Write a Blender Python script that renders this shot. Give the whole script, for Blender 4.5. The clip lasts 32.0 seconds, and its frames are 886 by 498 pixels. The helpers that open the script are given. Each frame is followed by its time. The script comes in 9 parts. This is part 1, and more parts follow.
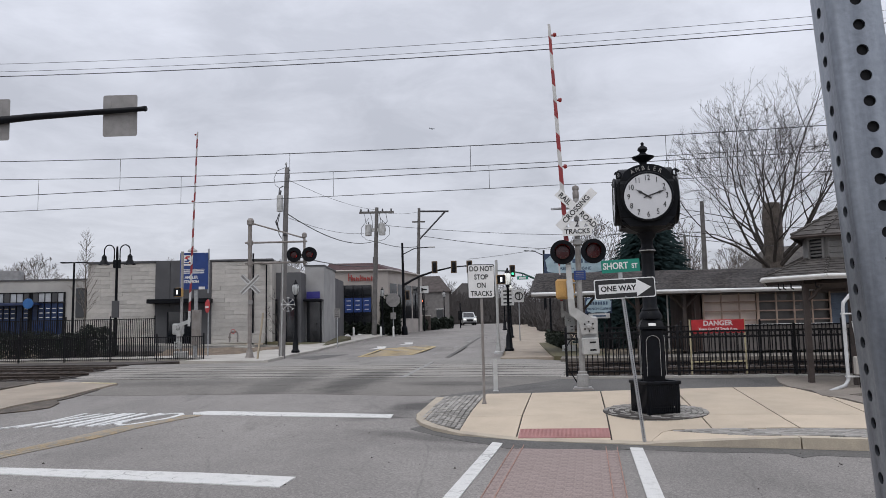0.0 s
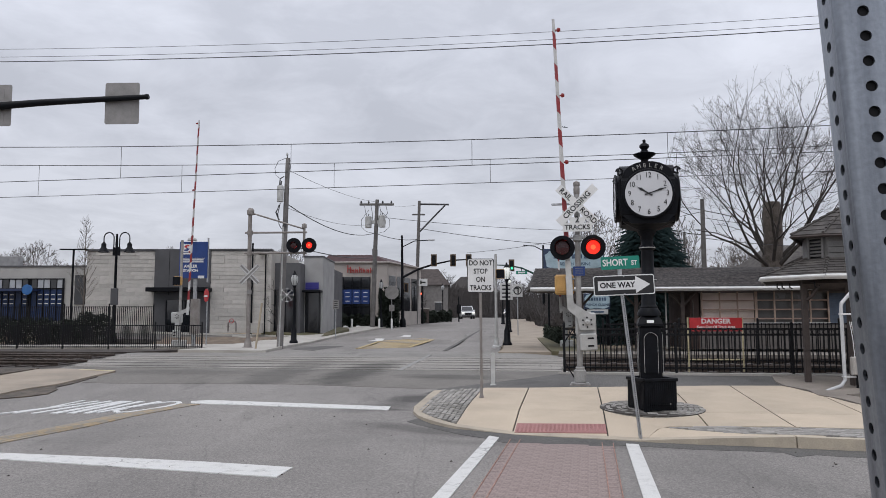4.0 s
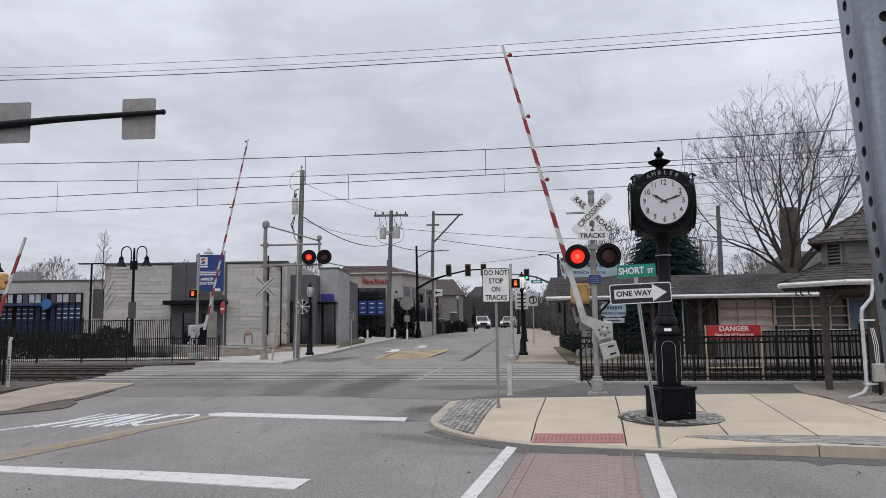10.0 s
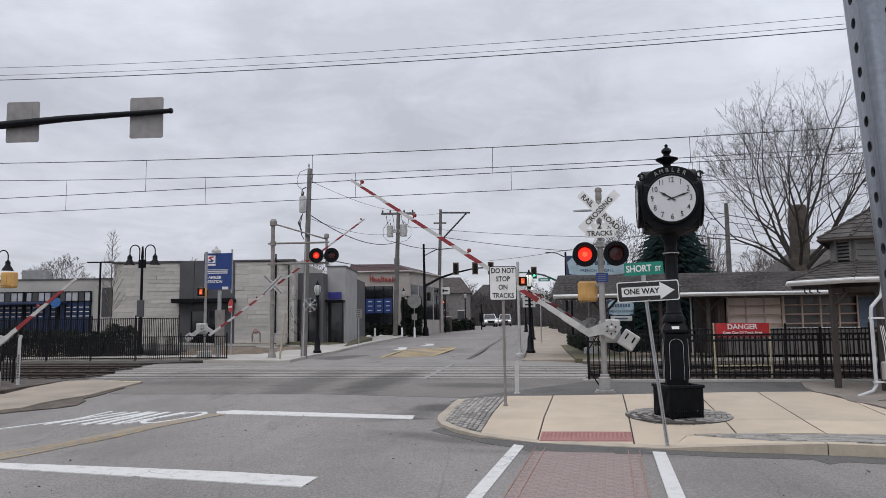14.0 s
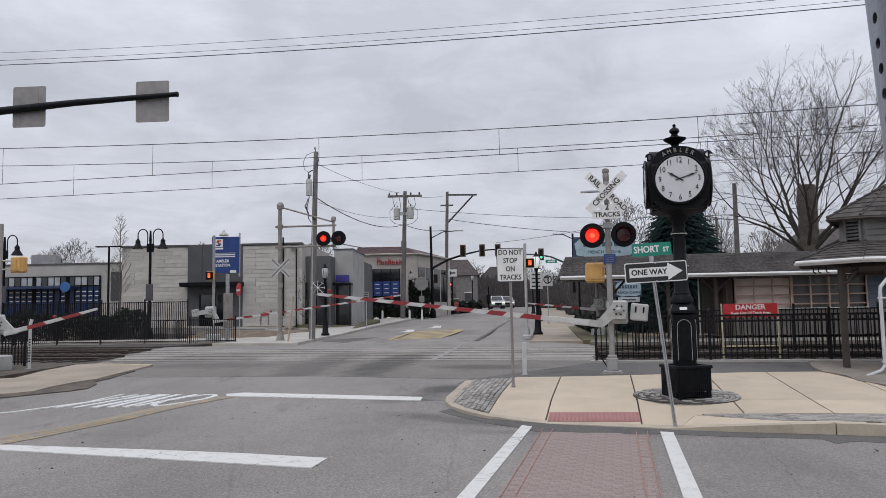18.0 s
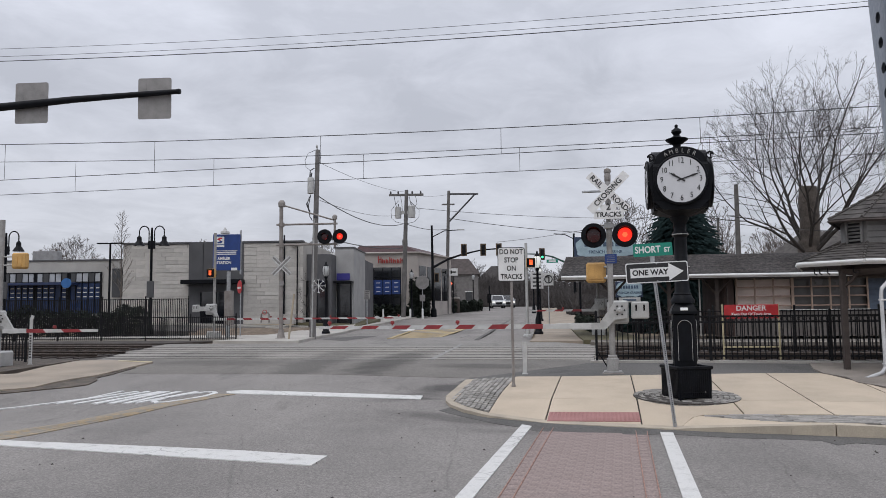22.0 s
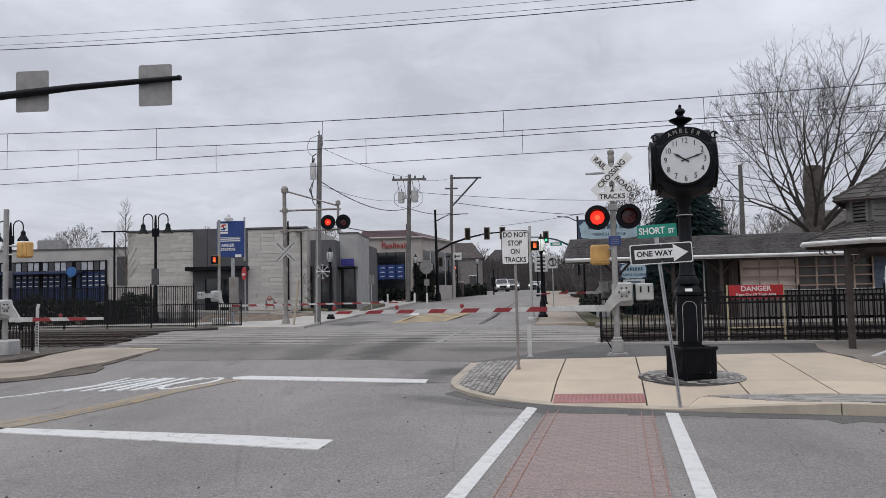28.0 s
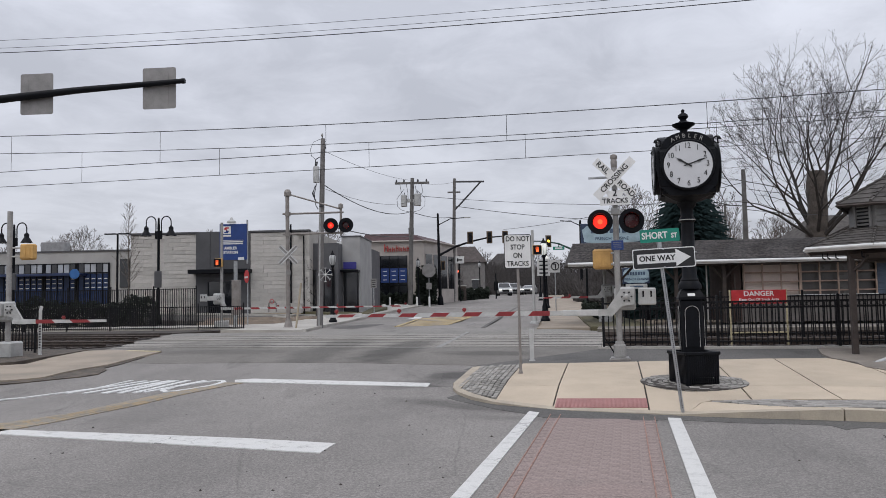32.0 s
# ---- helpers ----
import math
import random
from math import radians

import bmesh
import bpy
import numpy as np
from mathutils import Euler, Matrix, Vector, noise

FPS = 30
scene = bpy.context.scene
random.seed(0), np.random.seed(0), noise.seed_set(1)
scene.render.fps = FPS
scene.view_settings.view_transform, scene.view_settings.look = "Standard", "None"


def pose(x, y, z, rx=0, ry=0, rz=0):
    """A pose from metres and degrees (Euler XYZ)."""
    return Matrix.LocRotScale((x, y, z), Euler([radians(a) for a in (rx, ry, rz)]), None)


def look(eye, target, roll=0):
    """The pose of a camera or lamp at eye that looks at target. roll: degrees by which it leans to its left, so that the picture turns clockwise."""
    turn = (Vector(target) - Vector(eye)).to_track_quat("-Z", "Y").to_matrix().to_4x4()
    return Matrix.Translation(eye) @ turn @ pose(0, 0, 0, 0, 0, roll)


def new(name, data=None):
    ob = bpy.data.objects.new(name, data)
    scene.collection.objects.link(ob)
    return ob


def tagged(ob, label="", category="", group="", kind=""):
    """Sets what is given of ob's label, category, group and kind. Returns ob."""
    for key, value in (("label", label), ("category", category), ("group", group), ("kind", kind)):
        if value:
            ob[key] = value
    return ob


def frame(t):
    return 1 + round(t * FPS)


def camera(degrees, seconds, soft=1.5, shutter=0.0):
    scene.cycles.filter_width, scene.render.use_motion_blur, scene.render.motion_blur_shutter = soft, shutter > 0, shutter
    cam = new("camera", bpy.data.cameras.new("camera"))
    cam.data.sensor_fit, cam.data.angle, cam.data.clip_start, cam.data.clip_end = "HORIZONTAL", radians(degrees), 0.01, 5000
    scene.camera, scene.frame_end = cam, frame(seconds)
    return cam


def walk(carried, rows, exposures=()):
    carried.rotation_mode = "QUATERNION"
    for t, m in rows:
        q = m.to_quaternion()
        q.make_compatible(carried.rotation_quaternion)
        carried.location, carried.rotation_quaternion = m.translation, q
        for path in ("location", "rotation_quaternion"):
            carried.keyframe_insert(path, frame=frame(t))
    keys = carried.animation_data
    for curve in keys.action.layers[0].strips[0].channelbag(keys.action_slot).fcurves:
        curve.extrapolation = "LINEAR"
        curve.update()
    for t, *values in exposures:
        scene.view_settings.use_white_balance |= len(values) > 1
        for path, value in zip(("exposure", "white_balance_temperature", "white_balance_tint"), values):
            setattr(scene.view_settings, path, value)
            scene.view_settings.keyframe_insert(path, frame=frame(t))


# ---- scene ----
# ---------------------------------------------------------------- camera
def view(t, x, y, z, rx, rz, ro):
    return t, pose(x, y, z, rx, 0, rz) @ pose(0, 0, 0, 0, 0, ro)


cam = camera(61.85, 32.0, soft=0.7)
PATH = [
    view(0, 0.000, 0.000, 1.720, 95.959, 0.000, -1.150),
    view(0.5, -0.004, -0.003, 1.723, 96.135, -0.036, -1.186),
    view(1, -0.004, -0.002, 1.720, 96.236, 0.005, -1.157),
    view(1.5, -0.002, 0.000, 1.723, 96.141, 0.028, -1.022),
    view(2, -0.008, -0.004, 1.736, 95.920, 0.012, -0.847),
    view(2.5, -0.004, -0.016, 1.728, 95.655, -0.026, -0.601),
    view(3, -0.010, -0.020, 1.727, 95.522, -0.099, -0.406),
    view(3.5, -0.009, -0.015, 1.727, 95.484, -0.120, -0.224),
    view(5.5, -0.010, -0.009, 1.723, 95.259, 0.242, -0.042),
    view(6, -0.011, 0.004, 1.723, 95.309, 0.374, -0.087),
    view(6.5, -0.011, 0.001, 1.724, 95.430, 0.500, -0.094),
    view(7, -0.011, -0.004, 1.723, 95.566, 0.625, -0.194),
    view(7.5, -0.008, -0.002, 1.725, 95.671, 0.712, -0.245),
    view(8, -0.014, -0.003, 1.722, 95.766, 0.753, -0.304),
    view(8.5, -0.010, 0.002, 1.721, 95.819, 0.801, -0.339),
    view(9, -0.012, 0.002, 1.723, 95.913, 0.871, -0.443),
    view(9.5, -0.012, -0.013, 1.723, 96.064, 0.977, -0.584),
    view(10, -0.017, -0.014, 1.728, 96.222, 1.087, -0.709),
    view(10.5, -0.020, -0.018, 1.729, 96.324, 1.204, -0.827),
    view(11, -0.015, -0.024, 1.733, 96.385, 1.308, -0.899),
    view(11.5, -0.017, -0.024, 1.729, 96.424, 1.382, -0.957),
    view(12, -0.021, -0.022, 1.728, 96.439, 1.427, -0.974),
    view(12.5, -0.017, -0.017, 1.726, 96.494, 1.533, -0.989),
    view(13, -0.014, -0.013, 1.726, 96.483, 1.600, -0.992),
    view(13.5, -0.016, -0.019, 1.727, 96.339, 1.647, -0.852),
    view(14, -0.011, -0.010, 1.727, 96.083, 1.656, -0.728),
    view(14.5, -0.015, -0.006, 1.724, 95.722, 1.629, -0.618),
    view(16.5, -0.007, 0.013, 1.721, 94.775, 2.145, -0.965),
    view(17, -0.007, 0.007, 1.720, 94.747, 2.255, -1.063),
    view(17.5, -0.010, 0.002, 1.721, 94.730, 2.268, -1.056),
    view(18, -0.015, -0.003, 1.723, 94.724, 2.213, -1.034),
    view(18.5, -0.017, 0.003, 1.717, 94.710, 2.148, -0.978),
    view(19, -0.015, 0.002, 1.718, 94.644, 2.125, -0.932),
    view(19.5, -0.013, -0.004, 1.721, 94.576, 2.143, -0.947),
    view(20, -0.014, 0.005, 1.718, 94.565, 2.191, -0.930),
    view(20.5, -0.015, 0.009, 1.714, 94.570, 2.246, -0.889),
    view(21, -0.016, 0.005, 1.718, 94.588, 2.286, -0.846),
    view(21.5, -0.014, 0.000, 1.719, 94.631, 2.307, -0.754),
    view(22, -0.016, -0.005, 1.720, 94.651, 2.296, -0.630),
    view(22.5, -0.013, -0.010, 1.717, 94.596, 2.301, -0.547),
    view(23, -0.014, -0.008, 1.719, 94.438, 2.254, -0.439),
    view(23.5, -0.015, -0.006, 1.716, 94.214, 2.101, -0.341),
    view(24, -0.017, -0.012, 1.715, 94.012, 1.923, -0.395),
    view(24.5, -0.023, -0.006, 1.715, 93.881, 1.820, -0.450),
    view(25, -0.013, 0.001, 1.718, 93.797, 1.843, -0.689),
    view(25.5, -0.010, 0.008, 1.717, 93.770, 2.010, -0.912),
    view(27.5, -0.011, 0.009, 1.715, 93.460, 2.537, -1.295),
    view(28, -0.015, 0.014, 1.713, 93.442, 2.606, -1.299),
    view(28.5, -0.010, 0.008, 1.716, 93.451, 2.671, -1.242),
    view(29, -0.012, 0.006, 1.718, 93.524, 2.657, -1.177),
    view(29.5, -0.014, 0.000, 1.715, 93.631, 2.595, -1.104),
    view(30, -0.014, 0.003, 1.717, 93.700, 2.531, -1.032),
    view(30.5, -0.014, 0.002, 1.718, 93.717, 2.545, -1.038),
    view(31, -0.015, 0.003, 1.718, 93.730, 2.602, -1.063),
    view(31.5, -0.014, 0.000, 1.717, 93.722, 2.698, -1.050),
    view(32, -0.015, 0.008, 1.714, 93.730, 2.797, -1.059),
]
walk(cam, PATH, exposures=[(0, 0.0), (10, 0.0), (17, -0.04), (24, -0.03), (32, -0.03)])

# ---------------------------------------------------------------- sky and sun
SUN_EL, SUN_AZ = radians(48), radians(200)
world = bpy.data.worlds.new("overcast_sky")
scene.world = world
world.use_nodes = True
wn, wl = world.node_tree.nodes, world.node_tree.links
wn.clear()
w_out = wn.new("ShaderNodeOutputWorld")
w_bg = wn.new("ShaderNodeBackground")
w_bg.inputs["Strength"].default_value = 1.0
wl.new(w_bg.outputs[0], w_out.inputs[0])
w_tc = wn.new("ShaderNodeTexCoord")
w_sep = wn.new("ShaderNodeSeparateXYZ")
wl.new(w_tc.outputs["Generated"], w_sep.inputs[0])
# the cloud deck: flat coordinates on a plane overhead
w_zz = wn.new("ShaderNodeMath"); w_zz.operation = "ADD"; w_zz.inputs[1].default_value = 0.16
wl.new(w_sep.outputs[2], w_zz.inputs[0])
w_zm = wn.new("ShaderNodeMath"); w_zm.operation = "MAXIMUM"; w_zm.inputs[1].default_value = 0.05
wl.new(w_zz.outputs[0], w_zm.inputs[0])
w_div = wn.new("ShaderNodeVectorMath"); w_div.operation = "DIVIDE"
w_cmb = wn.new("ShaderNodeCombineXYZ")
for k in range(3):
    wl.new(w_zm.outputs[0], w_cmb.inputs[k])
wl.new(w_tc.outputs["Generated"], w_div.inputs[0])
wl.new(w_cmb.outputs[0], w_div.inputs[1])


def sky_noise(scale, detail, rough, stretch, offset):
    mp = wn.new("ShaderNodeMapping")
    mp.inputs["Scale"].default_value = stretch
    mp.inputs["Location"].default_value = offset
    wl.new(w_div.outputs[0], mp.inputs[0])
    nz = wn.new("ShaderNodeTexNoise")
    nz.inputs["Scale"].default_value, nz.inputs["Detail"].default_value, nz.inputs["Roughness"].default_value = scale, detail, rough
    nz.inputs["Distortion"].default_value = 0.4
    wl.new(mp.outputs[0], nz.inputs["Vector"])
    return nz.outputs["Fac"]


def sky_math(op, a, b):
    m = wn.new("ShaderNodeMath")
    m.operation = op
    for k, v in ((0, a), (1, b)):
        if isinstance(v, (int, float)):
            m.inputs[k].default_value = v
        else:
            wl.new(v, m.inputs[k])
    return m.outputs[0]


big = sky_noise(0.9, 5, 0.5, (1.0, 1.05, 1.0), (3.1, 0.4, 0))
small = sky_noise(3.4, 6, 0.62, (1.0, 0.9, 1.0), (0.7, 5.2, 0))
cloud = sky_math("ADD", sky_math("MULTIPLY", big, 0.56), sky_math("MULTIPLY", small, 0.44))
w_ramp = wn.new("ShaderNodeValToRGB")
w_ramp.color_ramp.elements[0].position, w_ramp.color_ramp.elements[0].color = 0.385, (0.535, 0.55, 0.615, 1)
w_ramp.color_ramp.elements[1].position, w_ramp.color_ramp.elements[1].color = 0.615, (0.735, 0.752, 0.832, 1)
wl.new(cloud, w_ramp.inputs[0])
# an overcast sky grows brighter towards the zenith
w_el = wn.new("ShaderNodeValToRGB")
w_el.color_ramp.interpolation = "EASE"
w_el.color_ramp.elements[0].position, w_el.color_ramp.elements[0].color = 0.0, (0.91, 0.91, 0.905, 1)
w_el.color_ramp.elements[1].position, w_el.color_ramp.elements[1].color = 1.0, (1.9, 1.9, 1.9, 1)
for w_at, w_col in ((0.14, (0.895, 0.90, 0.90, 1)), (0.26, (0.955, 0.965, 0.975, 1)), (0.37, (1.095, 1.11, 1.125, 1))):
    w_el.color_ramp.elements.new(w_at).color = w_col
wl.new(w_sep.outputs[2], w_el.inputs[0])
w_mul = wn.new("ShaderNodeMix"); w_mul.data_type = "RGBA"; w_mul.blend_type = "MULTIPLY"; w_mul.inputs[0].default_value = 1.0
wl.new(w_ramp.outputs[0], w_mul.inputs[6])
wl.new(w_el.outputs[0], w_mul.inputs[7])
w_sky = wn.new("ShaderNodeTexSky")
w_sky.sky_type, w_sky.sun_disc, w_sky.sun_elevation, w_sky.sun_rotation = "NISHITA", False, SUN_EL, SUN_AZ
w_mix = wn.new("ShaderNodeMix"); w_mix.data_type = "RGBA"; w_mix.blend_type = "ADD"; w_mix.inputs[0].default_value = 0.006
wl.new(w_mul.outputs[2], w_mix.inputs[6])
wl.new(w_sky.outputs[0], w_mix.inputs[7])
wl.new(w_mix.outputs[2], w_bg.inputs[0])

sun = new("sun", bpy.data.lights.new("sun", "SUN"))
sun.data.energy, sun.data.angle, sun.data.color = 0.85, radians(40), (1.0, 0.97, 0.93)
sun.matrix_basis = look((-3, -8, 12), (0, 0, 0))
scene.view_settings.exposure = 0.0

# ---------------------------------------------------------------- materials
MATS = {}


def ramp_node(nt, fac, stops):
    r = nt.nodes.new("ShaderNodeValToRGB")
    els = r.color_ramp.elements
    while len(els) < len(stops):
        els.new(0.5)
    for e, (p, c) in zip(els, stops):
        e.position, e.color = p, (*c, 1) if len(c) == 3 else c
    nt.links.new(fac, r.inputs[0])
    return r.outputs[0]


def mat(name, col, rough=0.7, metal=0.0, col2=None, scale=3.0, fine=60.0, var=0.12, bump=0.15, rnd=0.0, spec=0.5, emit=None, power=0.0, coat=0.0, stretch=None):
    """A surface with blotches at one scale, grain at another, and fine relief."""
    if name in MATS:
        return MATS[name]
    m = bpy.data.materials.new(name)
    m.use_nodes = True
    nt = m.node_tree
    nd, lk = nt.nodes, nt.links
    bs = nd["Principled BSDF"]
    tc = nd.new("ShaderNodeTexCoord")
    n1 = nd.new("ShaderNodeTexNoise")
    n1.inputs["Scale"].default_value, n1.inputs["Detail"].default_value = scale, 6
    lk.new(tc.outputs["Object"], n1.inputs["Vector"])
    if stretch:
        mp = nd.new("ShaderNodeMapping")
        mp.inputs["Scale"].default_value = stretch
        lk.new(tc.outputs["Object"], mp.inputs[0])
        lk.new(mp.outputs[0], n1.inputs["Vector"])
    n2 = nd.new("ShaderNodeTexNoise")
    n2.inputs["Scale"].default_value, n2.inputs["Detail"].default_value = fine, 3
    lk.new(tc.outputs["Object"], n2.inputs["Vector"])
    c2 = col2 or tuple(c * (1 - 2.2 * var) for c in col)
    base = ramp_node(nt, n1.outputs["Fac"], [(0.36, col), (0.68, c2)])
    grain = ramp_node(nt, n2.outputs["Fac"], [(0.3, (1 - var,) * 3), (0.7, (1 + var * 0.6,) * 3)])
    mx = nd.new("ShaderNodeMix"); mx.data_type = "RGBA"; mx.blend_type = "MULTIPLY"; mx.inputs[0].default_value = 1.0
    lk.new(base, mx.inputs[6]); lk.new(grain, mx.inputs[7])
    out = mx.outputs[2]
    if rnd:
        oi = nd.new("ShaderNodeObjectInfo")
        rr = ramp_node(nt, oi.outputs["Random"], [(0.0, (1 - rnd,) * 3), (1.0, (1 + rnd,) * 3)])
        m2 = nd.new("ShaderNodeMix"); m2.data_type = "RGBA"; m2.blend_type = "MULTIPLY"; m2.inputs[0].default_value = 1.0
        lk.new(out, m2.inputs[6]); lk.new(rr, m2.inputs[7])
        out = m2.outputs[2]
    lk.new(out, bs.inputs["Base Color"])
    rg = nd.new("ShaderNodeMapRange")
    rg.inputs["To Min"].default_value, rg.inputs["To Max"].default_value = max(0.02, rough - 0.12), min(1, rough + 0.12)
    lk.new(n1.outputs["Fac"], rg.inputs["Value"])
    lk.new(rg.outputs[0], bs.inputs["Roughness"])
    bs.inputs["Metallic"].default_value = metal
    bs.inputs["Specular IOR Level"].default_value = spec
    bs.inputs["Coat Weight"].default_value = coat
    if bump:
        bp = nd.new("ShaderNodeBump")
        bp.inputs["Strength"].default_value, bp.inputs["Distance"].default_value = bump, 0.01
        lk.new(n2.outputs["Fac"], bp.inputs["Height"])
        lk.new(bp.outputs[0], bs.inputs["Normal"])
    if emit:
        bs.inputs["Emission Color"].default_value = (*emit, 1)
        bs.inputs["Emission Strength"].default_value = power
    MATS[name] = m
    return m


def glass(name, tint=(0.02, 0.025, 0.03), rough=0.05):
    """A dark window pane that mirrors the sky."""
    m = mat(name, tint, rough, 0.0, scale=1.2, var=0.2, bump=0.02, spec=0.8)
    return m


def asphalt(name, dark, light, cracks=True, stains=()):
    """Asphalt with aggregate, blotches, cracks, and oil or dirt stains given as (x, y, half width, half length, turn, strength)."""
    m = bpy.data.materials.new(name)
    m.use_nodes = True
    nt = m.node_tree
    nd, lk = nt.nodes, nt.links
    bs = nd["Principled BSDF"]
    gp = nd.new("ShaderNodeNewGeometry")
    pos = gp.outputs["Position"]

    def noise_at(scale, detail, rough=0.55, stretch=None):
        v = pos
        if stretch:
            mp = nd.new("ShaderNodeMapping")
            mp.inputs["Scale"].default_value = stretch
            lk.new(pos, mp.inputs[0])
            v = mp.outputs[0]
        n = nd.new("ShaderNodeTexNoise")
        n.inputs["Scale"].default_value, n.inputs["Detail"].default_value, n.inputs["Roughness"].default_value = scale, detail, rough
        lk.new(v, n.inputs["Vector"])
        return n.outputs["Fac"]

    def mul(a, b, f=1.0):
        x = nd.new("ShaderNodeMix"); x.data_type = "RGBA"; x.blend_type = "MULTIPLY"; x.inputs[0].default_value = f
        lk.new(a, x.inputs[6]); lk.new(b, x.inputs[7])
        return x.outputs[2]

    base = ramp_node(nt, noise_at(0.35, 8, 0.6, (1, 0.55, 1)), [(0.34, dark), (0.66, light)])
    stone = nd.new("ShaderNodeTexVoronoi")
    stone.inputs["Scale"].default_value = 72
    lk.new(pos, stone.inputs["Vector"])
    agg = nd.new("ShaderNodeSeparateColor")
    lk.new(stone.outputs["Color"], agg.inputs[0])
    col = mul(base, ramp_node(nt, agg.outputs[0], [(0.0, (0.74,) * 3), (0.5, (0.99,) * 3), (1.0, (1.27,) * 3)]))
    col = mul(col, ramp_node(nt, noise_at(26, 5, 0.7), [(0.30, (0.76,) * 3), (0.5, (1.0,) * 3), (0.70, (1.17,) * 3)]))
    # scattered pits and dark chips
    pit = nd.new("ShaderNodeTexVoronoi")
    pit.inputs["Scale"].default_value = 5.5
    lk.new(pos, pit.inputs["Vector"])
    col = mul(col, ramp_node(nt, pit.outputs["Distance"], [(0.045, (0.42,) * 3), (0.075, (1.0,) * 3)]), 0.55)
    # oil and tyre stains
    col = mul(col, ramp_node(nt, noise_at(0.9, 5, 0.65, (1.2, 0.35, 1)), [(0.30, (0.62,) * 3), (0.42, (1.0,) * 3)]), 0.7)
    if cracks:
        wob = nd.new("ShaderNodeTexNoise")
        wob.inputs["Scale"].default_value = 1.4
        lk.new(pos, wob.inputs["Vector"])
        ad = nd.new("ShaderNodeMix"); ad.data_type = "VECTOR"; ad.inputs[0].default_value = 0.16
        lk.new(pos, ad.inputs[4]); lk.new(wob.outputs["Color"], ad.inputs[5])
        cr = nd.new("ShaderNodeTexVoronoi")
        cr.feature = "DISTANCE_TO_EDGE"
        cr.inputs["Scale"].default_value = 0.28
        lk.new(ad.outputs[1], cr.inputs["Vector"])
        col = mul(col, ramp_node(nt, cr.outputs["Distance"], [(0.0, (0.5,) * 3), (0.004, (1.0,) * 3)]), 0.35)
    for x, y, rx, ry, turn, deep in stains:
        mp = nd.new("ShaderNodeMapping")
        mp.vector_type = "TEXTURE"
        mp.inputs["Location"].default_value = (x, y, 0.2)
        mp.inputs["Rotation"].default_value = (0, 0, radians(turn))
        mp.inputs["Scale"].default_value = (rx, ry, 4)
        wv = nd.new("ShaderNodeTexNoise")
        wv.inputs["Scale"].default_value = 1.7
        wv.inputs["Detail"].default_value = 5
        lk.new(pos, wv.inputs["Vector"])
        lk.new(pos, mp.inputs[0])
        gr = nd.new("ShaderNodeTexGradient"); gr.gradient_type = "SPHERICAL"
        cv = nd.new("ShaderNodeVectorMath"); cv.operation = "MULTIPLY_ADD"
        lk.new(wv.outputs["Color"], cv.inputs[0])
        cv.inputs[1].default_value = (0.9, 0.9, 0.0)
        of = nd.new("ShaderNodeVectorMath"); of.operation = "ADD"
        of.inputs[1].default_value = (-0.45, -0.45, 0.0)
        lk.new(mp.outputs[0], of.inputs[0])
        lk.new(of.outputs[0], cv.inputs[2])
        lk.new(cv.outputs[0], gr.inputs[0])
        col = mul(col, ramp_node(nt, gr.outputs["Fac"], [(0.0, (1.0,) * 3), (0.55, (1 - deep,) * 3)]))
    lk.new(col, bs.inputs["Base Color"])
    bs.inputs["Roughness"].default_value = 0.82
    bs.inputs["Specular IOR Level"].default_value = 0.35
    bp = nd.new("ShaderNodeBump")
    bp.inputs["Strength"].default_value, bp.inputs["Distance"].default_value = 0.3, 0.005
    lk.new(stone.outputs["Distance"], bp.inputs["Height"])
    lk.new(bp.outputs[0], bs.inputs["Normal"])
    MATS[name] = m
    return m


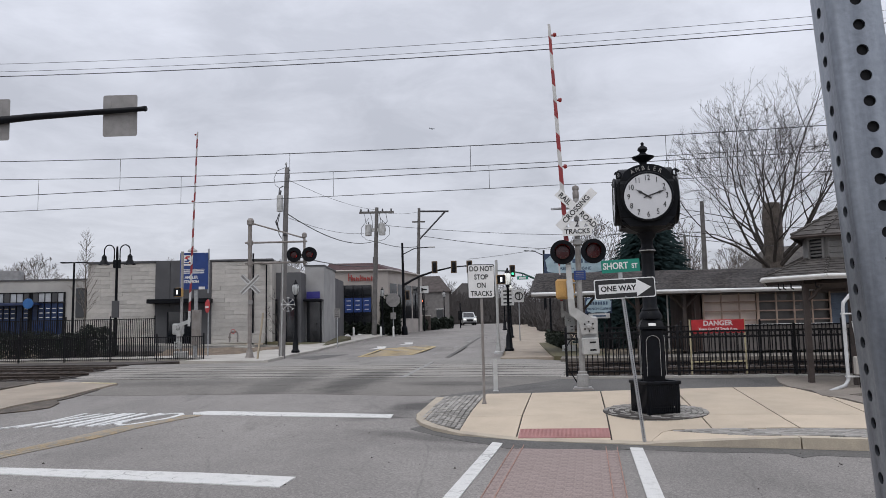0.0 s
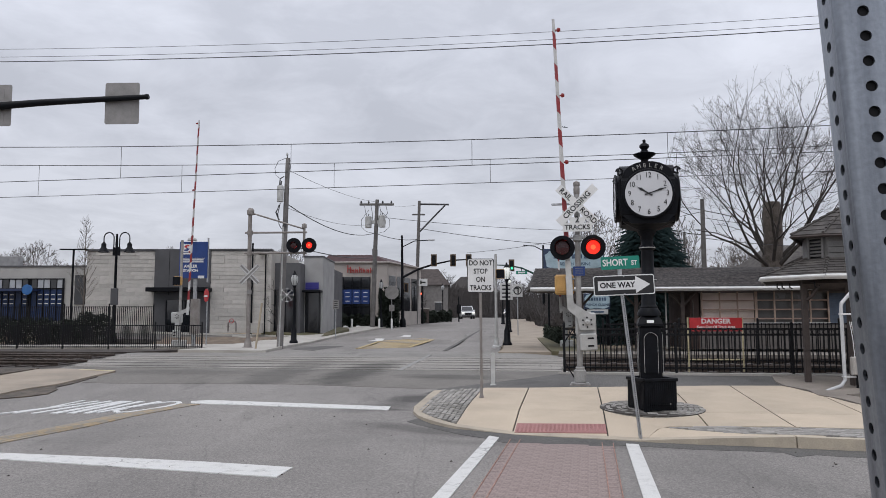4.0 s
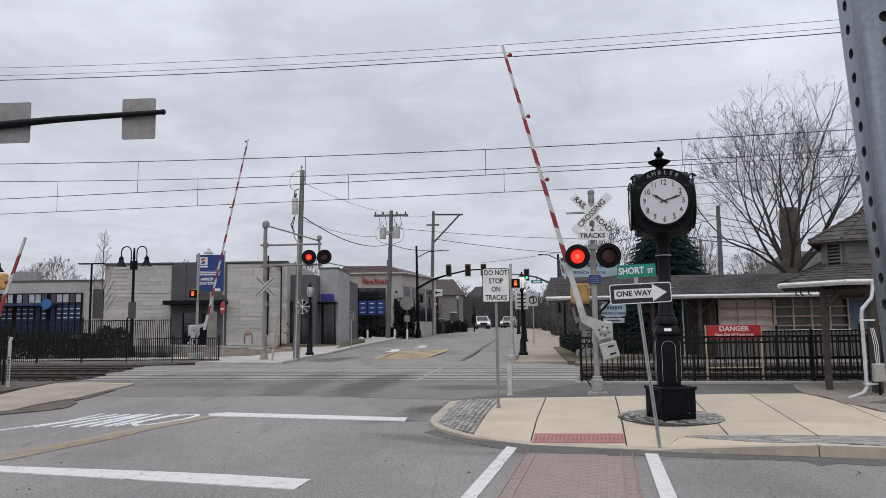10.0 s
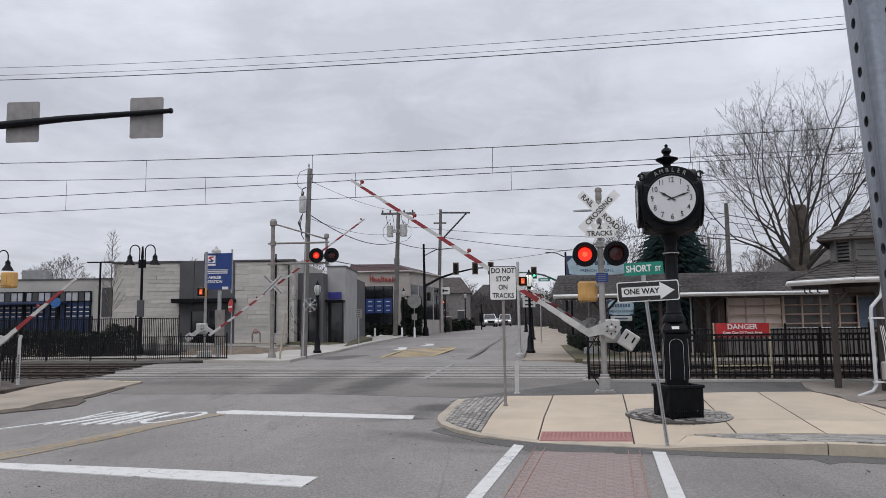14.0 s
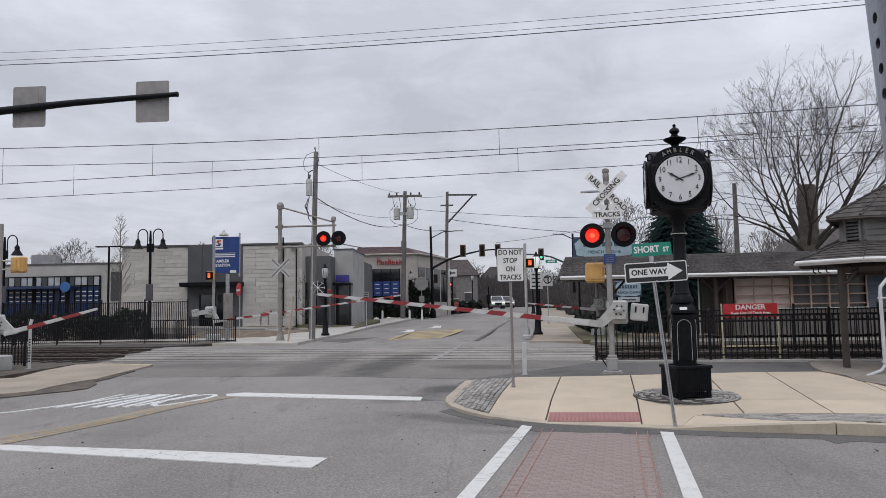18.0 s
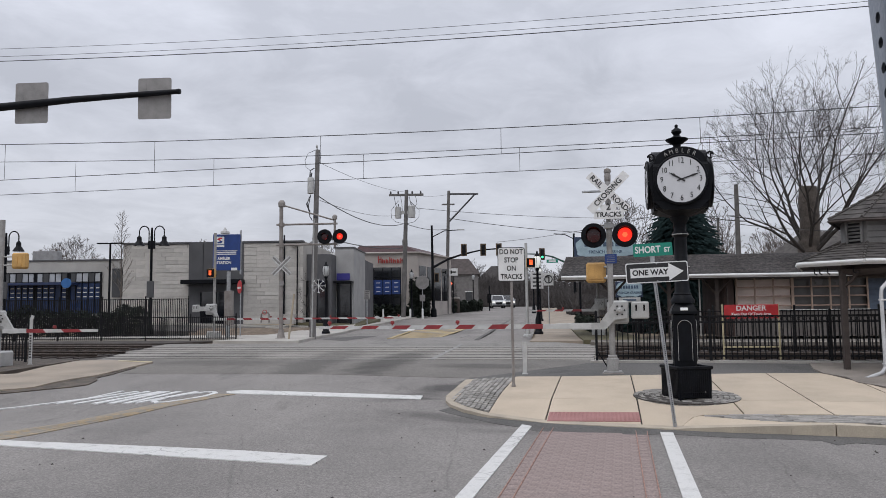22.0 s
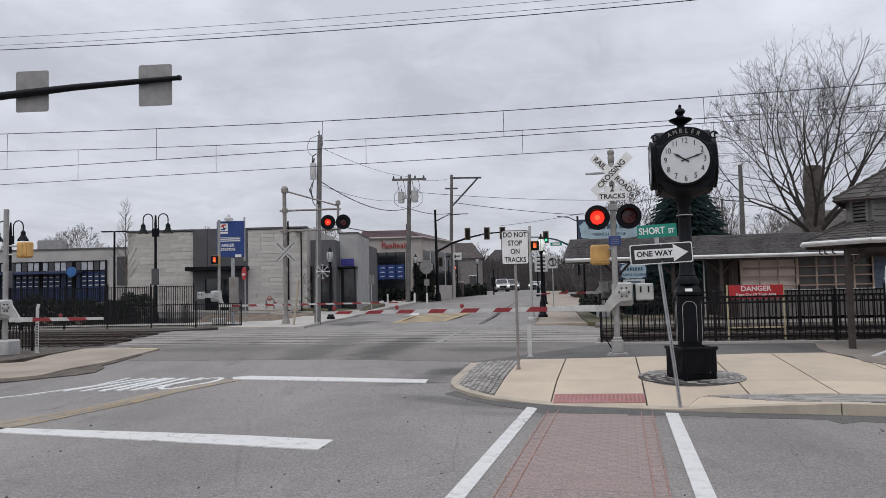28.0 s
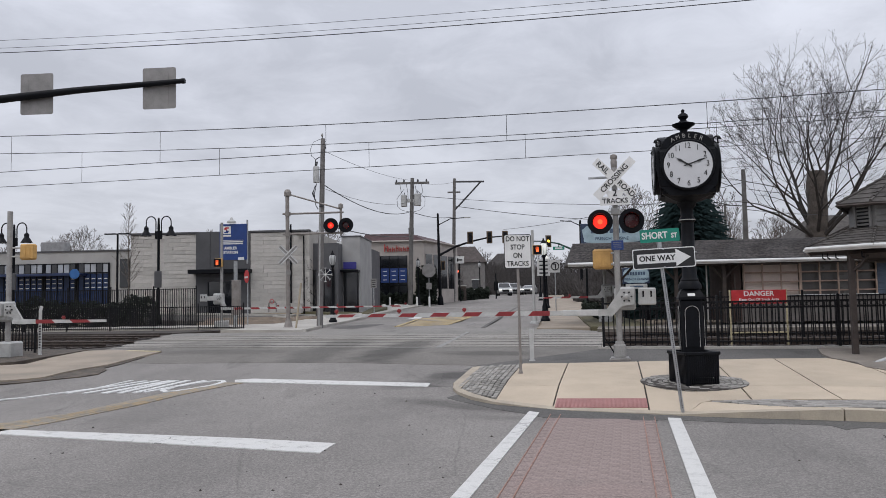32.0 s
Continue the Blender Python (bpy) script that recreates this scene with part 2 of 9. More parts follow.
def paint(name, col, under, wear=0.5):
    """Road paint worn through to the asphalt."""
    m = bpy.data.materials.new(name)
    m.use_nodes = True
    nt = m.node_tree
    nd, lk = nt.nodes, nt.links
    bs = nd["Principled BSDF"]
    gp = nd.new("ShaderNodeNewGeometry")
    n1 = nd.new("ShaderNodeTexNoise")
    n1.inputs["Scale"].default_value, n1.inputs["Detail"].default_value, n1.inputs["Roughness"].default_value = 5.5, 10, 0.78
    lk.new(gp.outputs["Position"], n1.inputs["Vector"])
    n2 = nd.new("ShaderNodeTexNoise")
    n2.inputs["Scale"].default_value = 90
    lk.new(gp.outputs["Position"], n2.inputs["Vector"])
    c = ramp_node(nt, n1.outputs["Fac"], [(wear - 0.08, under), (wear, tuple(x * 0.8 for x in col)), (wear + 0.1, col)])
    # cracks that run through the paint in places
    wob = nd.new("ShaderNodeMix"); wob.data_type = "VECTOR"; wob.inputs[0].default_value = 0.14
    lk.new(gp.outputs["Position"], wob.inputs[4]); lk.new(n1.outputs["Color"], wob.inputs[5])
    cr = nd.new("ShaderNodeTexVoronoi")
    cr.feature = "DISTANCE_TO_EDGE"
    cr.inputs["Scale"].default_value = 2.6
    lk.new(wob.outputs[1], cr.inputs["Vector"])
    n3 = nd.new("ShaderNodeTexNoise")
    n3.inputs["Scale"].default_value, n3.inputs["Detail"].default_value = 0.8, 3
    lk.new(gp.outputs["Position"], n3.inputs["Vector"])
    where = ramp_node(nt, n3.outputs["Fac"], [(0.53, (0.0,) * 3), (0.60, (1.0,) * 3)])
    line = ramp_node(nt, cr.outputs["Distance"], [(0.006, (0.8,) * 3), (0.022, (0.0,) * 3)])
    both = nd.new("ShaderNodeMath"); both.operation = "MULTIPLY"
    lk.new(where, both.inputs[0]); lk.new(line, both.inputs[1])
    ck = nd.new("ShaderNodeMix"); ck.data_type = "RGBA"
    lk.new(both.outputs[0], ck.inputs[0]); lk.new(c, ck.inputs[6])
    ck.inputs[7].default_value = (*[x * 0.75 for x in under], 1)
    c = ck.outputs[2]
    g = ramp_node(nt, n2.outputs["Fac"], [(0.3, (0.85,) * 3), (0.7, (1.05,) * 3)])
    mx = nd.new("ShaderNodeMix"); mx.data_type = "RGBA"; mx.blend_type = "MULTIPLY"; mx.inputs[0].default_value = 1.0
    lk.new(c, mx.inputs[6]); lk.new(g, mx.inputs[7])
    lk.new(mx.outputs[2], bs.inputs["Base Color"])
    bs.inputs["Roughness"].default_value = 0.7
    MATS[name] = m
    return m


ROAD_STAINS = [(-0.5, 14.9, 0.8, 0.7, 0, 0.6), (-1.2, 13.9, 1.2, 0.6, 20, 0.3), (-0.4, 11.75, 1.5, 0.35, -30, 0.4), (1.7, 10.35, 2.6, 0.3, -10, 0.22), (-1.2, 13.65, 0.8, 0.14, -12, 0.5), (-9.4, 16.8, 1.6, 0.5, 75, 0.5), (-7.0, 38.0, 1.2, 3.0, 10, 0.35), (0.8, 30.0, 0.7, 6.0, 15, 0.25)]
ASPHALT = asphalt("road_asphalt", (0.171, 0.160, 0.150), (0.248, 0.232, 0.217), stains=ROAD_STAINS)
APPROACH = asphalt("smooth_approach_asphalt", (0.135, 0.125, 0.112), (0.195, 0.182, 0.165), cracks=False, stains=[(-2.3, 20.2, 0.85, 5.0, -8, 0.55), (-4.3, 19.6, 0.9, 4.5, 0, 0.4), (0.2, 18.6, 1.8, 0.9, -10, 0.4), (-7.5, 20.5, 3.0, 1.2, -10, 0.3)])
PATCH = asphalt("patched_asphalt", (0.075, 0.072, 0.069), (0.130, 0.124, 0.116), cracks=False)
PANEL = asphalt("crossing_panel", (0.226, 0.212, 0.192), (0.306, 0.288, 0.262), cracks=False, stains=[(-2.2, 21.4, 0.85, 5.0, -8, 0.5), (-4.3, 22.6, 0.9, 4.5, 0, 0.35), (-8.5, 24.0, 2.5, 3.5, 0, 0.25)])
CONCRETE = mat("pavement_concrete", (0.505, 0.422, 0.322), 0.85, col2=(0.425, 0.355, 0.272), scale=1.3, fine=110, var=0.12, bump=0.2, rnd=0.06)
PAVE2 = mat("dull_pavement_concrete", (0.335, 0.28, 0.22), 0.85, col2=(0.245, 0.21, 0.17), scale=0.9, fine=90, var=0.12, bump=0.2)
PALEPAVE = mat("pale_grey_pavement", (0.44, 0.42, 0.385), 0.85, col2=(0.35, 0.33, 0.30), scale=0.8, fine=90, var=0.12, bump=0.2)
KERB = mat("kerb_stone", (0.44, 0.38, 0.295), 0.85, col2=(0.33, 0.29, 0.235), scale=2.2, fine=70, var=0.14, bump=0.3, rnd=0.03)
SETT = mat("granite_sett", (0.30, 0.285, 0.262), 0.8, col2=(0.17, 0.162, 0.15), scale=6, fine=60, var=0.16, bump=0.5, rnd=0.25)
MORTAR = mat("sett_mortar", (0.055, 0.048, 0.042), 0.95, scale=5, fine=80, var=0.15, bump=0.5)
BRICKRED = mat("stamped_brick", (0.272, 0.208, 0.190), 0.88, col2=(0.232, 0.190, 0.176), scale=1.6, fine=42, var=0.30, bump=0.5, rnd=0.05)
PADRED = mat("tactile_plate", (0.36, 0.17, 0.16), 0.7, col2=(0.29, 0.14, 0.13), scale=4, fine=60, var=0.1, bump=0.1)
WHITEPAINT = paint("white_road_paint", (0.60, 0.595, 0.575), (0.26, 0.255, 0.245), 0.385)
THINWHITE = paint("thin_white_road_paint", (0.30, 0.295, 0.28), (0.21, 0.203, 0.19), 0.52)
LETTERWHITE = paint("lane_letter_paint", (0.62, 0.62, 0.61), (0.30, 0.30, 0.29), 0.40)
YELLOWPAINT = paint("yellow_road_paint", (0.37, 0.285, 0.175), (0.235, 0.212, 0.175), 0.55)
HATCHPAINT = paint("yellow_hatch_paint", (0.46, 0.345, 0.165), (0.27, 0.235, 0.17), 0.47)
ORANGELINE = mat("orange_utility_mark", (0.40, 0.23, 0.18), 0.8, scale=9, var=0.2, bump=0.0)
BALLAST = mat("ballast", (0.065, 0.054, 0.047), 0.95, col2=(0.034, 0.029, 0.026), scale=1.5, fine=25, var=0.3, bump=1.0)
RAILSTEEL = mat("rail_steel", (0.10, 0.078, 0.066), 0.55, 0.5, scale=8, var=0.2)
RAILTOP = mat("dark_rail_head", (0.045, 0.04, 0.038), 0.6, 0.2, scale=8, var=0.25)
TIE = mat("tie_wood", (0.055, 0.043, 0.037), 0.9, scale=5, var=0.25, bump=0.5)
GRASS = mat("winter_grass", (0.082, 0.080, 0.040), 0.95, col2=(0.125, 0.105, 0.062), scale=1.2, fine=40, var=0.25, bump=0.8)
EARTH = mat("bare_earth", (0.22, 0.17, 0.12), 0.95, col2=(0.15, 0.12, 0.085), scale=0.9, fine=30, var=0.22, bump=0.6)
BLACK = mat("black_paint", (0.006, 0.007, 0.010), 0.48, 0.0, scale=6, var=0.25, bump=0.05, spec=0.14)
# black of the fences, also used as shade colour in post holes
BLACKIRON = mat("black_fence_and_hole_shade", (0.009, 0.009, 0.011), 0.5, 0.0, scale=6, var=0.25, bump=0.05, spec=0.2)
GALV = mat("galvanised_steel", (0.46, 0.47, 0.48), 0.5, 0.75, col2=(0.33, 0.34, 0.35), scale=7, fine=50, var=0.12, bump=0.08)
ALU = mat("grey_aluminium_paint", (0.45, 0.45, 0.44), 0.5, 0.2, col2=(0.35, 0.35, 0.34), scale=5, fine=60, var=0.1, bump=0.06)
POSTSTEEL = mat("perforated_post_steel", (0.32, 0.345, 0.38), 0.33, 0.88, col2=(0.13, 0.142, 0.165), scale=26, fine=160, var=0.12, bump=0.06, stretch=(1.6, 1.6, 0.12))
DIRT = mat("damp_roadside_dirt", (0.060, 0.050, 0.042), 0.95, col2=(0.13, 0.108, 0.086), scale=3.5, fine=45, var=0.3, bump=1.0)
MULCH = mat("brown_mulch", (0.19, 0.145, 0.105), 0.95, col2=(0.115, 0.09, 0.068), scale=2.2, fine=24, var=0.3, bump=1.0)
DIAL = mat("milky_clock_dial", (0.56, 0.565, 0.58), 0.4, col2=(0.51, 0.515, 0.53), scale=3, fine=60, var=0.03, bump=0.0)
GREYPOLE = mat("greyed_pole_wood", (0.20, 0.19, 0.185), 0.9, col2=(0.12, 0.113, 0.11), scale=1.4, fine=40, var=0.2, bump=0.4)
WOODPOLE = mat("weathered_pole_wood", (0.155, 0.148, 0.142), 0.9, col2=(0.10, 0.094, 0.09), scale=3, fine=40, var=0.2, bump=0.4)
WHITE = mat("white_sign_sheeting", (0.74, 0.74, 0.73), 0.5, col2=(0.66, 0.66, 0.65), scale=4, fine=60, var=0.05, bump=0.02)
INK = mat("black_sign_print", (0.015, 0.015, 0.016), 0.5, scale=5, var=0.1, bump=0.0)
GREENSIGN = mat("green_sign_sheeting", (0.005, 0.22, 0.155), 0.45, scale=5, var=0.08, bump=0.0)
REDSIGN = mat("red_sign_paint", (0.50, 0.025, 0.03), 0.5, scale=5, var=0.1, bump=0.02)
REDARM = mat("red_reflective_tape", (0.27, 0.025, 0.03), 0.45, scale=5, var=0.12, bump=0.02)
WHITEARM = mat("white_reflective_tape", (0.53, 0.53, 0.52), 0.5, scale=5, var=0.1, bump=0.02)
SIGNBACK = mat("sign_back_aluminium", (0.272, 0.262, 0.255), 0.55, 0.5, scale=5, var=0.1, bump=0.03)
BLUESIGN = mat("blue_sign_panel", (0.012, 0.045, 0.2), 0.45, scale=4, var=0.08, bump=0.0)
YELLOW = mat("amber_yellow_paint", (0.58, 0.34, 0.11), 0.5, scale=5, var=0.1, bump=0.03)
PALEYELLOW = mat("pale_yellow_paint", (0.52, 0.45, 0.28), 0.6, scale=5, var=0.12, bump=0.03)
REDGLOW = mat("lit_red_lens", (0.5, 0.02, 0.01), 0.4, bump=0, emit=(1.0, 0.03, 0.015), power=1.05)
REDCORE = mat("lit_red_bulb", (0.6, 0.1, 0.05), 0.4, bump=0, emit=(1.0, 0.10, 0.03), power=1.5)
REDDARK = mat("unlit_red_lens", (0.055, 0.008, 0.010), 0.25, scale=30, var=0.2, bump=0.05)
ORANGEGLOW = mat("lit_orange_hand", (0.5, 0.1, 0.02), 0.4, bump=0, emit=(1.0, 0.13, 0.035), power=1.3)
WALKWHITE = mat("lit_walk_symbol", (0.7, 0.7, 0.7), 0.4, bump=0, emit=(0.95, 0.97, 1.0), power=0.8)
REDSPOT = mat("lit_signal_red", (0.5, 0.05, 0.02), 0.4, bump=0, emit=(1.0, 0.12, 0.05), power=3.0)
LAMPGLOW = mat("lit_lamp_globe", (0.8, 0.78, 0.72), 0.4, bump=0, emit=(0.93, 1.0, 0.97), power=0.35)
FROST = mat("frosted_lamp_glass", (0.46, 0.47, 0.47), 0.3, bump=0.02)
WINDOW = glass("window_glass", (0.012, 0.014, 0.018))
# grey-brown pane colour with the station window's reflections painted in
REFLECTPANE = mat("painted_reflection_pane", (0.10, 0.092, 0.085), 0.3, col2=(0.055, 0.052, 0.05), scale=1.1, var=0.2, bump=0.02)
BLUEWIN = mat("blue_window_film", (0.018, 0.038, 0.105), 0.3, scale=1.2, var=0.2, bump=0.02, spec=0.3)
STONEWHITE = mat("split_face_stone", (0.48, 0.457, 0.425), 0.85, col2=(0.42, 0.40, 0.372), scale=2.6, fine=24, var=0.12, bump=0.6, rnd=0.12)
MASTGREY = mat("dull_mast_paint", (0.34, 0.335, 0.325), 0.55, 0.2, col2=(0.26, 0.25, 0.24), scale=5, fine=50, var=0.14, bump=0.08)
RUSTALU = mat("weathered_grey_tube", (0.27, 0.25, 0.235), 0.6, 0.2, col2=(0.20, 0.175, 0.16), scale=4, fine=50, var=0.15, bump=0.1)
GREYPANEL = mat("charcoal_wall_panel", (0.075, 0.075, 0.08), 0.6, scale=1.0, var=0.1, bump=0.05)
STUCCO = mat("pale_stucco", (0.44, 0.415, 0.38), 0.85, scale=0.8, fine=30, var=0.08, bump=0.15)
SHINGLE = mat("dark_roof_shingle", (0.066, 0.057, 0.053), 0.95, col2=(0.014, 0.013, 0.014), scale=7.5, fine=26, var=0.35, bump=0.7, rnd=0.3)
SHINGLE2 = mat("brown_roof_shingle", (0.080, 0.072, 0.066), 0.9, col2=(0.046, 0.041, 0.039), scale=2.5, fine=30, var=0.2, bump=0.5, rnd=0.25)
WHITETRIM = mat("white_trim_paint", (0.72, 0.72, 0.71), 0.55, scale=3, var=0.07, bump=0.05)
BROWNTIMBER = mat("brown_timber", (0.055, 0.041, 0.036), 0.75, col2=(0.036, 0.028, 0.025), scale=5, fine=50, var=0.18, bump=0.3)
BRICKWALL = mat("station_wall", (0.14, 0.128, 0.122), 0.85, col2=(0.10, 0.09, 0.085), scale=2, fine=40, var=0.15, bump=0.3)
PINKBLIND = mat("pale_window_blind", (0.62, 0.52, 0.46), 0.8, scale=1.5, var=0.08, bump=0.05)
BARK = mat("bare_tree_bark", (0.052, 0.045, 0.042), 0.95, col2=(0.032, 0.028, 0.026), scale=4, fine=30, var=0.2, bump=0.5)
TWIG = mat("far_bare_twigs", (0.12, 0.10, 0.09), 0.95, scale=4, var=0.2, bump=0.0, rnd=0.15)
NEEDLE = mat("spruce_needles", (0.026, 0.043, 0.043), 0.95, col2=(0.013, 0.025, 0.026), scale=3, var=0.25, bump=0.2, spec=0.08)
HEDGE = mat("dark_evergreen_leaf", (0.040, 0.048, 0.038), 0.95, col2=(0.022, 0.028, 0.023), scale=3, var=0.25, bump=0.2, spec=0.1)
WIRE = mat("dark_wire", (0.05, 0.05, 0.055), 0.6, scale=5, var=0.1, bump=0.0)
MAROON = mat("maroon_metal_roof", (0.055, 0.02, 0.022), 0.6, scale=2, var=0.1, bump=0.1)
RUBBER = mat("tyre_rubber", (0.02, 0.02, 0.02), 0.85, scale=8, var=0.2)
CARWHITE = mat("white_car_paint", (0.62, 0.63, 0.64), 0.3, scale=2, var=0.05, bump=0.0, coat=0.5)
CARSILVER = mat("silver_car_paint", (0.34, 0.35, 0.36), 0.35, 0.3, scale=2, var=0.05, bump=0.0, coat=0.5)
HEADLAMP = mat("car_headlamp", (0.7, 0.7, 0.7), 0.2, bump=0, emit=(1, 0.95, 0.85), power=0.8)

# ---------------------------------------------------------------- mesh tools
TURN = radians(10)
CA, SA = math.cos(TURN), math.sin(TURN)
TRACK_RZ = -10


def W(u, v):
    """Plan place from u (along the tracks) and v (across them, away from the eye)."""
    return u * CA + v * SA, -u * SA + v * CA


def U(x, y):
    return x * CA - y * SA, x * SA + y * CA


def lerp_table(v, xs, ys):
    return float(np.interp(v, xs, ys))


def ground_z(v):
    return lerp_table(v, (-60, 11, 18, 42, 100, 130, 400), (0, 0, 0.30, 0.30, 1.75, 2.0, 1.0))


def gxy(x, y):
    return ground_z(U(x, y)[1])


class Mesh:
    """Collects vertices and faces."""

    def __init__(self):
        self.v, self.f = [], []

    def add(self, vs, fs):
        n = len(self.v)
        self.v.extend([tuple(p) for p in vs])
        self.f.extend([tuple(i + n for i in q) for q in fs])
        return self

    def box(self, c, s, rz=0.0, b=0.0, tilt=None):
        """A box of size s round c; b chamfers its upright and level edges."""
        hx, hy, hz = s[0] / 2, s[1] / 2, s[2] / 2
        vs, fs = [], []
        b = min(b, hx * 0.45, hy * 0.45, hz * 0.45)
        if b <= 0:
            vs = [(sx * hx, sy * hy, sz * hz) for sz in (-1, 1) for sx, sy in ((-1, -1), (1, -1), (1, 1), (-1, 1))]
            fs = [(3, 2, 1, 0), (4, 5, 6, 7), (0, 1, 5, 4), (1, 2, 6, 5), (2, 3, 7, 6), (3, 0, 4, 7)]
        else:
            ring = [(-hx + b, -hy), (hx - b, -hy), (hx, -hy + b), (hx, hy - b), (hx - b, hy), (-hx + b, hy), (-hx, hy - b), (-hx, -hy + b)]
            inn4 = [(-hx + b, -hy + b), (hx - b, -hy + b), (hx - b, hy - b), (-hx + b, hy - b)]
            vs = [(x, y, -hz) for x, y in inn4] + [(x, y, -hz + b) for x, y in ring] + [(x, y, hz - b) for x, y in ring] + [(x, y, hz) for x, y in inn4]
            fs = [(3, 2, 1, 0), (20, 21, 22, 23)]
            for k in range(8):
                n = (k + 1) % 8
                fs.append((4 + k, 4 + n, 12 + n, 12 + k))
            own = (0, 1, 1, 2, 2, 3, 3, 0)
            for k in range(8):
                n = (k + 1) % 8
                if own[k] == own[n]:
                    fs.append((own[k], 4 + n, 4 + k))
                    fs.append((12 + k, 12 + n, 20 + own[k]))
                else:
                    fs.append((own[k], own[n], 4 + n, 4 + k))
                    fs.append((12 + k, 12 + n, 20 + own[n], 20 + own[k]))
        m = Matrix.Translation(c) @ (tilt if tilt is not None else Matrix.Rotation(radians(rz), 4, "Z"))
        return self.add([m @ Vector(p) for p in vs], fs)

    def tube(self, pts, radii, n=8, caps=True):
        """A round bar along pts."""
        pts = [Vector(p) for p in pts]
        if isinstance(radii, (int, float)):
            radii = [radii] * len(pts)
        vs, fs = [], []
        ref = None
        for i, p in enumerate(pts):
            d = (pts[min(i + 1, len(pts) - 1)] - pts[max(i - 1, 0)]).normalized()
            if ref is None:
                ref = Vector((1, 0, 0)) if abs(d.x) < 0.8 else Vector((0, 1, 0))
            a = (ref - d * ref.dot(d)).normalized()
            ref = a
            c = d.cross(a)
            for k in range(n):
                t = 2 * math.pi * k / n
                vs.append(p + (a * math.cos(t) + c * math.sin(t)) * radii[i])
        for i in range(len(pts) - 1):
            for k in range(n):
                q = (k + 1) % n
                fs.append((i * n + k, i * n + q, (i + 1) * n + q, (i + 1) * n + k))
        if caps:
            fs.append(tuple(range(n - 1, -1, -1)))
            fs.append(tuple((len(pts) - 1) * n + k for k in range(n)))
        return self.add(vs, fs)

    def lathe(self, profile, n=16, c=(0, 0, 0), m=None, caps=True):
        """Turns (radius, height) pairs round the upright axis."""
        vs, fs = [], []
        for r, z in profile:
            for k in range(n):
                t = 2 * math.pi * k / n
                vs.append(Vector((r * math.cos(t), r * math.sin(t), z)))
        for i in range(len(profile) - 1):
            for k in range(n):
                q = (k + 1) % n
                fs.append((i * n + k, i * n + q, (i + 1) * n + q, (i + 1) * n + k))
        if caps:
            fs.append(tuple(range(n - 1, -1, -1)))
            fs.append(tuple((len(profile) - 1) * n + k for k in range(n)))
        mm = Matrix.Translation(c) @ (m if m is not None else Matrix.Identity(4))
        return self.add([mm @ p for p in vs], fs)

    def prism(self, poly, z0, z1, m=None):
        """Raises a flat polygon (anticlockwise) from z0 to z1; either may be a function of (x, y)."""
        lo = [Vector((x, y, z0(x, y) if callable(z0) else z0)) for x, y in poly]
        hi = [Vector((x, y, z1(x, y) if callable(z1) else z1)) for x, y in poly]
        n = len(poly)
        vs = lo + hi
        if m is not None:
            vs = [m @ p for p in vs]
        fs = [tuple(range(n - 1, -1, -1)), tuple(range(n, 2 * n))] + [(k, (k + 1) % n, n + (k + 1) % n, n + k) for k in range(n)]
        return self.add(vs, fs)

    def make(self, name, material, smooth=False):
        me = bpy.data.meshes.new(name)
        me.from_pydata([tuple(p) for p in self.v], [], self.f)
        me.materials.append(material)
        if smooth:
            me.polygons.foreach_set("use_smooth", [True] * len(me.polygons))
            try:
                me.set_sharp_from_angle(angle=radians(40))
            except AttributeError:
                pass
        me.update()
        return me


def part(name, mb, material, parent=None, label="", smooth=False, m=None):
    """Links a Mesh (or ready mesh data) as one object under its thing."""
    me = mb.make(name, material, smooth) if isinstance(mb, Mesh) else mb
    ob = new(name, me)
    if parent is not None:
        ob.parent = parent
    if m is not None:
        ob.matrix_basis = m
    if label:
        tagged(ob, label)
    return ob


def thing(name, m, label, category, group="", kind=""):
    ob = new(name)
    ob.empty_display_size = 0.2
    ob.matrix_basis = m
    return tagged(ob, label, category, group, kind)


def solid(name, mb, material, label, category="", kind="structure", smooth=False, group=""):
    return tagged(part(name, mb, material, None, "", smooth), label, category, group, kind)


def lettering(text, size, parent, m, material, name="lettering", squeeze=1.0, depth=0.002, bold=0.0):
    cu = bpy.data.curves.new("letters", "FONT")
    cu.body, cu.size, cu.align_x, cu.align_y, cu.extrude, cu.offset = text, size, "CENTER", "CENTER", depth, bold
    cu.resolution_u = 3
    tmp = bpy.data.objects.new("letters", cu)
    scene.collection.objects.link(tmp)
    dg = bpy.context.evaluated_depsgraph_get()
    me = bpy.data.meshes.new_from_object(tmp.evaluated_get(dg))
    bpy.data.objects.remove(tmp)
    me.materials.clear()
    me.materials.append(material)
    for vtx in me.vertices:
        vtx.co.x *= squeeze
    ob = new(name, me)
    ob.parent = parent
    ob.matrix_basis = m
    return ob


FACE = pose(0, 0, 0, 90, 0, 0)   # lays flat writing upright, facing the eye (-y)


def sheet(name, poly, up, material, label, category=""):
    """A flat piece on the ground, from a polygon in u, v."""
    mb = Mesh()
    pts = [W(u, v) for u, v in poly]
    mb.prism(pts, lambda x, y: gxy(x, y) + (up - 0.02 if up < 0.03 else -0.12), lambda x, y: gxy(x, y) + up)
    return solid(name, mb, material, label, category)

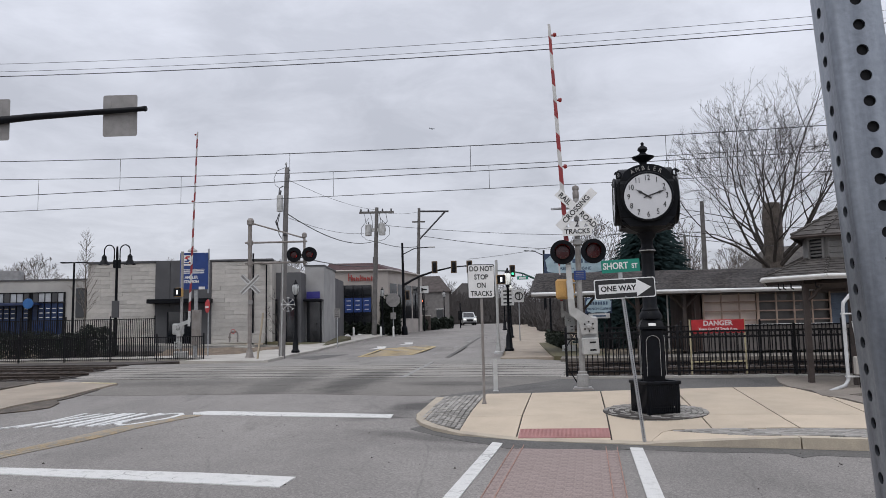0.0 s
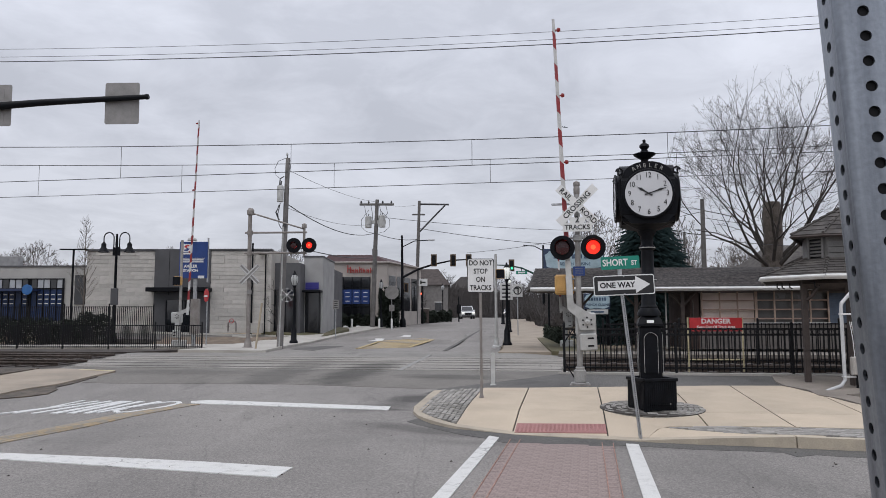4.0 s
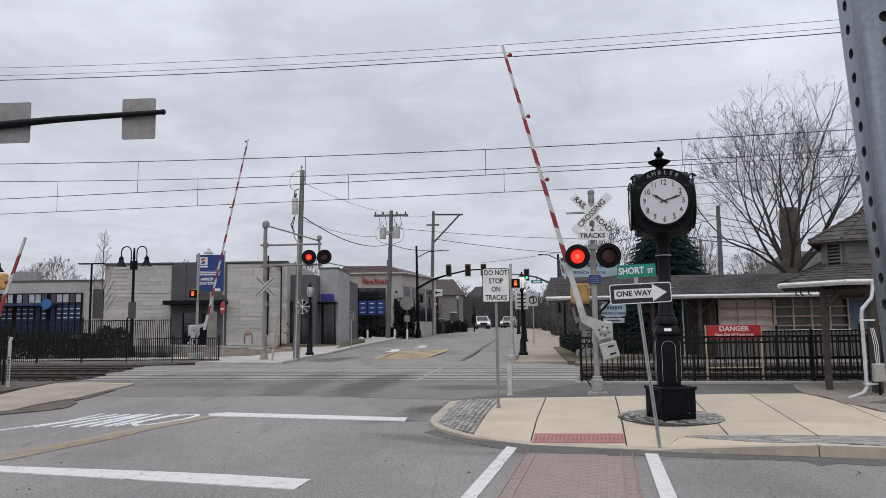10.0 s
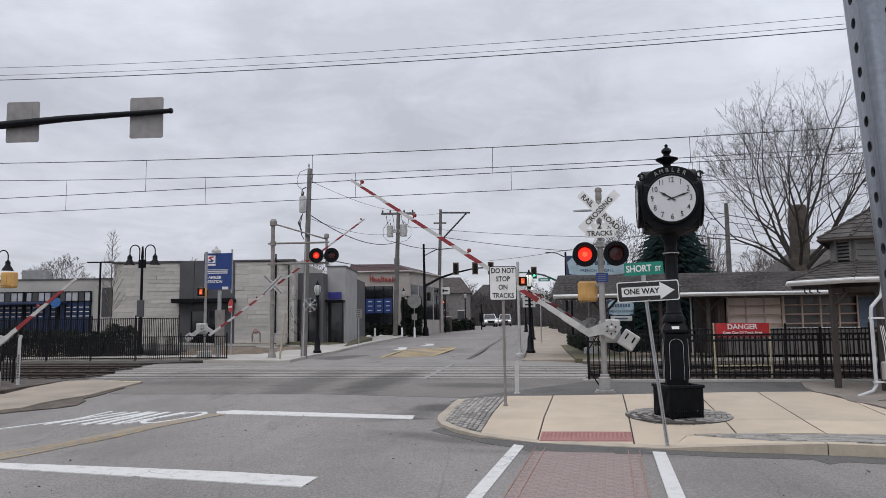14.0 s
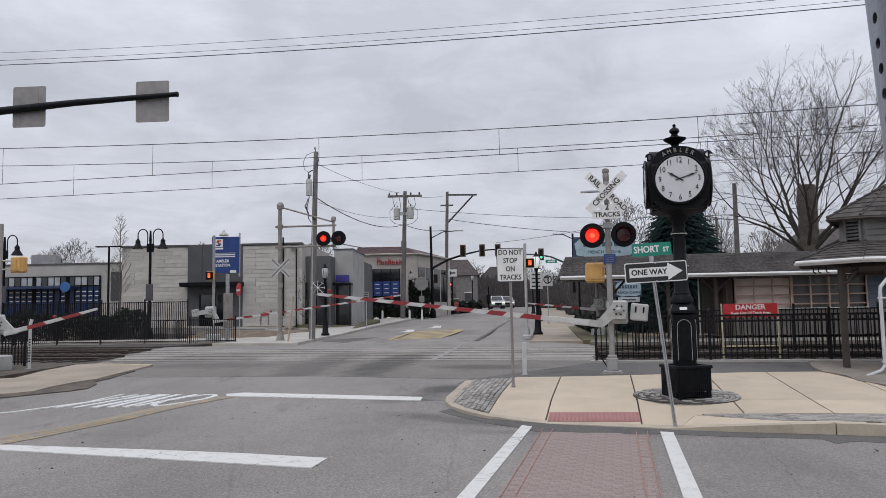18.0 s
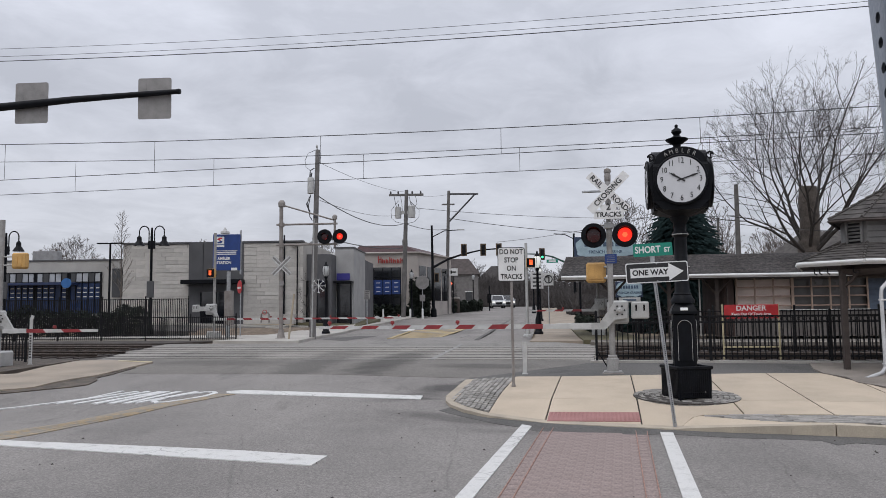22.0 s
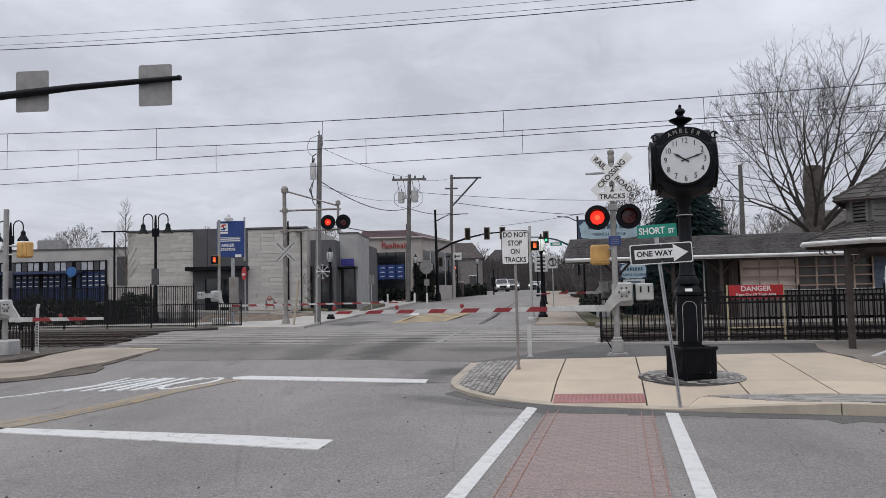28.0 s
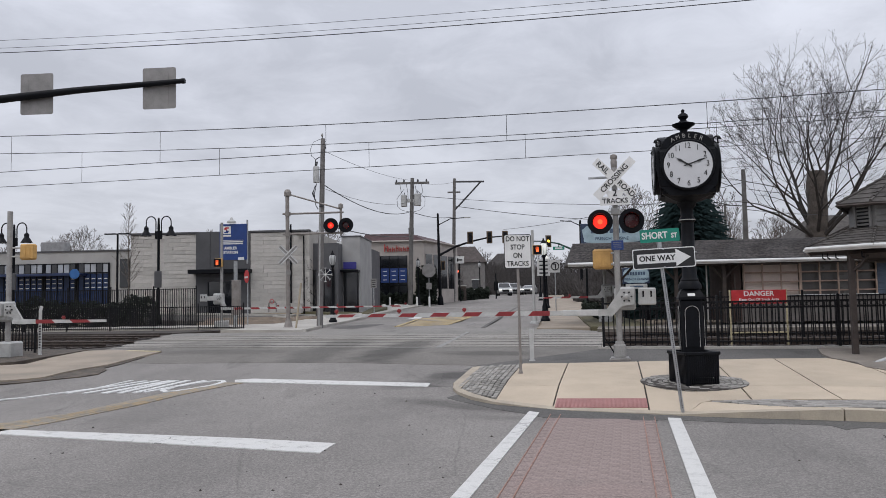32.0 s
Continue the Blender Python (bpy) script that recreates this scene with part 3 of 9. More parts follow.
# ---------------------------------------------------------------- ground, road and tracks
def grid_sheet(name, us, edges, up, material, label, category=""):
    """A sheet over v rows; edges gives the left and right u for each v."""
    mb = Mesh()
    vs, fs = [], []
    n = len(us)
    for v, (a, b) in edges:
        for s in us:
            u = a + (b - a) * s
            x, y = W(u, v)
            vs.append((x, y, ground_z(v) + up))
    for i in range(len(edges) - 1):
        for k in range(n - 1):
            fs.append((i * n + k, i * n + k + 1, (i + 1) * n + k + 1, (i + 1) * n + k))
    mb.add(vs, fs)
    return solid(name, mb, material, label, category)


STEPS = [k / 8 for k in range(9)]
grid_sheet("ground", STEPS, [(v, (-1500, 1500)) for v in (-300, -20, 11, 14.5, 18, 30, 42, 60, 80, 100, 115, 130, 200, 400, 1500)], -0.06, EARTH, "bare winter earth and thin grass round the crossing", "ground")
# the crossing street and the wide junction in front of it
ROAD_L = ((-20, 11.0, 14.0, 17.7, 20, 24, 29.3, 30, 30.4, 36, 41.7, 51.6, 68.5, 89.7, 130, 200), (-60, -60, -12.2, -14.3, -15.2, -17.0, -19.0, -19.2, -13.4, -14.6, -15.3, -16.3, -17.2, -18.0, -20.5, -26))
ROAD_R = ((-20, 15.2, 16.3, 17.9, 18.0, 29.0, 31.0, 34.5, 64.6, 101, 130, 200), (60, 60, 3.6, 3.6, -0.35, -0.35, -3.0, -3.4, -5.8, -8.5, -10.6, -15))
rows = [v for v in (-20, 0, 6, 11, 12.5, 14, 15.2, 16.3, 17.9, 18, 20, 24, 28, 29.0, 29.3, 30, 30.4, 31, 33, 34.5, 36, 42, 47, 51.6, 60, 68.5, 80, 90, 100, 110, 120, 130, 160, 200)]
grid_sheet("road", STEPS, [(v, (lerp_table(v, *ROAD_L), lerp_table(v, *ROAD_R))) for v in rows], 0.0, ASPHALT, "worn grey asphalt street running over a railway crossing", "road")
# ballast on both sides of the crossing
def west_end(v):
    """Where the paved crossing stops on its left."""
    return lerp_table(v, (17.7, 20, 24, 29.3), (-14.3, -15.2, -17.0, -19.0))


BED = (19.3, 20.2, 24.0, 28.2, 29.5)
grid_sheet("ballast_bed_west", STEPS, [(v, (-60, west_end(v))) for v in BED], -0.03, BALLAST, "dark brown railway ballast", "ballast")
grid_sheet("ballast_bed_east", STEPS, [(v, (-0.3, 60)) for v in BED], -0.03, BALLAST, "dark brown railway ballast", "ballast")
RAILS = (21.28, 22.72, 25.28, 26.72)
for tr in (22.0, 26.0):
    for a, b in ((-60, west_end(tr) - 0.1), (-0.3, 60)):
        tie_me = Mesh().box((0, 0, 0), (0.23, 2.6, 0.16), b=0.015).make("tie", TIE)
        bed = thing("railway_track", pose(*W((a + b) / 2, tr), 0.3, 0, 0, TRACK_RZ), "rusty steel rails on dark timber ties", "railway track", "tracks", "structure")
        half = (b - a) / 2
        near = -half if a > -10 else half
        for k in range(60):
            u = near + (0.35 + k * 0.6) * (1 if a > -10 else -1)
            part("tie", tie_me, TIE, bed, m=pose(u, 0, -0.07))
        for dv in (-0.72, 0.72):
            rl = Mesh()
            rl.box((0, dv, 0.075), (b - a, 0.07, 0.05), b=0.01).box((0, dv, 0.03), (b - a, 0.02, 0.1)).box((0, dv, -0.0), (b - a, 0.14, 0.02))
            part("rail", rl, RAILSTEEL, bed)
# crossing surface: pale panels between and beside the rails
pan = thing("crossing_surface", pose(0, 0, 0), "pale concrete crossing panels with dark flangeways along the rails", "crossing", kind="structure")
for v0, v1 in ((20.55, 21.16), (21.40, 22.0), (22.0, 22.60), (22.84, 23.6), (24.4, 25.16), (25.40, 26.0), (26.0, 26.60), (26.84, 27.5)):
    u = west_end(v0) + 0.02
    while u < -0.5:
        w = min(2.2, -0.35 - u)
        mb = Mesh()
        mb.prism([W(u + 0.008, v0 + 0.006), W(u + w - 0.008, v0 + 0.006), W(u + w - 0.008, v1 - 0.006), W(u + 0.008, v1 - 0.006)], 0.24, 0.318)
        part("panel", mb, PANEL, pan)
        u += w
for v in RAILS:
    mb = Mesh()
    mb.prism([W(west_end(v), v - 0.035), W(-0.35, v - 0.035), W(-0.35, v + 0.035), W(west_end(v), v + 0.035)], 0.2, 0.317)
    part("rail_head", mb, RAILTOP, pan)
    mb = Mesh()
    mb.prism([W(west_end(v), v - 0.12), W(-0.35, v - 0.12), W(-0.35, v + 0.12), W(west_end(v), v + 0.12)], 0.2, 0.310)
    part("flangeway", mb, BLACKIRON, pan)
for v0, v1 in ((20.45, 20.75), (21.5, 22.5), (23.0, 23.6), (25.5, 26.5)):
    mb = Mesh().add([(*W(-0.34, v0), 0.32), (*W(-0.34, v1), 0.32), (*W(0.35, v1), 0.20), (*W(0.35, v0), 0.20), (*W(-0.34, v0), 0.2), (*W(-0.34, v1), 0.2)], [(0, 3, 2, 1), (0, 4, 3), (1, 2, 5)])
    part("deflector_plate", mb, PALEPAVE, pan, "pale sloping end plate of the crossing panels")
sheet("panel_edge_line", [(-13.8, 20.28), (0.2, 20.28), (0.2, 20.36), (-13.8, 20.36)], 0.012, THINWHITE, "white painted line at the edge of the crossing", "road marking")
# asphalt patches
mb = Mesh()
grid_v = (15.3, 16.0, 16.8, 17.6, 18.42)
for j in range(4):
    for i in range(12):
        quad = []
        for du, vv in ((0, grid_v[j]), (1, grid_v[j]), (1, grid_v[j + 1]), (0, grid_v[j + 1])):
            left = lerp_table(vv, (15.3, 16.1, 17.9, 18.42), (-3.1, -2.9, -0.6, -0.4))
            uu = left + (4.6 - left) * (i + du) / 12
            lift = lerp_table(uu, (-2.6, -0.9), (0.0, 1.0))
            quad.append((*W(uu, vv), ground_z(vv) + 0.006 + lift * (0.309 + (vv - 15.9) * 0.03 - ground_z(vv))))
        mb.add(quad, [(0, 1, 2, 3)])
solid("asphalt_patch", mb, PATCH, "dark asphalt strip behind the pavement", "asphalt patch")
sheet("crossing_approach", [(-11.75, 16.3), (-10.9, 16.2), (-8.8, 16.35), (-6.4, 16.45), (-4.6, 16.2), (-3.0, 16.0), (-0.5, 17.99), (-12.2, 17.99)], 0.006, APPROACH, "smooth brownish asphalt of the crossing approach", "road")
sheet("crossing_approach", [(-12.2, 18.0), (-0.4, 18.0), (-0.35, 20.5), (-15.3, 20.5), (-12.75, 19.1)], 0.006, APPROACH, "smooth brownish asphalt of the crossing approach", "road")
sheet("crossing_middle", [(-16.9, 23.65), (-0.35, 23.65), (-0.35, 24.35), (-17.2, 24.35)], 0.005, APPROACH, "smooth brownish asphalt between the two tracks", "road")
FARSIDE = asphalt("pale_far_asphalt", (0.175, 0.166, 0.153), (0.25, 0.238, 0.22), cracks=True)
sheet("crossing_far_side", [(-18.4, 27.55), (-0.35, 27.55), (-0.35, 29.0), (-3.2, 32.5), (-13.3, 32.5), (-13.5, 30.3), (-19.0, 29.4)], 0.005, FARSIDE, "smooth brownish asphalt beyond the tracks", "road")
sheet("asphalt_patch", [(-2.75, 12.1), (-2.53, 11.86), (-1.74, 11.16), (-1.28, 10.87), (-1.02, 10.56), (-0.41, 10.50), (-0.03, 10.42), (0.39, 10.45), (0.68, 10.58), (1.58, 10.40), (2.27, 10.39), (2.62, 10.34), (2.73, 10.05), (2.86, 10.16), (3.0, 10.24), (3.29, 10.15), (4.6, 10.05), (8, 9.85), (8, 10.5), (3.5, 10.66), (2.3, 10.82), (0.9, 10.97), (-0.9, 11.25), (-1.86, 11.6), (-2.31, 12.0), (-2.6, 12.45)], 0.005, PATCH, "dark gutter strip with ragged edge along the kerb", "asphalt patch")
sheet("asphalt_patch", [(-13.57, 34.25), (-13.37, 38.5), (-12.17, 38.9), (-11.83, 32.75)], 0.006, PATCH, "dark asphalt repair beyond the tracks", "asphalt patch")

# road markings
def mark(name, poly, material, label, up=0.012):
    return sheet(name, poly, up, material, label, "road marking")


mark("stop_bar", [(-12.5, 8.78), (-7.78, 8.37), (-5.23, 8.09), (-3.25, 7.85), (-3.27, 8.39), (-4.45, 8.54), (-5.57, 8.61), (-8.07, 8.70), (-12.5, 9.05)], WHITEPAINT, "wide worn white stop bar across the lane")
mark("stop_line", [(-7.36, 13.50), (-6.87, 13.45), (-3.33, 13.15), (-3.38, 13.54), (-7.18, 13.92), (-7.49, 13.74)], WHITEPAINT, "white stop line before the crossing")
mark("crosswalk_line", [(-1.53, 2.5), (-1.37, 2.5), (-1.10, 11.1), (-1.26, 11.16)], WHITEPAINT, "white crosswalk edge line")
mark("crosswalk_line", [(0.55, 2.5), (0.71, 2.5), (0.84, 10.66), (0.67, 10.7)], WHITEPAINT, "white crosswalk edge line")
rg2 = random.Random(12)
grit = Mesh()
for k in range(90):
    gu, gv = rg2.uniform(-7.5, 3.2), 4.2 + 9.0 * rg2.random() ** 1.3
    gs = rg2.uniform(0.008, 0.022)
    gx, gy = W(gu, gv)
    gz = gxy(gx, gy)
    a0 = rg2.uniform(0, 6.28)
    grit.add([(gx + gs * rg2.uniform(0.7, 1.4) * math.cos(a0 + i * 1.57), gy + gs * rg2.uniform(0.7, 1.4) * math.sin(a0 + i * 1.57), gz - 0.002) for i in range(4)] + [(gx, gy, gz + gs * 0.8)], [(0, 1, 4), (1, 2, 4), (2, 3, 4), (3, 0, 4)])
solid("loose_grit", grit, BALLAST, "scattered dark stone chips on the asphalt", "grit", kind="stuff")
LINE_L = ((2.0, 8.0, 9.3, 10.15, 11.94, 13.21, 13.5), (-11.6, -9.2, -8.65, -8.33, -8.11, -7.71, -7.42))
LINE_R = ((2.0, 8.0, 8.76, 9.3, 10.75, 12.31, 13.5), (-10.6, -8.3, -8.06, -7.98, -7.85, -7.57, -7.08))
vs = (2.0, 5.0, 8.0, 9.2, 10.2, 11.1, 12.0, 12.9, 13.4)
mark("yellow_centre_line", [(lerp_table(v, *LINE_R), v) for v in vs] + [(lerp_table(v, *LINE_L), v) for v in vs[::-1]], YELLOWPAINT, "worn yellow centre line bending towards the crossing")

# ---------------------------------------------------------------- corner pavement
KERB_U = (-2.88, -2.80, -2.62, -2.31, -1.86, -1.27, -0.9, 0.53, 0.9, 1.65, 2.36, 2.89, 3.55, 14.0)
KERB_V = (13.30, 12.85, 12.40, 11.94, 11.54, 11.32, 11.18, 10.96, 10.90, 10.80, 10.76, 10.70, 10.60, 10.10)
BACK_U = (-2.90, -0.95, 0.42, 1.39, 2.89, 4.2, 4.45, 4.8, 14.0)
BACK_V = (15.24, 15.44, 15.68, 15.88, 16.15, 16.25, 15.2, 13.7, 12.95)


def kerb_v(u):
    return lerp_table(u, KERB_U, KERB_V)


def back_v(u):
    return lerp_table(u, BACK_U, BACK_V)


def pave_z(u, v):
    """Top of the corner pavement: a kerb's height above the road, dropped at the ramp."""
    low = lerp_table(u, (-2.86, -2.31, -1.86, -1.27, -0.9, 0.9, 1.16, 1.65, 2.36, 2.9), (0.045, 0.055, 0.045, 0.022, 0.014, 0.022, 0.045, 0.08, 0.12, 0.15))
    rise = max(0.0, min(1.0, (v - kerb_v(u)) / 1.55)) * max(0.0, min(1.0, 0.3 + (u + 2.9) / 1.1))
    return ground_z(v) + low + (0.135 - low) * rise


def slab_mesh(u0, u1, v0, v1, thick=0.16, nu=4, nv=4, gap=0.006, dome=0.0, gv=None):
    """One slab that follows the pavement; v0 and v1 are functions of u."""
    mb = Mesh()
    vs, fs = [], []
    for j in range(nv + 1):
        for i in range(nu + 1):
            u = u0 + gap + (u1 - u0 - 2 * gap) * i / nu
            a, b = v0(u) + (gap if gv is None else gv), v1(u) - (gap if gv is None else gv)
            v = a + (b - a) * j / nv
            vs.append((*W(u, v), pave_z(u, v) + dome))
    n = len(vs)
    vs += [(x, y, z - thick) for x, y, z in vs]
    for j in range(nv):
        for i in range(nu):
            k = j * (nu + 1) + i
            fs.append((k, k + 1, k + nu + 2, k + nu + 1))
    rim = [i for i in range(nu + 1)] + [(j * (nu + 1) + nu) for j in range(1, nv + 1)] + [nv * (nu + 1) + i for i in range(nu - 1, -1, -1)] + [j * (nu + 1) for j in range(nv - 1, 0, -1)]
    for a, b in zip(rim, rim[1:] + rim[:1]):
        fs.append((b, a, a + n, b + n))
    return mb.add(vs, fs)


corner = thing("pavement_corner", pose(0, 0, 0), "buff concrete corner pavement with dark joints beside the crossing", "pavement", kind="structure")
part("bedding", slab_mesh(-2.7, 13.9, lambda u: kerb_v(u) + 0.1, back_v, 0.2, 60, 10, 0.0, -0.022), MORTAR, corner)
JOINTS = [-1.87, -0.94, 0.45, 1.92, 3.12, 4.5, 5.9, 7.4, 9.0, 10.6, 12.2, 13.9]
for k, (a, b) in enumerate(zip(JOINTS, JOINTS[1:])):
    front = lambda u: kerb_v(u) + 0.16 if u < 1.0 else lerp_table(u, (1.0, 1.25, 14.0), (kerb_v(1.0) + 0.16, 11.64, 11.30))
    mid = lambda u: 12.70 + 0.02 * u
    part("slab", slab_mesh(a, b, front, mid, nu=8, nv=8, gap=0.0125, gv=0.003), CONCRETE, corner)
    part("slab", slab_mesh(a, b, mid, back_v, nu=12, gap=0.0125, gv=0.003), CONCRETE, corner)
SETT_LOW = ((1.0, 1.25, 1.65, 2.36, 2.9, 14.0), (11.05, 11.59, 11.38, 11.06, 10.93, 10.36))
part("slab", slab_mesh(1.02, 3.3, lambda u: kerb_v(u) + 0.16, lambda u: max(kerb_v(u) + 0.18, lerp_table(u, *SETT_LOW)), 0.16, 24, 2, 0.001), CONCRETE, corner)
# kerb stones
us = [-2.88, -2.84, -2.80, -2.71, -2.62, -2.46, -2.31, -2.08, -1.86, -1.56, -1.27, -0.9, 0.53, 0.9, 1.65, 2.36, 2.886, 2.900, 5.3, 7.7, 10.5, 13.8]
for a, b in zip(us, us[1:]):
    if b == 2.900:
        continue
    part("kerb_stone", slab_mesh(a, b, kerb_v, lambda u: kerb_v(u) + 0.16 + 0.16 * max(0.0, min(1.0, (-u - 2.0) / 0.8)), 0.22, 3, 1, 0.0008, 0.003, 0.0), KERB, corner)
part("kerb_stone", slab_mesh(-2.80, -2.63, lambda u: kerb_v(u) + 0.02, lambda u: 13.45, 0.22, 2, 4, 0.0, 0.0035), KERB, corner)
part("kerb_stone", slab_mesh(-2.89, -2.70, lambda u: 13.28, lambda u: 15.25, 0.22, 1, 6, 0.0, 0.003), KERB, corner)
# tactile plate with domes
plate = slab_mesh(-0.91, 0.44, lambda u: 11.27, lambda u: 11.78, 0.02, 4, 4, 0.0, 0.012)
pad = part("tactile_plate", plate, PADRED, corner, "brick red tactile warning plate with raised domes")
dome_me = Mesh().lathe([(0.022, 0), (0.02, 0.004), (0.012, 0.006)], 6).make("dome", PADRED, True)
for i in range(22):
    for j in range(8):
        u, v = -0.87 + i * 0.061, 11.31 + j * 0.061
        part("dome", dome_me, PADRED, pad, m=pose(*W(u, v), pave_z(u, v) + 0.011))
# granite setts in the corner, along the kerb and round the clock
sett_shapes = []
for k in range(6):
    rr = random.Random(k)
    mb = Mesh()
    mb.box((0, 0, 0), (0.205 + rr.uniform(-0.015, 0.012), 0.112 + rr.uniform(-0.008, 0.006), 0.1), b=0.009)
    sett_shapes.append(mb.make("sett", SETT))


small_setts = []
for k in range(6):
    rr = random.Random(40 + k)
    small_setts.append(Mesh().box((0, 0, 0), (0.165 + rr.uniform(-0.012, 0.008), 0.082 + rr.uniform(-0.007, 0.004), 0.1), b=0.008).make("sett", SETT))


def lay_setts(parent, inside, u0, u1, v0, v1, du=0.215, dv=0.122, turn=0.0):
    rr = random.Random(7)
    row = 0
    v = v0
    while v < v1:
        u = u0 + (0 if turn else (row % 2) * du / 2)
        while u < u1:
            shift = round((u - u0) / du) % 2 * dv / 2 if turn else 0.0
            if inside(u, v + shift):
                part("sett", (small_setts if turn else sett_shapes)[rr.randrange(6)], SETT, parent, m=pose(*W(u, v + shift), pave_z(u, v + shift) - 0.047 + rr.uniform(-0.004, 0.004), rr.uniform(-1.5, 1.5), rr.uniform(-1.5, 1.5), TRACK_RZ + turn + rr.uniform(-2.5, 2.5)))
            u += du
        v += dv
        row += 1


setts = thing("sett_paving", pose(0, 0, 0), "weathered grey granite setts in the rounded corner", "setts", kind="structure")
lay_setts(setts, lambda u, v: -2.68 < u < -1.895 and v > kerb_v(u) + 0.22 + 0.16 * max(0.0, min(1.0, (-u - 2.0) / 0.8)) and v < back_v(u) - 0.05, -2.67, -1.9, 11.6, 15.3, 0.094, 0.172, 90)
strip = thing("sett_paving", pose(0, 0, 0), "grey granite setts in a strip behind the kerb", "setts", kind="structure")
lay_setts(strip, lambda u, v: max(kerb_v(u) + 0.2, lerp_table(u, *SETT_LOW)) + 0.045 < v < lerp_table(u, (1.25, 14.0), (11.60, 11.26)), 1.2, 8.0, 10.4, 11.65, 0.172, 0.09)
CLK_X, CLK_Y = 3.51, 12.65
CLK_U, CLK_V = U(CLK_X, CLK_Y)
ring = thing("sett_paving", pose(0, 0, 0), "round grey sett surround of the street clock", "setts", kind="structure")
mb = Mesh()
mb.lathe([(0.86, 0), (0.86, 0.012), (0.0, 0.012)], 40)
part("ring_bed", mb, MORTAR, ring, m=pose(CLK_X, CLK_Y, pave_z(CLK_U, CLK_V) - 0.002, 1.9, 0, 0))
for rad, n in ((0.815, 29), (0.725, 26), (0.635, 23), (0.545, 19), (0.455, 16), (0.365, 13)):
    for k in range(n):
        t = 2 * math.pi * k / n
        u, v = CLK_U + rad * math.cos(t), CLK_V + rad * math.sin(t)
        part("sett", small_setts[k % 6], SETT, ring, m=pose(*W(u, v), pave_z(u, v) - 0.038 + 0.004 * (k % 3), 0, 0, math.degrees(t) + 90 + TRACK_RZ))
# stamped brick crosswalk
cross = thing("brick_crosswalk", pose(0, 0, 0), "faded red stamped brick crosswalk between white lines", "crosswalk", kind="structure")
sub = Mesh().prism([W(-1.10, 2.6), W(0.33, 2.6), W(0.50, 10.50), W(-0.93, 10.62)], lambda x, y: gxy(x, y) - 0.02, lambda x, y: gxy(x, y) + 0.004)
part("mortar_bed", sub, asphalt("brick_joint", (0.220, 0.172, 0.157), (0.262, 0.208, 0.192), False), cross)
brick_me = Mesh().box((0, 0, 0), (0.1992, 0.0992, 0.02), b=0.0008).make("brick", BRICKRED)
rest = Mesh()
count = 0
v = 6.6
row = 0
while v < 10.75:
    u = -1.01 + 0.02 * (v - 6.8) + 0.1 + (row % 2) * 0.1
    while u < 0.42 + 0.023 * (v - 7.0) - 0.08:
        if v < 10.52 - 0.09 * u:
            c = (*W(u, v), ground_z(v) - 0.0045)
            if 7.0 < v < 10.4 and count < 300:
                part("brick", brick_me, BRICKRED, cross, m=pose(*c, 0, 0, TRACK_RZ))
                count += 1
            else:
                rest.box(c, (0.1985, 0.0985, 0.02), rz=TRACK_RZ)
        u += 0.2
    v += 0.1
    row += 1
tagged(part("brick_field", rest, BRICKRED, cross), kind="stuff")
for a, b in (((-0.92, 5.0), (-0.79, 10.9)), ((-1.05, 5.0), (-0.93, 10.95)), ((0.27, 5.0), (0.35, 10.75)), ((0.38, 5.0), (0.50, 10.72))):
    d = 0.005
    mark("utility_mark", [(a[0] - d, a[1]), (a[0] + d, a[1]), (b[0] + d, b[1]), (b[0] - d, b[1])], ORANGELINE, "thin orange sprayed line on the crosswalk", 0.014)
# elongated lane lettering, too worn to read, as strokes
def stroke(pts, w):
    """A painted stroke of even width along plan points."""
    left, right = [], []
    for i, (u, v) in enumerate(pts):
        a, b = pts[max(0, i - 1)], pts[min(len(pts) - 1, i + 1)]
        d = Vector((b[0] - a[0], b[1] - a[1])).normalized()
        left.append((u - d.y * w, v + d.x * w))
        right.append((u + d.y * w, v - d.x * w))
    for i in range(len(pts) - 1):
        mark("lane_letter", [right[i], right[i + 1], left[i + 1], left[i]], LETTERWHITE, "white stroke of an elongated lane marking", 0.018 + 0.001 * (i % 2))


for pts, w in (([(-12.8, 8.9), (-10.46, 11.57), (-9.80, 12.60), (-9.72, 13.57)], 0.045), ([(-10.0, 12.02), (-9.36, 13.54)], 0.055), ([(-9.62, 12.03), (-9.10, 13.56)], 0.065), ([(-9.25, 12.08), (-8.82, 13.58)], 0.085), ([(-8.95, 12.13), (-8.70, 13.58)], 0.075),
               ([(-8.66, 12.17), (-8.45, 13.60)], 0.07), ([(-8.50, 12.25), (-8.08, 13.62)], 0.05), ([(-8.29, 12.45), (-8.25, 12.84), (-8.10, 13.32), (-7.87, 13.57), (-7.68, 13.60), (-7.57, 13.45), (-7.60, 13.10), (-7.77, 12.66), (-7.95, 12.40), (-8.12, 12.32), (-8.29, 12.47)], 0.055)):
    stroke(pts, w)
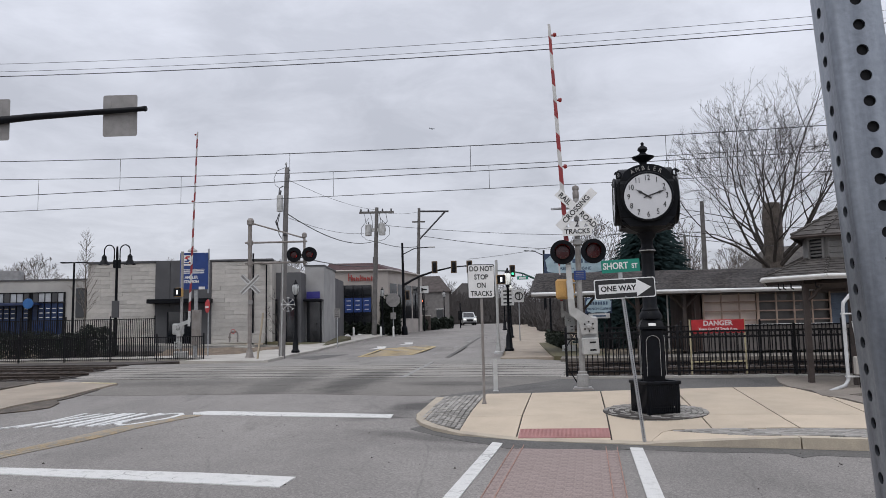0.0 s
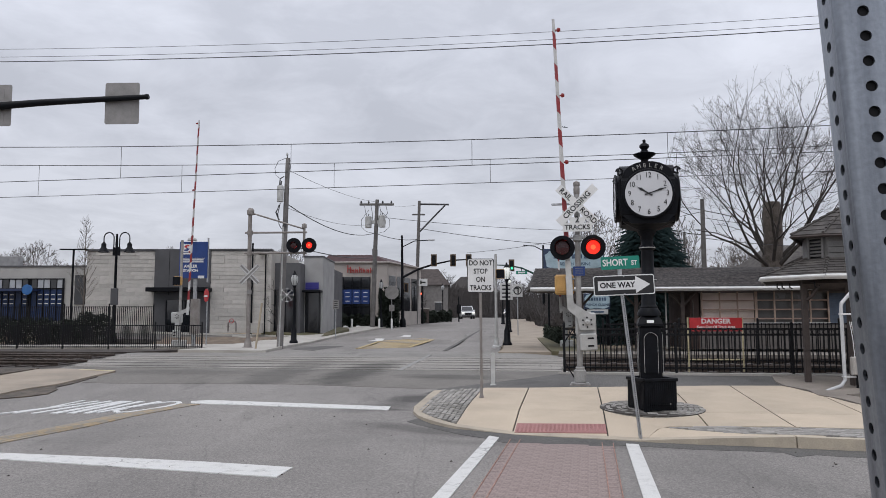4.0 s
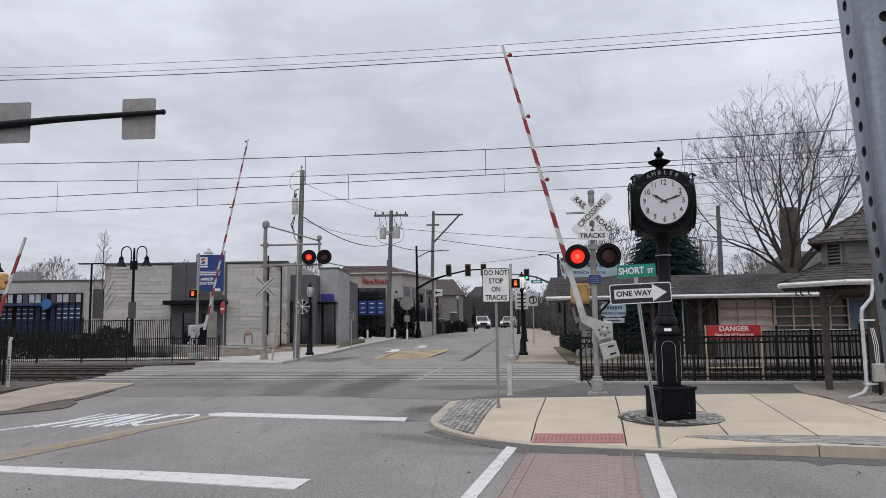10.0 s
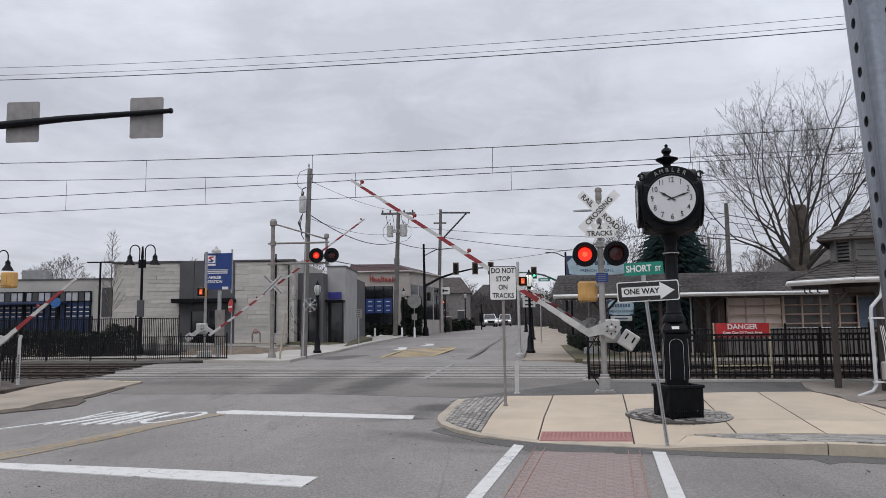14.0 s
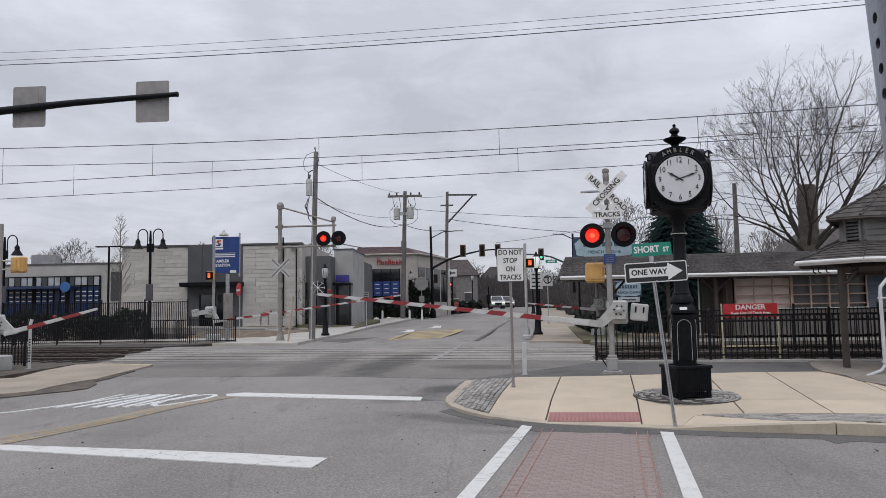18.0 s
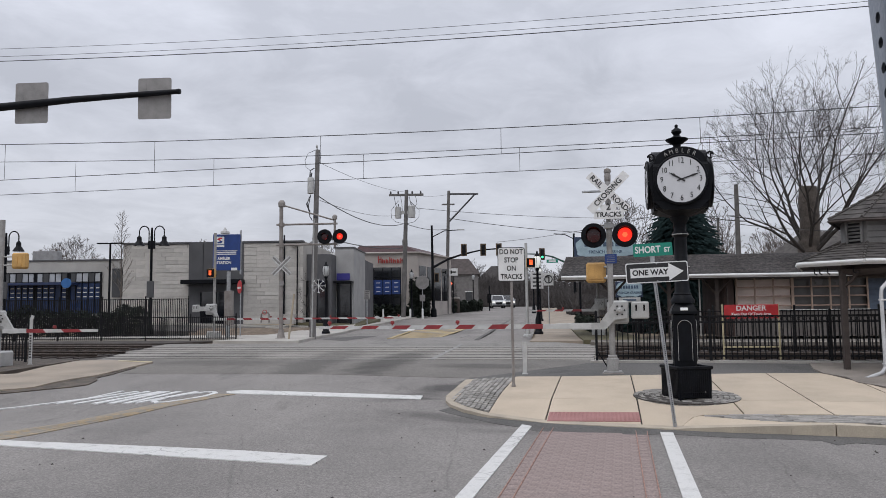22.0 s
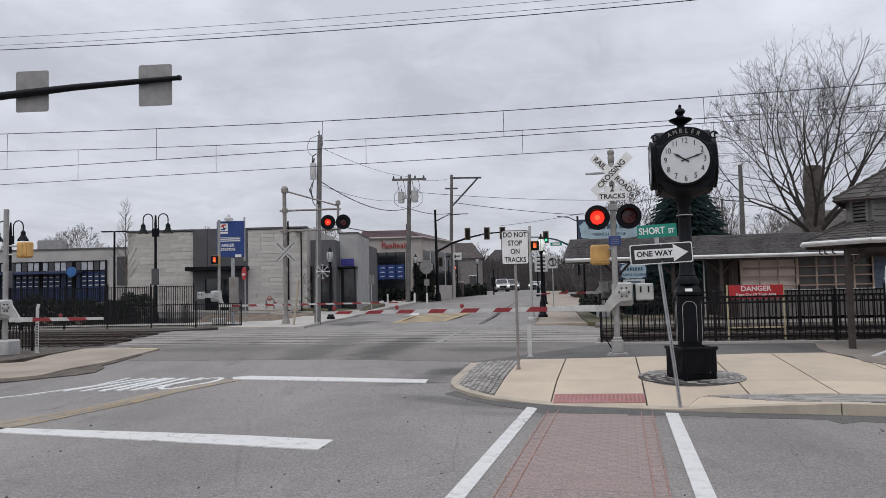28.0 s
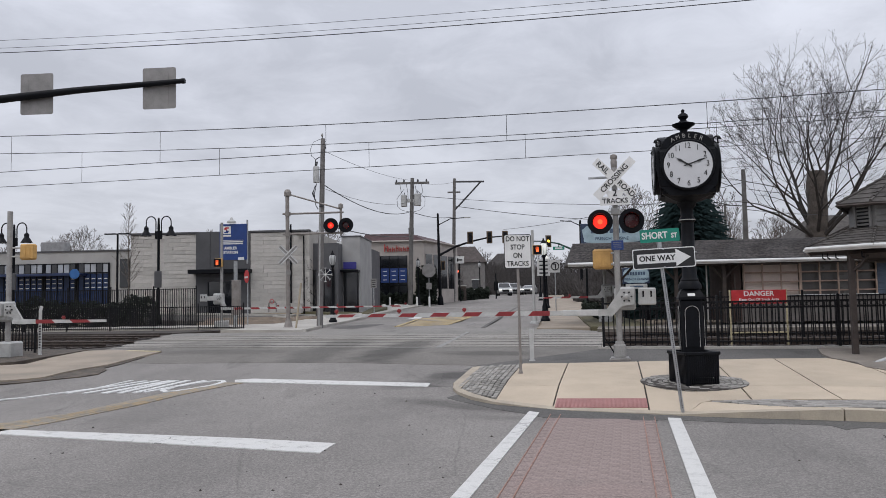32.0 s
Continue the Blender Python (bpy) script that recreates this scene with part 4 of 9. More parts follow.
# marks beyond the tracks
for k in range(7):
    f = k / 6
    l, r = (-10.45 - 1.3 * f, 35.6 + 9.4 * f), (-8.3 - 0.6 * f, 37.4 + 9.0 * f)
    mark("yellow_hatching", [(l[0], l[1] - 0.35), (r[0], r[1] - 0.35), (r[0], r[1] + 0.45), (l[0], l[1] + 0.45)], HATCHPAINT, "worn yellow hatching bar beyond the tracks")
mark("yellow_hatching", [(-8.40, 37.0), (-8.20, 37.0), (-8.80, 46.8), (-9.75, 48.2), (-9.9, 48.0), (-9.0, 46.6)], HATCHPAINT, "worn yellow edge of the hatched median", 0.015)
mark("yellow_hatching", [(-10.35, 35.2), (-10.55, 35.2), (-12.0, 45.0), (-9.9, 48.2), (-9.9, 47.9), (-11.8, 44.8)], HATCHPAINT, "worn yellow edge of the hatched median", 0.018)
mark("lane_dash", [(-4.90, 20.36), (-4.74, 20.36), (-5.55, 28.9), (-5.68, 28.9)], THINWHITE, "long worn white line over the tracks", 0.024)
for k in range(1, 4):
    mark("lane_dash", [(-6.9 - 0.25 * k, 28.5 + 0 + k * 8), (-6.78 - 0.25 * k, 28.5 + k * 8), (-6.95 - 0.25 * k, 31.5 + k * 8), (-7.07 - 0.25 * k, 31.5 + k * 8)], THINWHITE, "faded white lane dash")
mark("asphalt_seam", [(-5.9, 33.5), (-5.7, 33.5), (-6.9, 48), (-7.7, 62), (-7.85, 62), (-7.1, 48)], PATCH, "dark sealed seam along the street")
for u, v in ((-11.5, 50), (-12.2, 45)):
    mark("turn_arrow", [(u - 0.5, v), (u + 0.3, v + 0.5), (u - 0.2, v + 3.0), (u - 0.9, v + 3.2), (u - 0.4, v + 1.5)], WHITEPAINT, "white lane arrow")
mark("crosswalk_bar", [(-16, 62), (-7, 59.5), (-7, 60.1), (-16, 62.6)], THINWHITE, "white bar across the far lanes")

# pavement on the near side of the tracks, across the street
mb = Mesh()
pl = [W(u, v) for u, v in ((-40, -14), (-12.16, 13.43), (-11.96, 13.69), (-12.06, 14.41), (-12.04, 14.98), (-11.88, 15.61), (-11.99, 16.44), (-12.12, 17.37), (-12.32, 18.47), (-12.41, 18.64), (-14.59, 19.24), (-15.0, 18.82), (-14.65, 17.1), (-14.26, 15.74), (-40, -8.2))]
mb.prism(pl, lambda x, y: gxy(x, y) - 0.1, lambda x, y: gxy(x, y) + 0.05)
solid("pavement_west", mb, PAVE2, "buff concrete pavement curving towards the tracks", "pavement")
sheet("kerb_dirt", [(-16, 9.3), (-11.95, 13.18), (-11.65, 13.56), (-11.27, 13.95), (-11.13, 14.34), (-11.42, 15.02), (-11.72, 15.32), (-11.74, 15.9), (-12.05, 17.35), (-12.2, 17.35), (-12.1, 16.44), (-12.0, 15.61), (-12.15, 14.98), (-12.18, 14.41), (-12.1, 13.69), (-12.25, 13.43), (-16, 9.75)], 0.022, DIRT, "dark damp dirt washed along the pavement's edge", "dirt")
sheet("tactile_strip", [(-12.36, 18.42), (-12.42, 18.62), (-13.7, 18.97), (-13.62, 18.74)], 0.056, PALEYELLOW, "pale yellow strip at the end of the pavement", "pavement strip")
sheet("verge_west", [(-15.25, 19.25), (-45, 19.25), (-45, -8), (-40.2, -8.0), (-14.95, 16.1)], 0.05, DIRT, "bare earth and gravel verge beside the tracks", "verge")
# ---------------------------------------------------------------- perforated post close to the eye
def perforated_post(m, length, label):
    p = thing("sign_post", m, label, "sign post")
    w, pitch, hr = 0.0508, 0.0254, 0.0056
    n = int(length / pitch)
    faces = Mesh()
    for side in range(4):
        rot = Matrix.Rotation(side * math.pi / 2, 4, "Z")
        vs, fs = [], []
        b = 0.0085
        for i in range(n):
            z = i * pitch + pitch / 2
            base = len(vs)
            sq = [(-w / 2 + b, z - pitch / 2), (w / 2 - b, z - pitch / 2), (w / 2 - b, z + pitch / 2), (-w / 2 + b, z + pitch / 2)]
            circ = [(hr * math.cos(t), z + hr * math.sin(t)) for t in [math.radians(-135 + 30 * k) for k in range(12)]]
            for x, zz in sq + circ:
                vs.append(rot @ Vector((x, -w / 2, zz)))
            for x, zz in circ:
                vs.append(rot @ Vector((x, -w / 2 + 0.003, zz)))
            for s in range(4):
                c0, nx = s * 3, (s + 1) % 4
                fs.append((base + s, base + nx, base + 4 + (c0 + 3) % 12, base + 4 + (c0 + 2) % 12, base + 4 + (c0 + 1) % 12, base + 4 + c0))
            for k in range(12):
                q = (k + 1) % 12
                fs.append((base + 4 + k, base + 4 + q, base + 16 + q, base + 16 + k))
        base = len(vs)
        for q in range(7):
            t = radians(-90 + 15 * q)
            for zz in (0, n * pitch):
                vs.append(rot @ Vector((w / 2 - b + b * math.cos(t), -w / 2 + b + b * math.sin(t), zz)))
        fs += [(base + 2 * q, base + 2 * q + 2, base + 2 * q + 3, base + 2 * q + 1) for q in range(6)]
        faces.add(vs, fs)
    part("tube", faces, POSTSTEEL, p, smooth=True)
    # black core added inside the tube, standing for the shade behind its holes
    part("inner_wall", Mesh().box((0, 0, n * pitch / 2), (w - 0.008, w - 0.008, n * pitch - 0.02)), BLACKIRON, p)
    return p


POST_AT = Vector((0.4085, 0.6990, 2.019))
post_up = Vector((-0.052, 0.0, 1.0)).normalized()
perforated_post(Matrix.Translation(POST_AT - post_up * 2.036) @ pose(0, 0, 0, 0, -2.98, -8.6), 2.9, "leaning galvanised perforated square steel sign post")

# ---------------------------------------------------------------- street clock
def street_clock():
    z0 = pave_z(CLK_U, CLK_V)
    c = thing("street_clock", pose(CLK_X, CLK_Y, z0, 0, 0, TRACK_RZ), "black cast iron four-faced street clock with white dials", "clock")
    c.scale = (0.97, 0.97, 0.97)
    ped = Mesh()
    ped.box((0, 0, 0.05), (0.62, 0.62, 0.1), b=0.02).box((0, 0, 0.75), (0.365, 0.365, 1.35), b=0.03)
    part("pedestal", ped, BLACK, c)
    for k in range(4):
        tr = pose(0, 0, 0, 0, 0, 90 * k)
        mb = Mesh()
        arch = [(-0.11, 0.62), (0.11, 0.62), (0.11, 1.2)] + [(0.11 * math.cos(t), 1.2 + 0.11 * math.sin(t)) for t in [math.pi * i / 8 for i in range(1, 8)]] + [(-0.11, 1.2)]
        mb.prism(arch, 0.0, 0.018, tr @ pose(0, -0.182, 0) @ FACE)
        part("panel", mb, BLACK, c)
        mb = Mesh()
        mb.tube([tr @ Vector((x * 1.04, -0.204, z)) for x, z in arch[1:] + arch[:1]], 0.004, 5)
        part("panel_bead", mb, ALU, c)
    sh = Mesh()
    sh.lathe([(0.30, 1.42), (0.30, 1.46), (0.25, 1.55), (0.155, 1.63), (0.15, 1.66)], 4, m=Matrix.Rotation(radians(45), 4, "Z"))
    part("shoulder", sh, BLACK, c)
    part("nameplate", Mesh().box((0, -0.205, 1.50), (0.12, 0.012, 0.05), tilt=pose(0, 0, 0, -25)), WHITE, c)
    col = Mesh()
    col.lathe([(0.20, 1.60), (0.20, 1.66), (0.15, 1.74), (0.155, 1.76), (0.125, 1.80), (0.118, 2.2), (0.14, 2.22), (0.14, 2.25), (0.115, 2.28), (0.105, 2.75), (0.135, 2.78), (0.135, 2.82), (0.105, 2.86), (0.11, 3.0), (0.15, 3.05), (0.17, 3.12), (0.30, 3.18), (0.30, 3.21)], 20)
    part("column", col, BLACK, c, smooth=True)
    for z, r in ((1.70, 0.17), (2.235, 0.145), (2.80, 0.14)):
        part("band", Mesh().lathe([(r, z - 0.008), (r + 0.004, z), (r, z + 0.008)], 20), ALU, c)
    # head: two crossing drums with arched tops
    zc, R = 3.69, 0.40
    prof = [(-0.30, -0.50), (0.30, -0.50), (0.47, -0.34), (0.53, -0.02), (0.51, 0.24), (0.42, 0.34)] + [(0.42 * math.cos(t), 0.34 + 0.24 * math.sin(t)) for t in [math.pi * i / 12 for i in range(1, 12)]] + [(-0.42, 0.34), (-0.51, 0.24), (-0.53, -0.02), (-0.47, -0.34)]
    for k in (0, 1):
        mb = Mesh()
        mb.prism([(px * 0.98, pz) for px, pz in prof], -0.45, 0.45, pose(0, 0, zc, 0, 0, 90 * k) @ FACE)
        part("case", mb, BLACK, c)
    lo = Mesh().lathe([(0.18, 3.1), (0.42, 3.16), (0.60, 3.22), (0.62, 3.28)], 4, m=Matrix.Rotation(radians(45), 4, "Z"))
    part("lower_collar", lo, BLACK, c)
    for k in range(4):
        tr = pose(0, 0, 0, 0, 0, 90 * k)
        mb = Mesh()
        pts = [tr @ Vector((0.412 * math.cos(t), -0.525, zc + 0.412 * math.sin(t))) for t in [2 * math.pi * i / 40 for i in range(41)]]
        mb.tube(pts, 0.022, 8, caps=False)
        part("bezel", mb, BLACK, c, smooth=True)
        part("dial_drum", Mesh().lathe([(0.42, -0.09), (0.42, 0.0)], 40, c=tr @ Vector((0, -0.523, zc)), m=tr.to_3x3().to_4x4() @ FACE), BLACK, c, smooth=True)
        mb = Mesh()
        mb.lathe([(0.402, 0), (0.402, 0.012)], 40, c=tr @ Vector((0, -0.523, zc)), m=tr.to_3x3().to_4x4() @ FACE)
        dial = part("dial", mb, DIAL, c, "white dial with black arabic numerals")
        if k in (0, 3):
            for h in range(12):
                a = math.pi / 2 - (h + 1) * math.pi / 6
                lettering(str(h + 1), 0.135, dial, tr @ pose(0.318 * math.cos(a), -0.540, zc + 0.318 * math.sin(a)) @ FACE, INK, "numeral", 0.80, bold=0.0)
            for nm, a, ln, w in (("hour_hand", 148, 0.235, 0.024), ("minute_hand", 18, 0.335, 0.019)):
                a = radians(a)
                mb = Mesh()
                mb.prism([(-0.07, -w * 0.5), (ln * 0.45, -w * 0.55), (ln * 0.62, -w), (ln * 0.78, -w * 0.4), (ln, 0), (ln * 0.78, w * 0.4), (ln * 0.62, w), (ln * 0.45, w * 0.55), (-0.07, w * 0.5)], 0, 0.004)
                part(nm, mb, INK, dial, m=tr @ pose(0, -0.545, zc) @ FACE @ Matrix.Rotation(a, 4, "Z"))
            mb = Mesh()
            for i, ch in enumerate("AMBLER"):
                a = radians(90 + (2.5 - i) * 11.0)
                lettering(ch, 0.105, dial, tr @ pose(0.505 * math.cos(a), -0.458, zc + 0.505 * math.sin(a), 0, 0, 0) @ FACE @ Matrix.Rotation(a - math.pi / 2, 4, "Z"), MASTGREY, "case_letter", 0.9)
        for sx in (-1, 1):
            mb = Mesh()
            mb.tube([tr @ Vector((sx * (0.48 + 0.055 * math.cos(t)), -0.50, zc + 0.40 + 0.055 * math.sin(t))) for t in [2 * math.pi * i / 16 for i in range(14)]], 0.014, 6)
            part("scroll", mb, BLACK, c, smooth=True)
    fin = Mesh().lathe([(0.16, zc + 0.56), (0.14, zc + 0.62), (0.06, zc + 0.66), (0.07, zc + 0.70), (0.19, zc + 0.78), (0.20, zc + 0.80), (0.08, zc + 0.84), (0.05, zc + 0.88), (0.09, zc + 0.93), (0.08, zc + 0.97), (0.025, zc + 1.01), (0.03, zc + 1.05), (0.01, zc + 1.07)], 16)
    part("finial", fin, BLACK, c, smooth=True)
    # planter box that wraps the foot
    pb = thing("planter_box", pose(CLK_X - 0.03, CLK_Y - 0.15, z0 - 0.025, 0, 0, 14), "square black slatted planter box round the clock's foot", "planter")
    pb.scale = (0.76, 0.76, 1.06)
    for sx, sy, w, d in ((0, -0.365, 0.76, 0.04), (0, 0.365, 0.76, 0.04), (-0.365, 0, 0.04, 0.70), (0.365, 0, 0.04, 0.70)):
        part("side_panel", Mesh().box((sx, sy, 0.32), (w, d, 0.36), b=0.008), BLACK, pb)
        part("rim", Mesh().box((sx * 1.02, sy * 1.02, 0.50), (w + 0.05, d + 0.05, 0.05), b=0.01), BLACK, pb)
    for sx in (-1, 1):
        for sy in (-1, 1):
            part("foot", Mesh().box((sx * 0.33, sy * 0.33, 0.08), (0.09, 0.09, 0.17), b=0.01), BLACK, pb)
    for i in range(15):
        x = -0.37 + i * 0.053
        part("slat", Mesh().box((x * 0.92, -0.389, 0.26), (0.03, 0.012, 0.42), b=0.003), BLACK, pb)
        part("slat", Mesh().box((-0.389, x * 0.92, 0.26), (0.012, 0.03, 0.42), b=0.003), BLACK, pb)
    part("soil", Mesh().box((0, 0, 0.40), (0.68, 0.68, 0.1)), EARTH, pb)


street_clock()

# ---------------------------------------------------------------- signs on the corner
def sign_plate(parent, m, w, h, face, border=None, radius=0.04, name="plate", label=""):
    def rounded(w, h, r):
        pts = []
        for cx, cy, a0 in ((w / 2 - r, h / 2 - r, 0), (-w / 2 + r, h / 2 - r, 90), (-w / 2 + r, -h / 2 + r, 180), (w / 2 - r, -h / 2 + r, 270)):
            pts += [(cx + r * math.cos(radians(a0 + 22.5 * k)), cy + r * math.sin(radians(a0 + 22.5 * k))) for k in range(5)]
        return pts
    pl = part(name, Mesh().prism(rounded(w, h, radius), 0, 0.003), border or face, parent, label, m=m)
    if border:
        t = 0.014
        part("face", Mesh().prism(rounded(w - 2 * t, h - 2 * t, radius * 0.8), 0.003, 0.005), face, pl)
    return pl


def do_not_stop():
    x, y = 0.715, 14.05
    u, v = U(x, y)
    z = pave_z(u, v)
    s = thing("traffic_sign", pose(x, y, z, 0, 0, 2), "white rectangular sign with black capitals on a grey post", "traffic sign")
    part("post", Mesh().tube([(0.0, 0, 0), (-0.005, 0, 2.6)], 0.026, 8), RUSTALU, s)
    part("foot", Mesh().lathe([(0.045, 0), (0.035, 0.04), (0.028, 0.06)], 10), RUSTALU, s)
    pl = sign_plate(s, pose(-0.005, -0.035, 2.29) @ FACE, 0.515, 0.645, WHITE, border=INK)
    for i, t in enumerate(("DO NOT", "STOP", "ON", "TRACKS")):
        lettering(t, 0.135, pl, pose(0, 0.235 - 0.157 * i, 0.007), INK, "lettering", 0.82, bold=0.0025)


do_not_stop()


def one_way():
    x, y = 2.80, 10.70
    z = pave_z(*U(x, y))
    s = thing("one_way_sign", pose(x, y, z), "black one way sign and green street blade on leaning post", "traffic sign")
    top = Vector((-0.235, 0.02, 2.30))
    d = top.normalized()
    p = Mesh()
    p.tube([(0, 0, 0), top * 1.12], 0.026, 4)
    part("post", p, GALV, s)
    # black plates whose colour stands for the shade in the post's holes
    hole = Mesh()
    for k in range(80):
        q = top * (0.03 + k * 0.0119)
        hole.box(q + Vector((0, -0.0245, 0)), (0.010, 0.003, 0.012))
    part("post_holes", hole, BLACKIRON, s)
    tilt = pose(-0.19, -0.035, 2.18 , 0, -2.5, 4)
    pl = sign_plate(s, tilt @ FACE, 0.90, 0.29, INK, border=WHITE, radius=0.03)
    a = Mesh().prism([(-0.385, -0.068), (0.17, -0.068), (0.17, -0.125), (0.385, 0.0), (0.17, 0.125), (0.17, 0.068), (-0.385, 0.068)], 0.005, 0.007)
    part("arrow", a, WHITE, pl)
    lettering("ONE WAY", 0.108, pl, pose(-0.10, 0, 0.009), INK, "lettering", 1.02, bold=0.003)
    for dy in (0.125, -0.125):
        part("bolt", Mesh().lathe([(0.012, 0), (0.012, 0.004)], 6, c=(0, dy, 0.005)), GALV, pl)
    part("bracket", Mesh().box((-0.235, 0.0, 2.385), (0.05, 0.03, 0.11), b=0.005), GALV, s)
    bl = sign_plate(s, pose(-0.235, -0.02, 2.505, 0, -3.0, 4) @ FACE, 0.57, 0.185, GREENSIGN, radius=0.015, name="street_blade", label="green street name blade with white letters")
    lettering("SHORT", 0.135, bl, pose(-0.075, 0, 0.005), WHITE, "lettering", 0.86, bold=0.003)
    lettering("ST", 0.095, bl, pose(0.205, -0.012, 0.005), WHITE, "lettering", 0.86, bold=0.003)


one_way()


def marker_post(x, y, h, group="white marker posts"):
    z = pave_z(*U(x, y)) if y < 17 else gxy(x, y)
    s = thing("marker_post", pose(x, y, z), "slim white delineator post", "marker post", group)
    part("blade", Mesh().box((0, 0, h / 2), (0.09, 0.03, h), b=0.008), WHITEARM, s)
    part("foot", Mesh().box((0, 0, 0.012), (0.13, 0.07, 0.024), b=0.006), WHITEARM, s)
    if h > 1.0:
        part("bent_tip", Mesh().box((0.02, 0, h + 0.04), (0.09, 0.03, 0.12), b=0.008, tilt=pose(0, 0, 0, 0, 18, 0)), WHITEARM, s)
        for k in range(9):
            part("text_bar", Mesh().box((0, -0.018, 0.22 + k * 0.075), (0.05, 0.006, 0.04)), INK, s)


marker_post(1.05, 15.75, 0.68)
marker_post(-12.38, 20.3, 1.28)

# ---------------------------------------------------------------- mast arm with sign backs
mast = thing("signal_mast_arm", pose(0, 0, 0), "black tapered mast arm carrying two blank sign backs over the street", "mast arm")
base = Vector((-14.2, 13.1, 0.0))
part("pole", Mesh().tube([base, base + Vector((0.05, 0, 2)), base + Vector((0.1, 0, 5.0))], [0.17, 0.15, 0.13], 16), BLACK, mast, smooth=True)
pts = [base + Vector((0.1, 0, 4.7)), base + Vector((1.2, 0.05, 5.05)), Vector((-10.6, 13.3, 5.43)), Vector((-8.9, 13.4, 5.63)), Vector((-7.5, 13.4, 5.745)), Vector((-5.50, 13.4, 5.855))]
part("arm", Mesh().tube(pts, [0.10, 0.095, 0.088, 0.076, 0.064, 0.046], 12), BLACK, mast, smooth=True)
part("end_cap", Mesh().lathe([(0.05, -0.03), (0.055, 0.0), (0.045, 0.03)], 10, c=(-5.49, 13.4, 5.855), m=Matrix.Rotation(radians(90), 4, "Y")), BLACK, mast)
for x, zz in ((-5.98, 5.75), (-8.36, 5.715)):
    pl = sign_plate(mast, pose(x, 13.47, zz, 0, -0.5, 0) @ FACE, 0.64, 0.79, SIGNBACK, radius=0.04, name="sign_back", label="plain grey aluminium back of a sign")
    for rx in (-0.17, 0.17):
        part("rib", Mesh().box((rx, -0.02, 0.004), (0.016, 0.66, 0.006), b=0.002), SIGNBACK, pl)

# ---------------------------------------------------------------- crossing gates and flashers
ARMS, LENSES, SYMBOLS = [], [], []
ARMLAMP = mat("lit_arm_lamp", (0.10, 0.008, 0.010), 0.35, bump=0, emit=(1.0, 0.05, 0.04), power=0.08)


def flasher_head(parent, x, y, z, which, r=0.265):
    """One round flashing light: black disc, hood, lit lens, and the dark lens that slides before it."""
    part("background_disc", Mesh().lathe([(r, 0), (r, 0.012), (r - 0.01, 0.018)], 32, c=(x, y, z), m=pose(0, 0, 0, 90)), BLACK, parent)
    part("lamp_case", Mesh().lathe([(0.11, -0.13), (0.16, -0.10), (0.16, 0.0)], 20, c=(x, y + 0.0, z), m=pose(0, 0, 0, 90)), BLACK, parent, smooth=True)
    hood = Mesh()
    vs, fs = [], []
    n = 18
    for i in range(n + 1):
        t = radians(-20 + 220 * i / n)
        ln = 0.20 if 20 < math.degrees(t) < 160 else 0.09
        for rr in (0.165, 0.172):
            for yy in (-0.02, -0.02 - ln):
                vs.append((x + rr * math.cos(t), y + yy, z + rr * math.sin(t)))
    for i in range(n):
        a, b = i * 4, i * 4 + 4
        fs += [(a, a + 1, b + 1, b), (a + 2, b + 2, b + 3, a + 3), (a + 1, a + 3, b + 3, b + 1)]
    part("hood", hood.add(vs, fs), BLACK, parent)
    lit = part("lit_lens", Mesh().lathe([(0.15, 0), (0.13, 0.012), (0.0, 0.022)], 24, c=(x, y - 0.02, z), m=pose(0, 0, 0, 90)), REDGLOW, parent, "glowing red lens")
    part("bulb_spot", Mesh().lathe([(0.06, 0), (0.04, 0.006), (0.0, 0.008)], 16, c=(x, y - 0.036, z), m=pose(0, 0, 0, 90)), REDCORE, lit)
    lens = part("lens_cover", Mesh().lathe([(0.154, 0), (0.14, 0.012), (0.0, 0.026)], 24, m=pose(0, 0, 0, 90)), REDDARK, parent, "dark red lens cover", m=pose(x, y - 0.06, z))
    LENSES.append((lens, Vector((x, y, z)), which))


